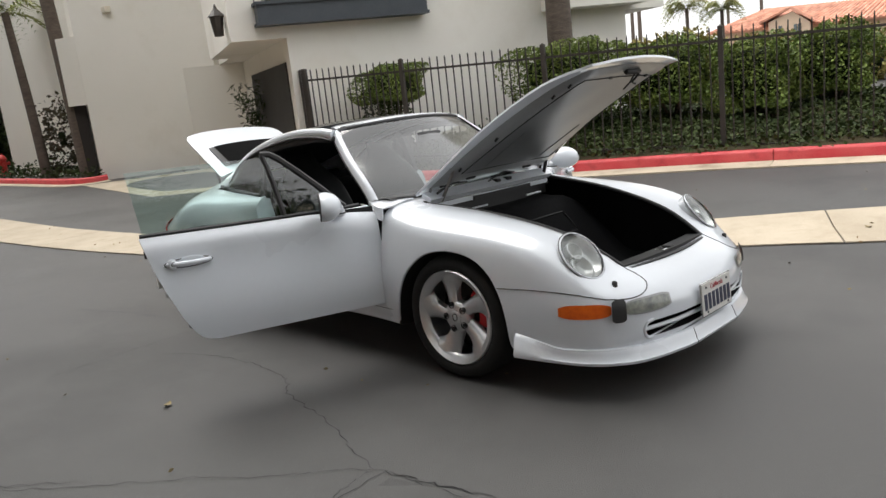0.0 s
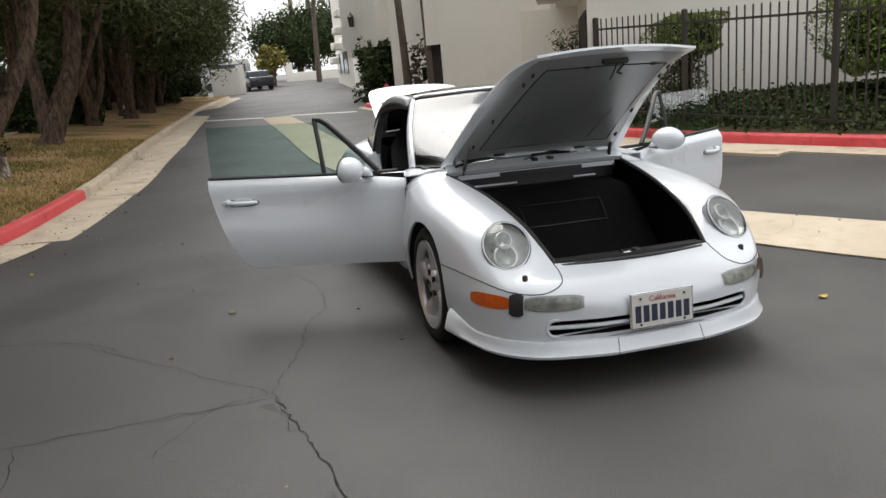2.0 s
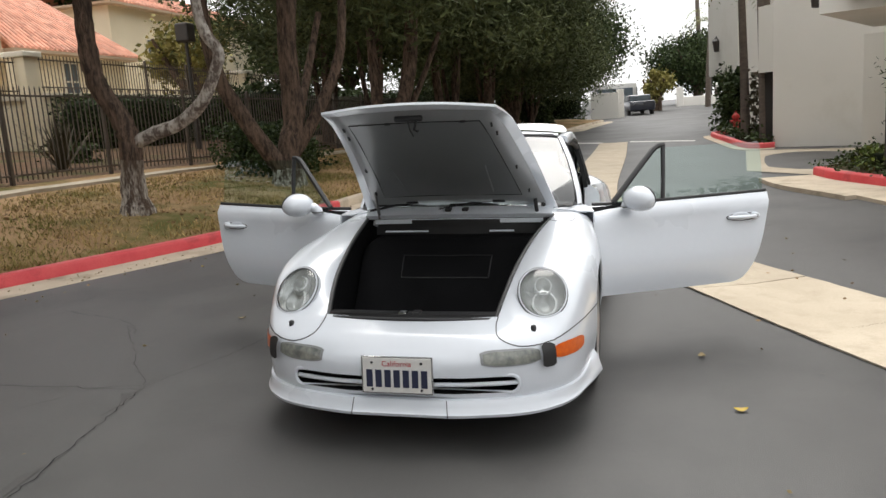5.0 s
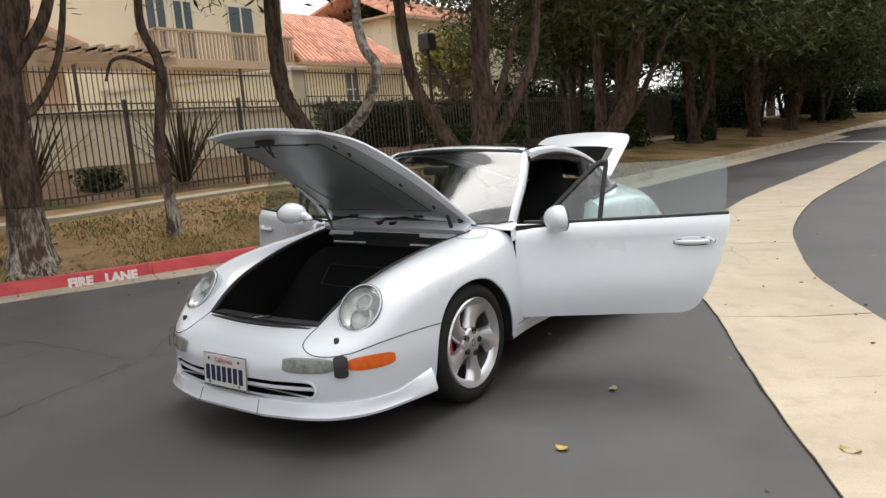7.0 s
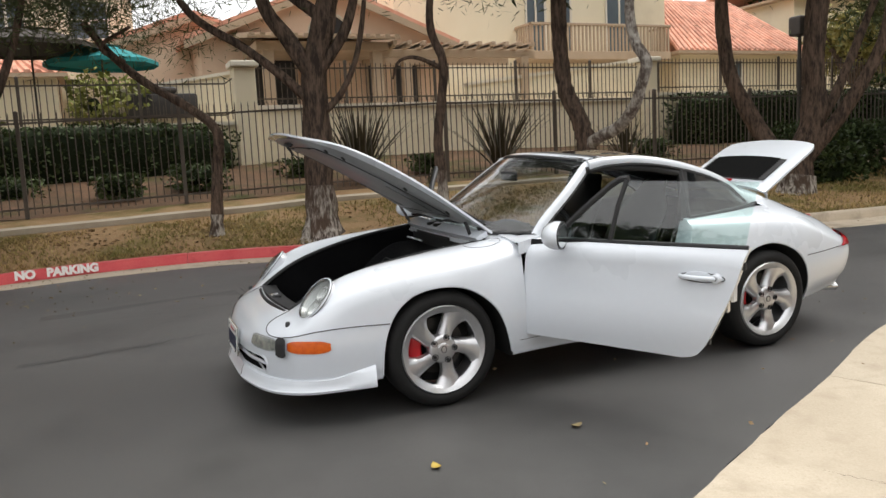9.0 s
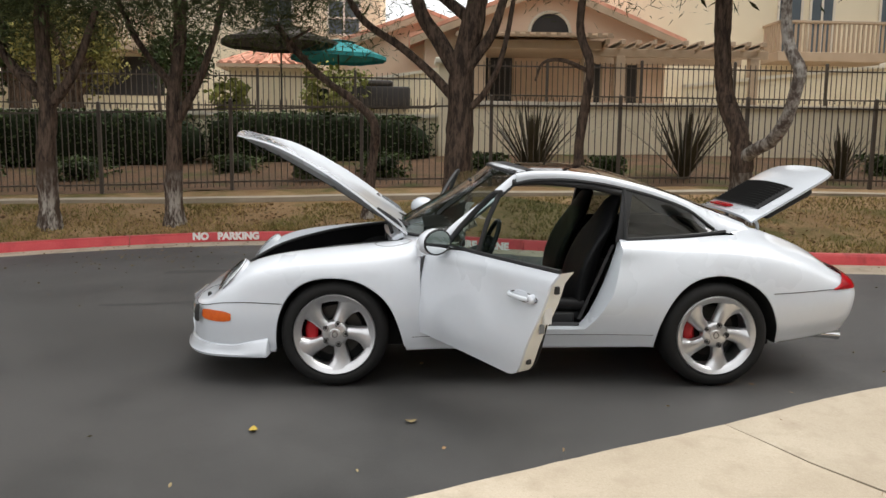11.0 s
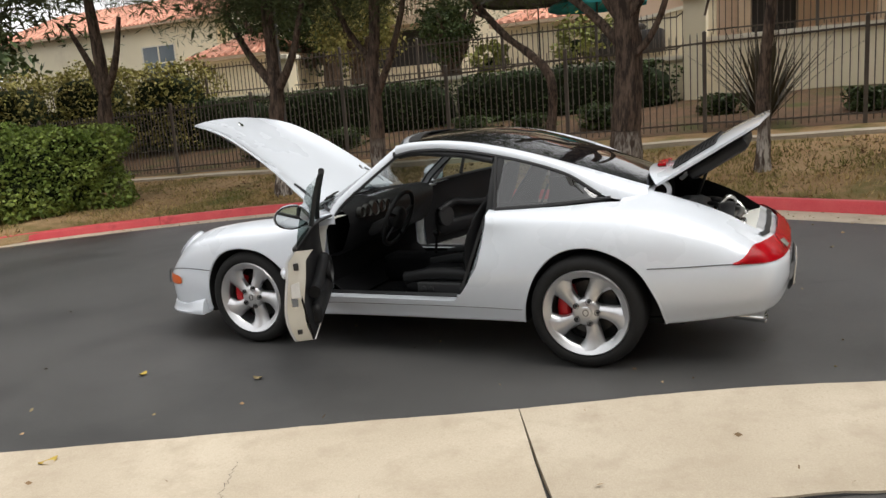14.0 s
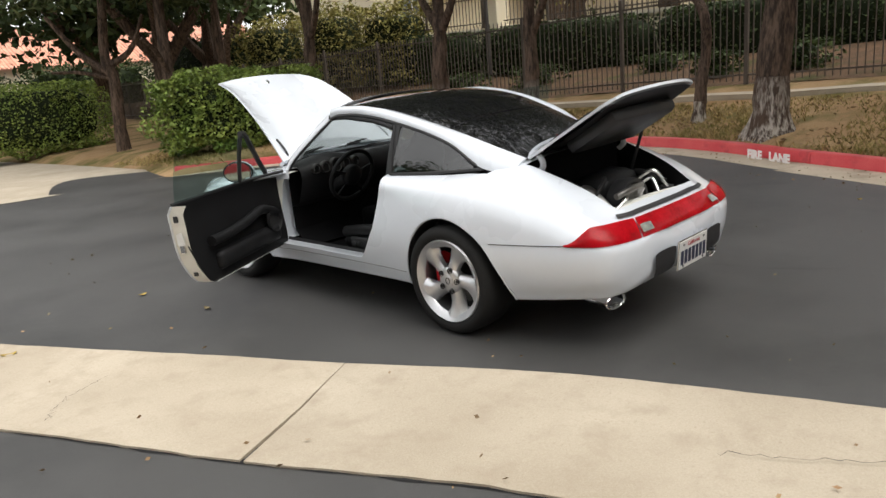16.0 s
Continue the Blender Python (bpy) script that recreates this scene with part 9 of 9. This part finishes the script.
# ---- cabin ----
def make_seat(x, s):
    bm = bmesh.new()
    box(bm, (x - 0.245, -0.10, 0.30), (x + 0.245, 0.40, 0.43), 0.055)
    base = part("seat", bm, M_LEATHER, car, "black leather sports seat", smooth=60)
    for sx in (-1, 1):
        bm = bmesh.new()
        tube(bm, spline([(x + sx * 0.205, -0.08, 0.42), (x + sx * 0.21, 0.15, 0.455), (x + sx * 0.21, 0.38, 0.45)], 6), 0.042, 10)
        part("seat_bolster", bm, M_LEATHER, base, smooth=60)
    bm = bmesh.new()
    rows = []
    for k in range(19):
        u = k / 18
        y = 0.37 + 0.25 * u - 0.035 * math.sin(math.pi * u)
        z = 0.40 + 0.72 * u
        head = max(0, (u - 0.70) / 0.30)
        w = 0.235 + 0.02 * math.sin(math.pi * min(1, u / 0.7)) - 0.105 * min(1, head * 1.6) - 0.03 * head ** 3
        d = (0.080 - 0.03 * u) * (1 - 0.75 * max(0, (u - 0.9) / 0.1) ** 2)
        wing = 0.055 * math.sin(math.pi * min(1, u / 0.74)) ** 0.8
        rows.append([(x + w * math.cos(a), y + d * math.sin(a) - wing * abs(math.cos(a)) ** 2.5, z) for a in np.linspace(0, 2 * math.pi, 29)])
    sheet(bm, rows)
    bm.faces.new([bm.verts.new(p) for p in rows[-1][:-1]])
    bmesh.ops.recalc_face_normals(bm, faces=bm.faces)
    part("backrest", bm, M_LEATHER, base, "backrest with moulded headrest", smooth=60)
    bm = bmesh.new()
    box(bm, (x + s * 0.25 - 0.012, 0.02, 0.33), (x + s * 0.25 + 0.012, 0.32, 0.41), 0.01)
    part("seat_switch_panel", bm, M_BLACK, base)
    for y in (0.07, 0.12):
        bm = bmesh.new()
        lathe(bm, [(0, 0.017), (0.008, 0.017), (0.01, 0.013), (0.01, 0)], 14, "X")
        if s < 0:
            bmesh.ops.scale(bm, vec=(-1, 1, 1), verts=bm.verts)
        bmesh.ops.translate(bm, verts=bm.verts, vec=(x + s * 0.262, y, 0.37))
        part("seat_switch", bm, M_BLACK, base)


make_seat(0.355, 1)
make_seat(-0.355, -1)


def make_cabin():
    bm = bmesh.new()
    rows = []
    for u in np.linspace(-1, 1, 17):
        prof = [(-0.60, 0.872), (-0.50, 0.885), (-0.42, 0.875), (-0.375, 0.84), (-0.37, 0.78), (-0.40, 0.70), (-0.44, 0.62), (-0.52, 0.58), (-0.58, 0.58)]
        bump = 0.045 * math.exp(-((u - 0.55) / 0.24) ** 2)
        rows.append([(u * 0.65, y + (0.03 if y > -0.45 else 0) * -abs(u) ** 3, z + bump * max(0, (z - 0.75) / 0.13)) for y, z in prof])
    sheet(bm, rows)
    bmesh.ops.recalc_face_normals(bm, faces=bm.faces)
    dash = part("dashboard", bm, M_LEATHER, car, "black dashboard with five round dials", smooth=60)
    for x, r in ((0.185, 0.035), (0.265, 0.042), (0.36, 0.052), (0.455, 0.042), (0.535, 0.035)):
        bm = bmesh.new()
        lathe(bm, [(-0.02, r), (0.012, r), (0.014, r - 0.004), (0.004, r - 0.007)], 26, "Y")
        bmesh.ops.translate(bm, verts=bm.verts, vec=(x, -0.372, 0.845))
        dial = part("dial", bm, M_DISC, dash, smooth=40)
        bm = bmesh.new()
        lathe(bm, [(0.003, r - 0.005), (0.003, 0.0)], 24, "Y")
        bmesh.ops.translate(bm, verts=bm.verts, vec=(x, -0.372, 0.845))
        part("dial_face", bm, M_DIAL, dash)
        bm = bmesh.new()
        tube(bm, [(x + (r - 0.012) * math.cos(a), -0.367, 0.845 + (r - 0.012) * math.sin(a)) for a in np.linspace(-0.6, 3.7, 12)], 0.0022, 4)
        part("dial_scale", bm, M_INNER, dash)
    # steering wheel
    bm = bmesh.new()
    tube(bm, [(0.185 * math.cos(a), 0, 0.185 * math.sin(a)) for a in np.linspace(0, 2 * math.pi, 41)], 0.0155, 8, cap=False)
    wheel = part("steering_wheel", bm, M_LEATHER, car, "black four-spoke steering wheel", smooth=60)
    wheel.location, wheel.rotation_euler = (0.36, -0.20, 0.775), (radians(-22), 0, 0)
    bm = bmesh.new()
    lathe(bm, [(-0.03, 0.075), (0.0, 0.08), (0.025, 0.07), (0.032, 0.04), (0.034, 0)], 24, "Y")
    part("hub_pad", bm, M_LEATHER, wheel, smooth=60)
    for a in (0.35, math.pi - 0.35, -0.9, math.pi + 0.9):
        bm = bmesh.new()
        tube(bm, [(0.06 * math.cos(a), 0, 0.06 * math.sin(a)), (0.18 * math.cos(a), 0, 0.18 * math.sin(a))], 0.016, 6, squash=0.5)
        part("wheel_spoke", bm, M_LEATHER, wheel)
    bm = bmesh.new()
    tube(bm, [(0.36, -0.22, 0.77), (0.36, -0.42, 0.69)], 0.04, 10)
    part("steering_column", bm, M_BLACK, car, smooth=60)
    bm = bmesh.new()
    box(bm, (-0.10, -0.50, 0.26), (0.10, 0.55, 0.46), 0.04)
    part("centre_tunnel", bm, M_CARPET, car, smooth=50)
    bm = bmesh.new()
    tube(bm, [(0, -0.12, 0.45), (0, -0.10, 0.58)], [0.012, 0.010], 8)
    bmesh.ops.create_uvsphere(bm, u_segments=14, v_segments=8, radius=0.026, matrix=Matrix.Translation((0, -0.10, 0.60)))
    part("gear_lever", bm, M_LEATHER, car, smooth=60)
    # rear bench, shelf and lining
    bm = bmesh.new()
    box(bm, (-0.60, 0.66, 0.30), (0.60, 0.98, 0.56), 0.05)
    part("rear_bench", bm, M_LEATHER, car, smooth=50)
    bm = bmesh.new()
    box(bm, (-0.58, 0.96, 0.50), (0.58, 1.28, 0.84), 0.05)
    part("rear_shelf", bm, M_CARPET, car, smooth=50)
    bm = bmesh.new()
    sheet(bm, [[(u * (RAIL_IN(y)[0] - 0.02), y, RAIL_IN(y)[1] - 0.012 + 0.02 * (1 - u * u)) for u in np.linspace(-1, 1, 9)] for y in np.linspace(0.5, 1.28, 8)], -0.01)
    part("headlining", bm, M_BLACK, car, smooth=60)
    for s in (-1, 1):
        bm = bmesh.new()
        tube(bm, [(s * 0.565, -0.08, 1.205), (s * 0.58, 0.1, 1.215), (s * 0.59, 0.4, 1.19), (s * 0.60, 0.58, 1.15)], 0.022, 7)
        part("roof_lining_rail", bm, M_BLACK, car, smooth=60)
        bm = bmesh.new()
        sheet(bm, [[(s * (0.645 - 0.05 * u), y, 0.60 + 0.30 * u) for u in np.linspace(0, 1, 4)] for y in np.linspace(0.56, 1.25, 6)], 0.01)
        part("rear_side_lining", bm, M_LEATHER, car, smooth=60)
        bm = bmesh.new()
        sheet(bm, [[(s * (0.70 + 0.006 * u), y, z) for u, z in ((0, 0.345), (1, 0.356), (0, 0.368))] for y in np.linspace(-0.58, 0.33, 6)], 0.01)
        part("sill_plate", bm, M_BLACK, car)
        bm = bmesh.new()
        rows = [[(s * 0.662, 0.33 + 0.19 * u + o, 0.38 + 0.46 * u) for o in (0, 0.02)] for u in np.linspace(0, 1, 6)]
        sheet(bm, rows, 0.003)
        part("seat_belt", bm, M_BLACK, car)
    bm = bmesh.new()
    box(bm, (-0.10, -0.30, 1.135), (0.10, -0.275, 1.195), 0.012)
    part("rear_view_mirror", bm, M_BLACK, car, smooth=50)
    bm = bmesh.new()
    sheet(bm, [[(x, -0.585 + 0.12 * (z < 0.4), z) for x in np.linspace(-0.64, 0.64, 5)] for z in (0.28, 0.40, 0.60, 0.86)], 0.01)
    part("bulkhead_lining", bm, M_CARPET, car)
    # underside, closing the shadow below
    bm = bmesh.new()
    box(bm, (-0.50, -1.80, 0.175), (0.50, 1.62, 0.215), 0.01)
    part("underbody", bm, M_WELL, car)


make_cabin()
loft.free()


# ---- small things on the road ----
def fallen_leaf(at, size, material, seed, label):
    rng = np.random.default_rng(seed)
    bm = bmesh.new()
    rows = []
    n = 7
    for i in range(n + 1):
        u = i / n
        w = size * 0.32 * math.sin(math.pi * u) ** 0.8 + 0.001
        lift = 0.006 + size * 0.16 * (u - 0.5) ** 2 * 4
        rows.append([(size * (u - 0.5), -w, lift + size * 0.08), (size * (u - 0.5), 0, lift), (size * (u - 0.5), w, lift + size * 0.06)])
    sheet(bm, rows)
    bmesh.ops.rotate(bm, cent=(0, 0, 0), matrix=Matrix.Rotation(rng.uniform(0, 6.28), 3, "Z"), verts=bm.verts)
    return solid("fallen_leaf", bm, material, label, "leaf", (at[0], at[1], lie(*at)), "leaves on the road", smooth=80)


fallen_leaf((1.477, -1.485), 0.066, M_FALLEN, 1, "curled yellow leaf on the asphalt")
fallen_leaf((1.374, -0.691), 0.065, M_FALLEN2, 2, "dry tan leaf on the asphalt")
fallen_leaf((-1.835, -0.085), 0.055, M_FALLEN2, 3, "dry tan leaf on the asphalt")
for i, (x, y, sz) in enumerate([(2.55, -1.0, 0.09), (-3.3, -2.2, 0.05), (-4.3, -3.6, 0.06), (-4.8, -4.4, 0.05), (-5.1, -3.0, 0.06), (3.3, -1.9, 0.06), (2.1, 3.6, 0.05), (-3.0, 3.2, 0.05), (-2.4, 2.5, 0.05), (-3.4, 2.0, 0.05), (5.0, 2.2, 0.05)]):
    fallen_leaf((x, y), sz, M_FALLEN2 if i % 3 else M_FALLEN, 10 + i, "small dry leaf on the road")
rng = np.random.default_rng(77)
c = []
for _ in range(260):
    y = rng.uniform(-8, 5)
    x = kerb_x(y) + 0.15 + abs(rng.normal(0, 0.5))
    c.append((x, y, lie(x, y) + 0.02))
for _ in range(160):
    x, y = rng.normal(-4.6, 0.7), rng.normal(-4.0, 0.8)
    c.append((x, y, lie(x, y) + 0.008))
for _ in range(120):
    x, y = rng.uniform(-5, 7), rng.uniform(-5, 5)
    c.append((x, y, lie(x, y) + 0.008))
tagged(new("leaf_litter", raw("leaf_litter", *leaves(c, 0.03, rng, 0.9, 0.5), M_FALLEN2)), "fine dry leaf litter along the kerb", "leaf litter", kind="stuff")


def make_debris():
    """Scraps of leaf and grit blown along the kerb and the gutter."""
    rng = np.random.default_rng(15)
    c = []
    left, mid = evenly(LEFT_KERB, 0.3), evenly(GUTTER, 0.3)
    for line, n, reach in ((left, 420, (-1.6, -0.05)), (mid, 160, (-0.9, 0.9))):
        for _ in range(n):
            i = rng.integers(1, len(line) - 1)
            p, a = line[i], across(line, i)
            o = rng.uniform(*reach) if line is mid else -abs(rng.normal(0, 0.55)) - 0.04
            x, y = p.x + a.x * o + rng.normal(0, 0.1), p.y + a.y * o + rng.normal(0, 0.1)
            if y < 14:
                c.append((x, y, lie(x, y) + (0.024 if abs(o) < 0.6 or line is left else 0.010)))
    tagged(new("road_litter", raw("road_litter", *leaves(c, 0.032, rng, 0.96, 0.5), M_LITTER)), "scraps of dry leaf scattered along the kerb", "leaves", kind="stuff")


make_debris()
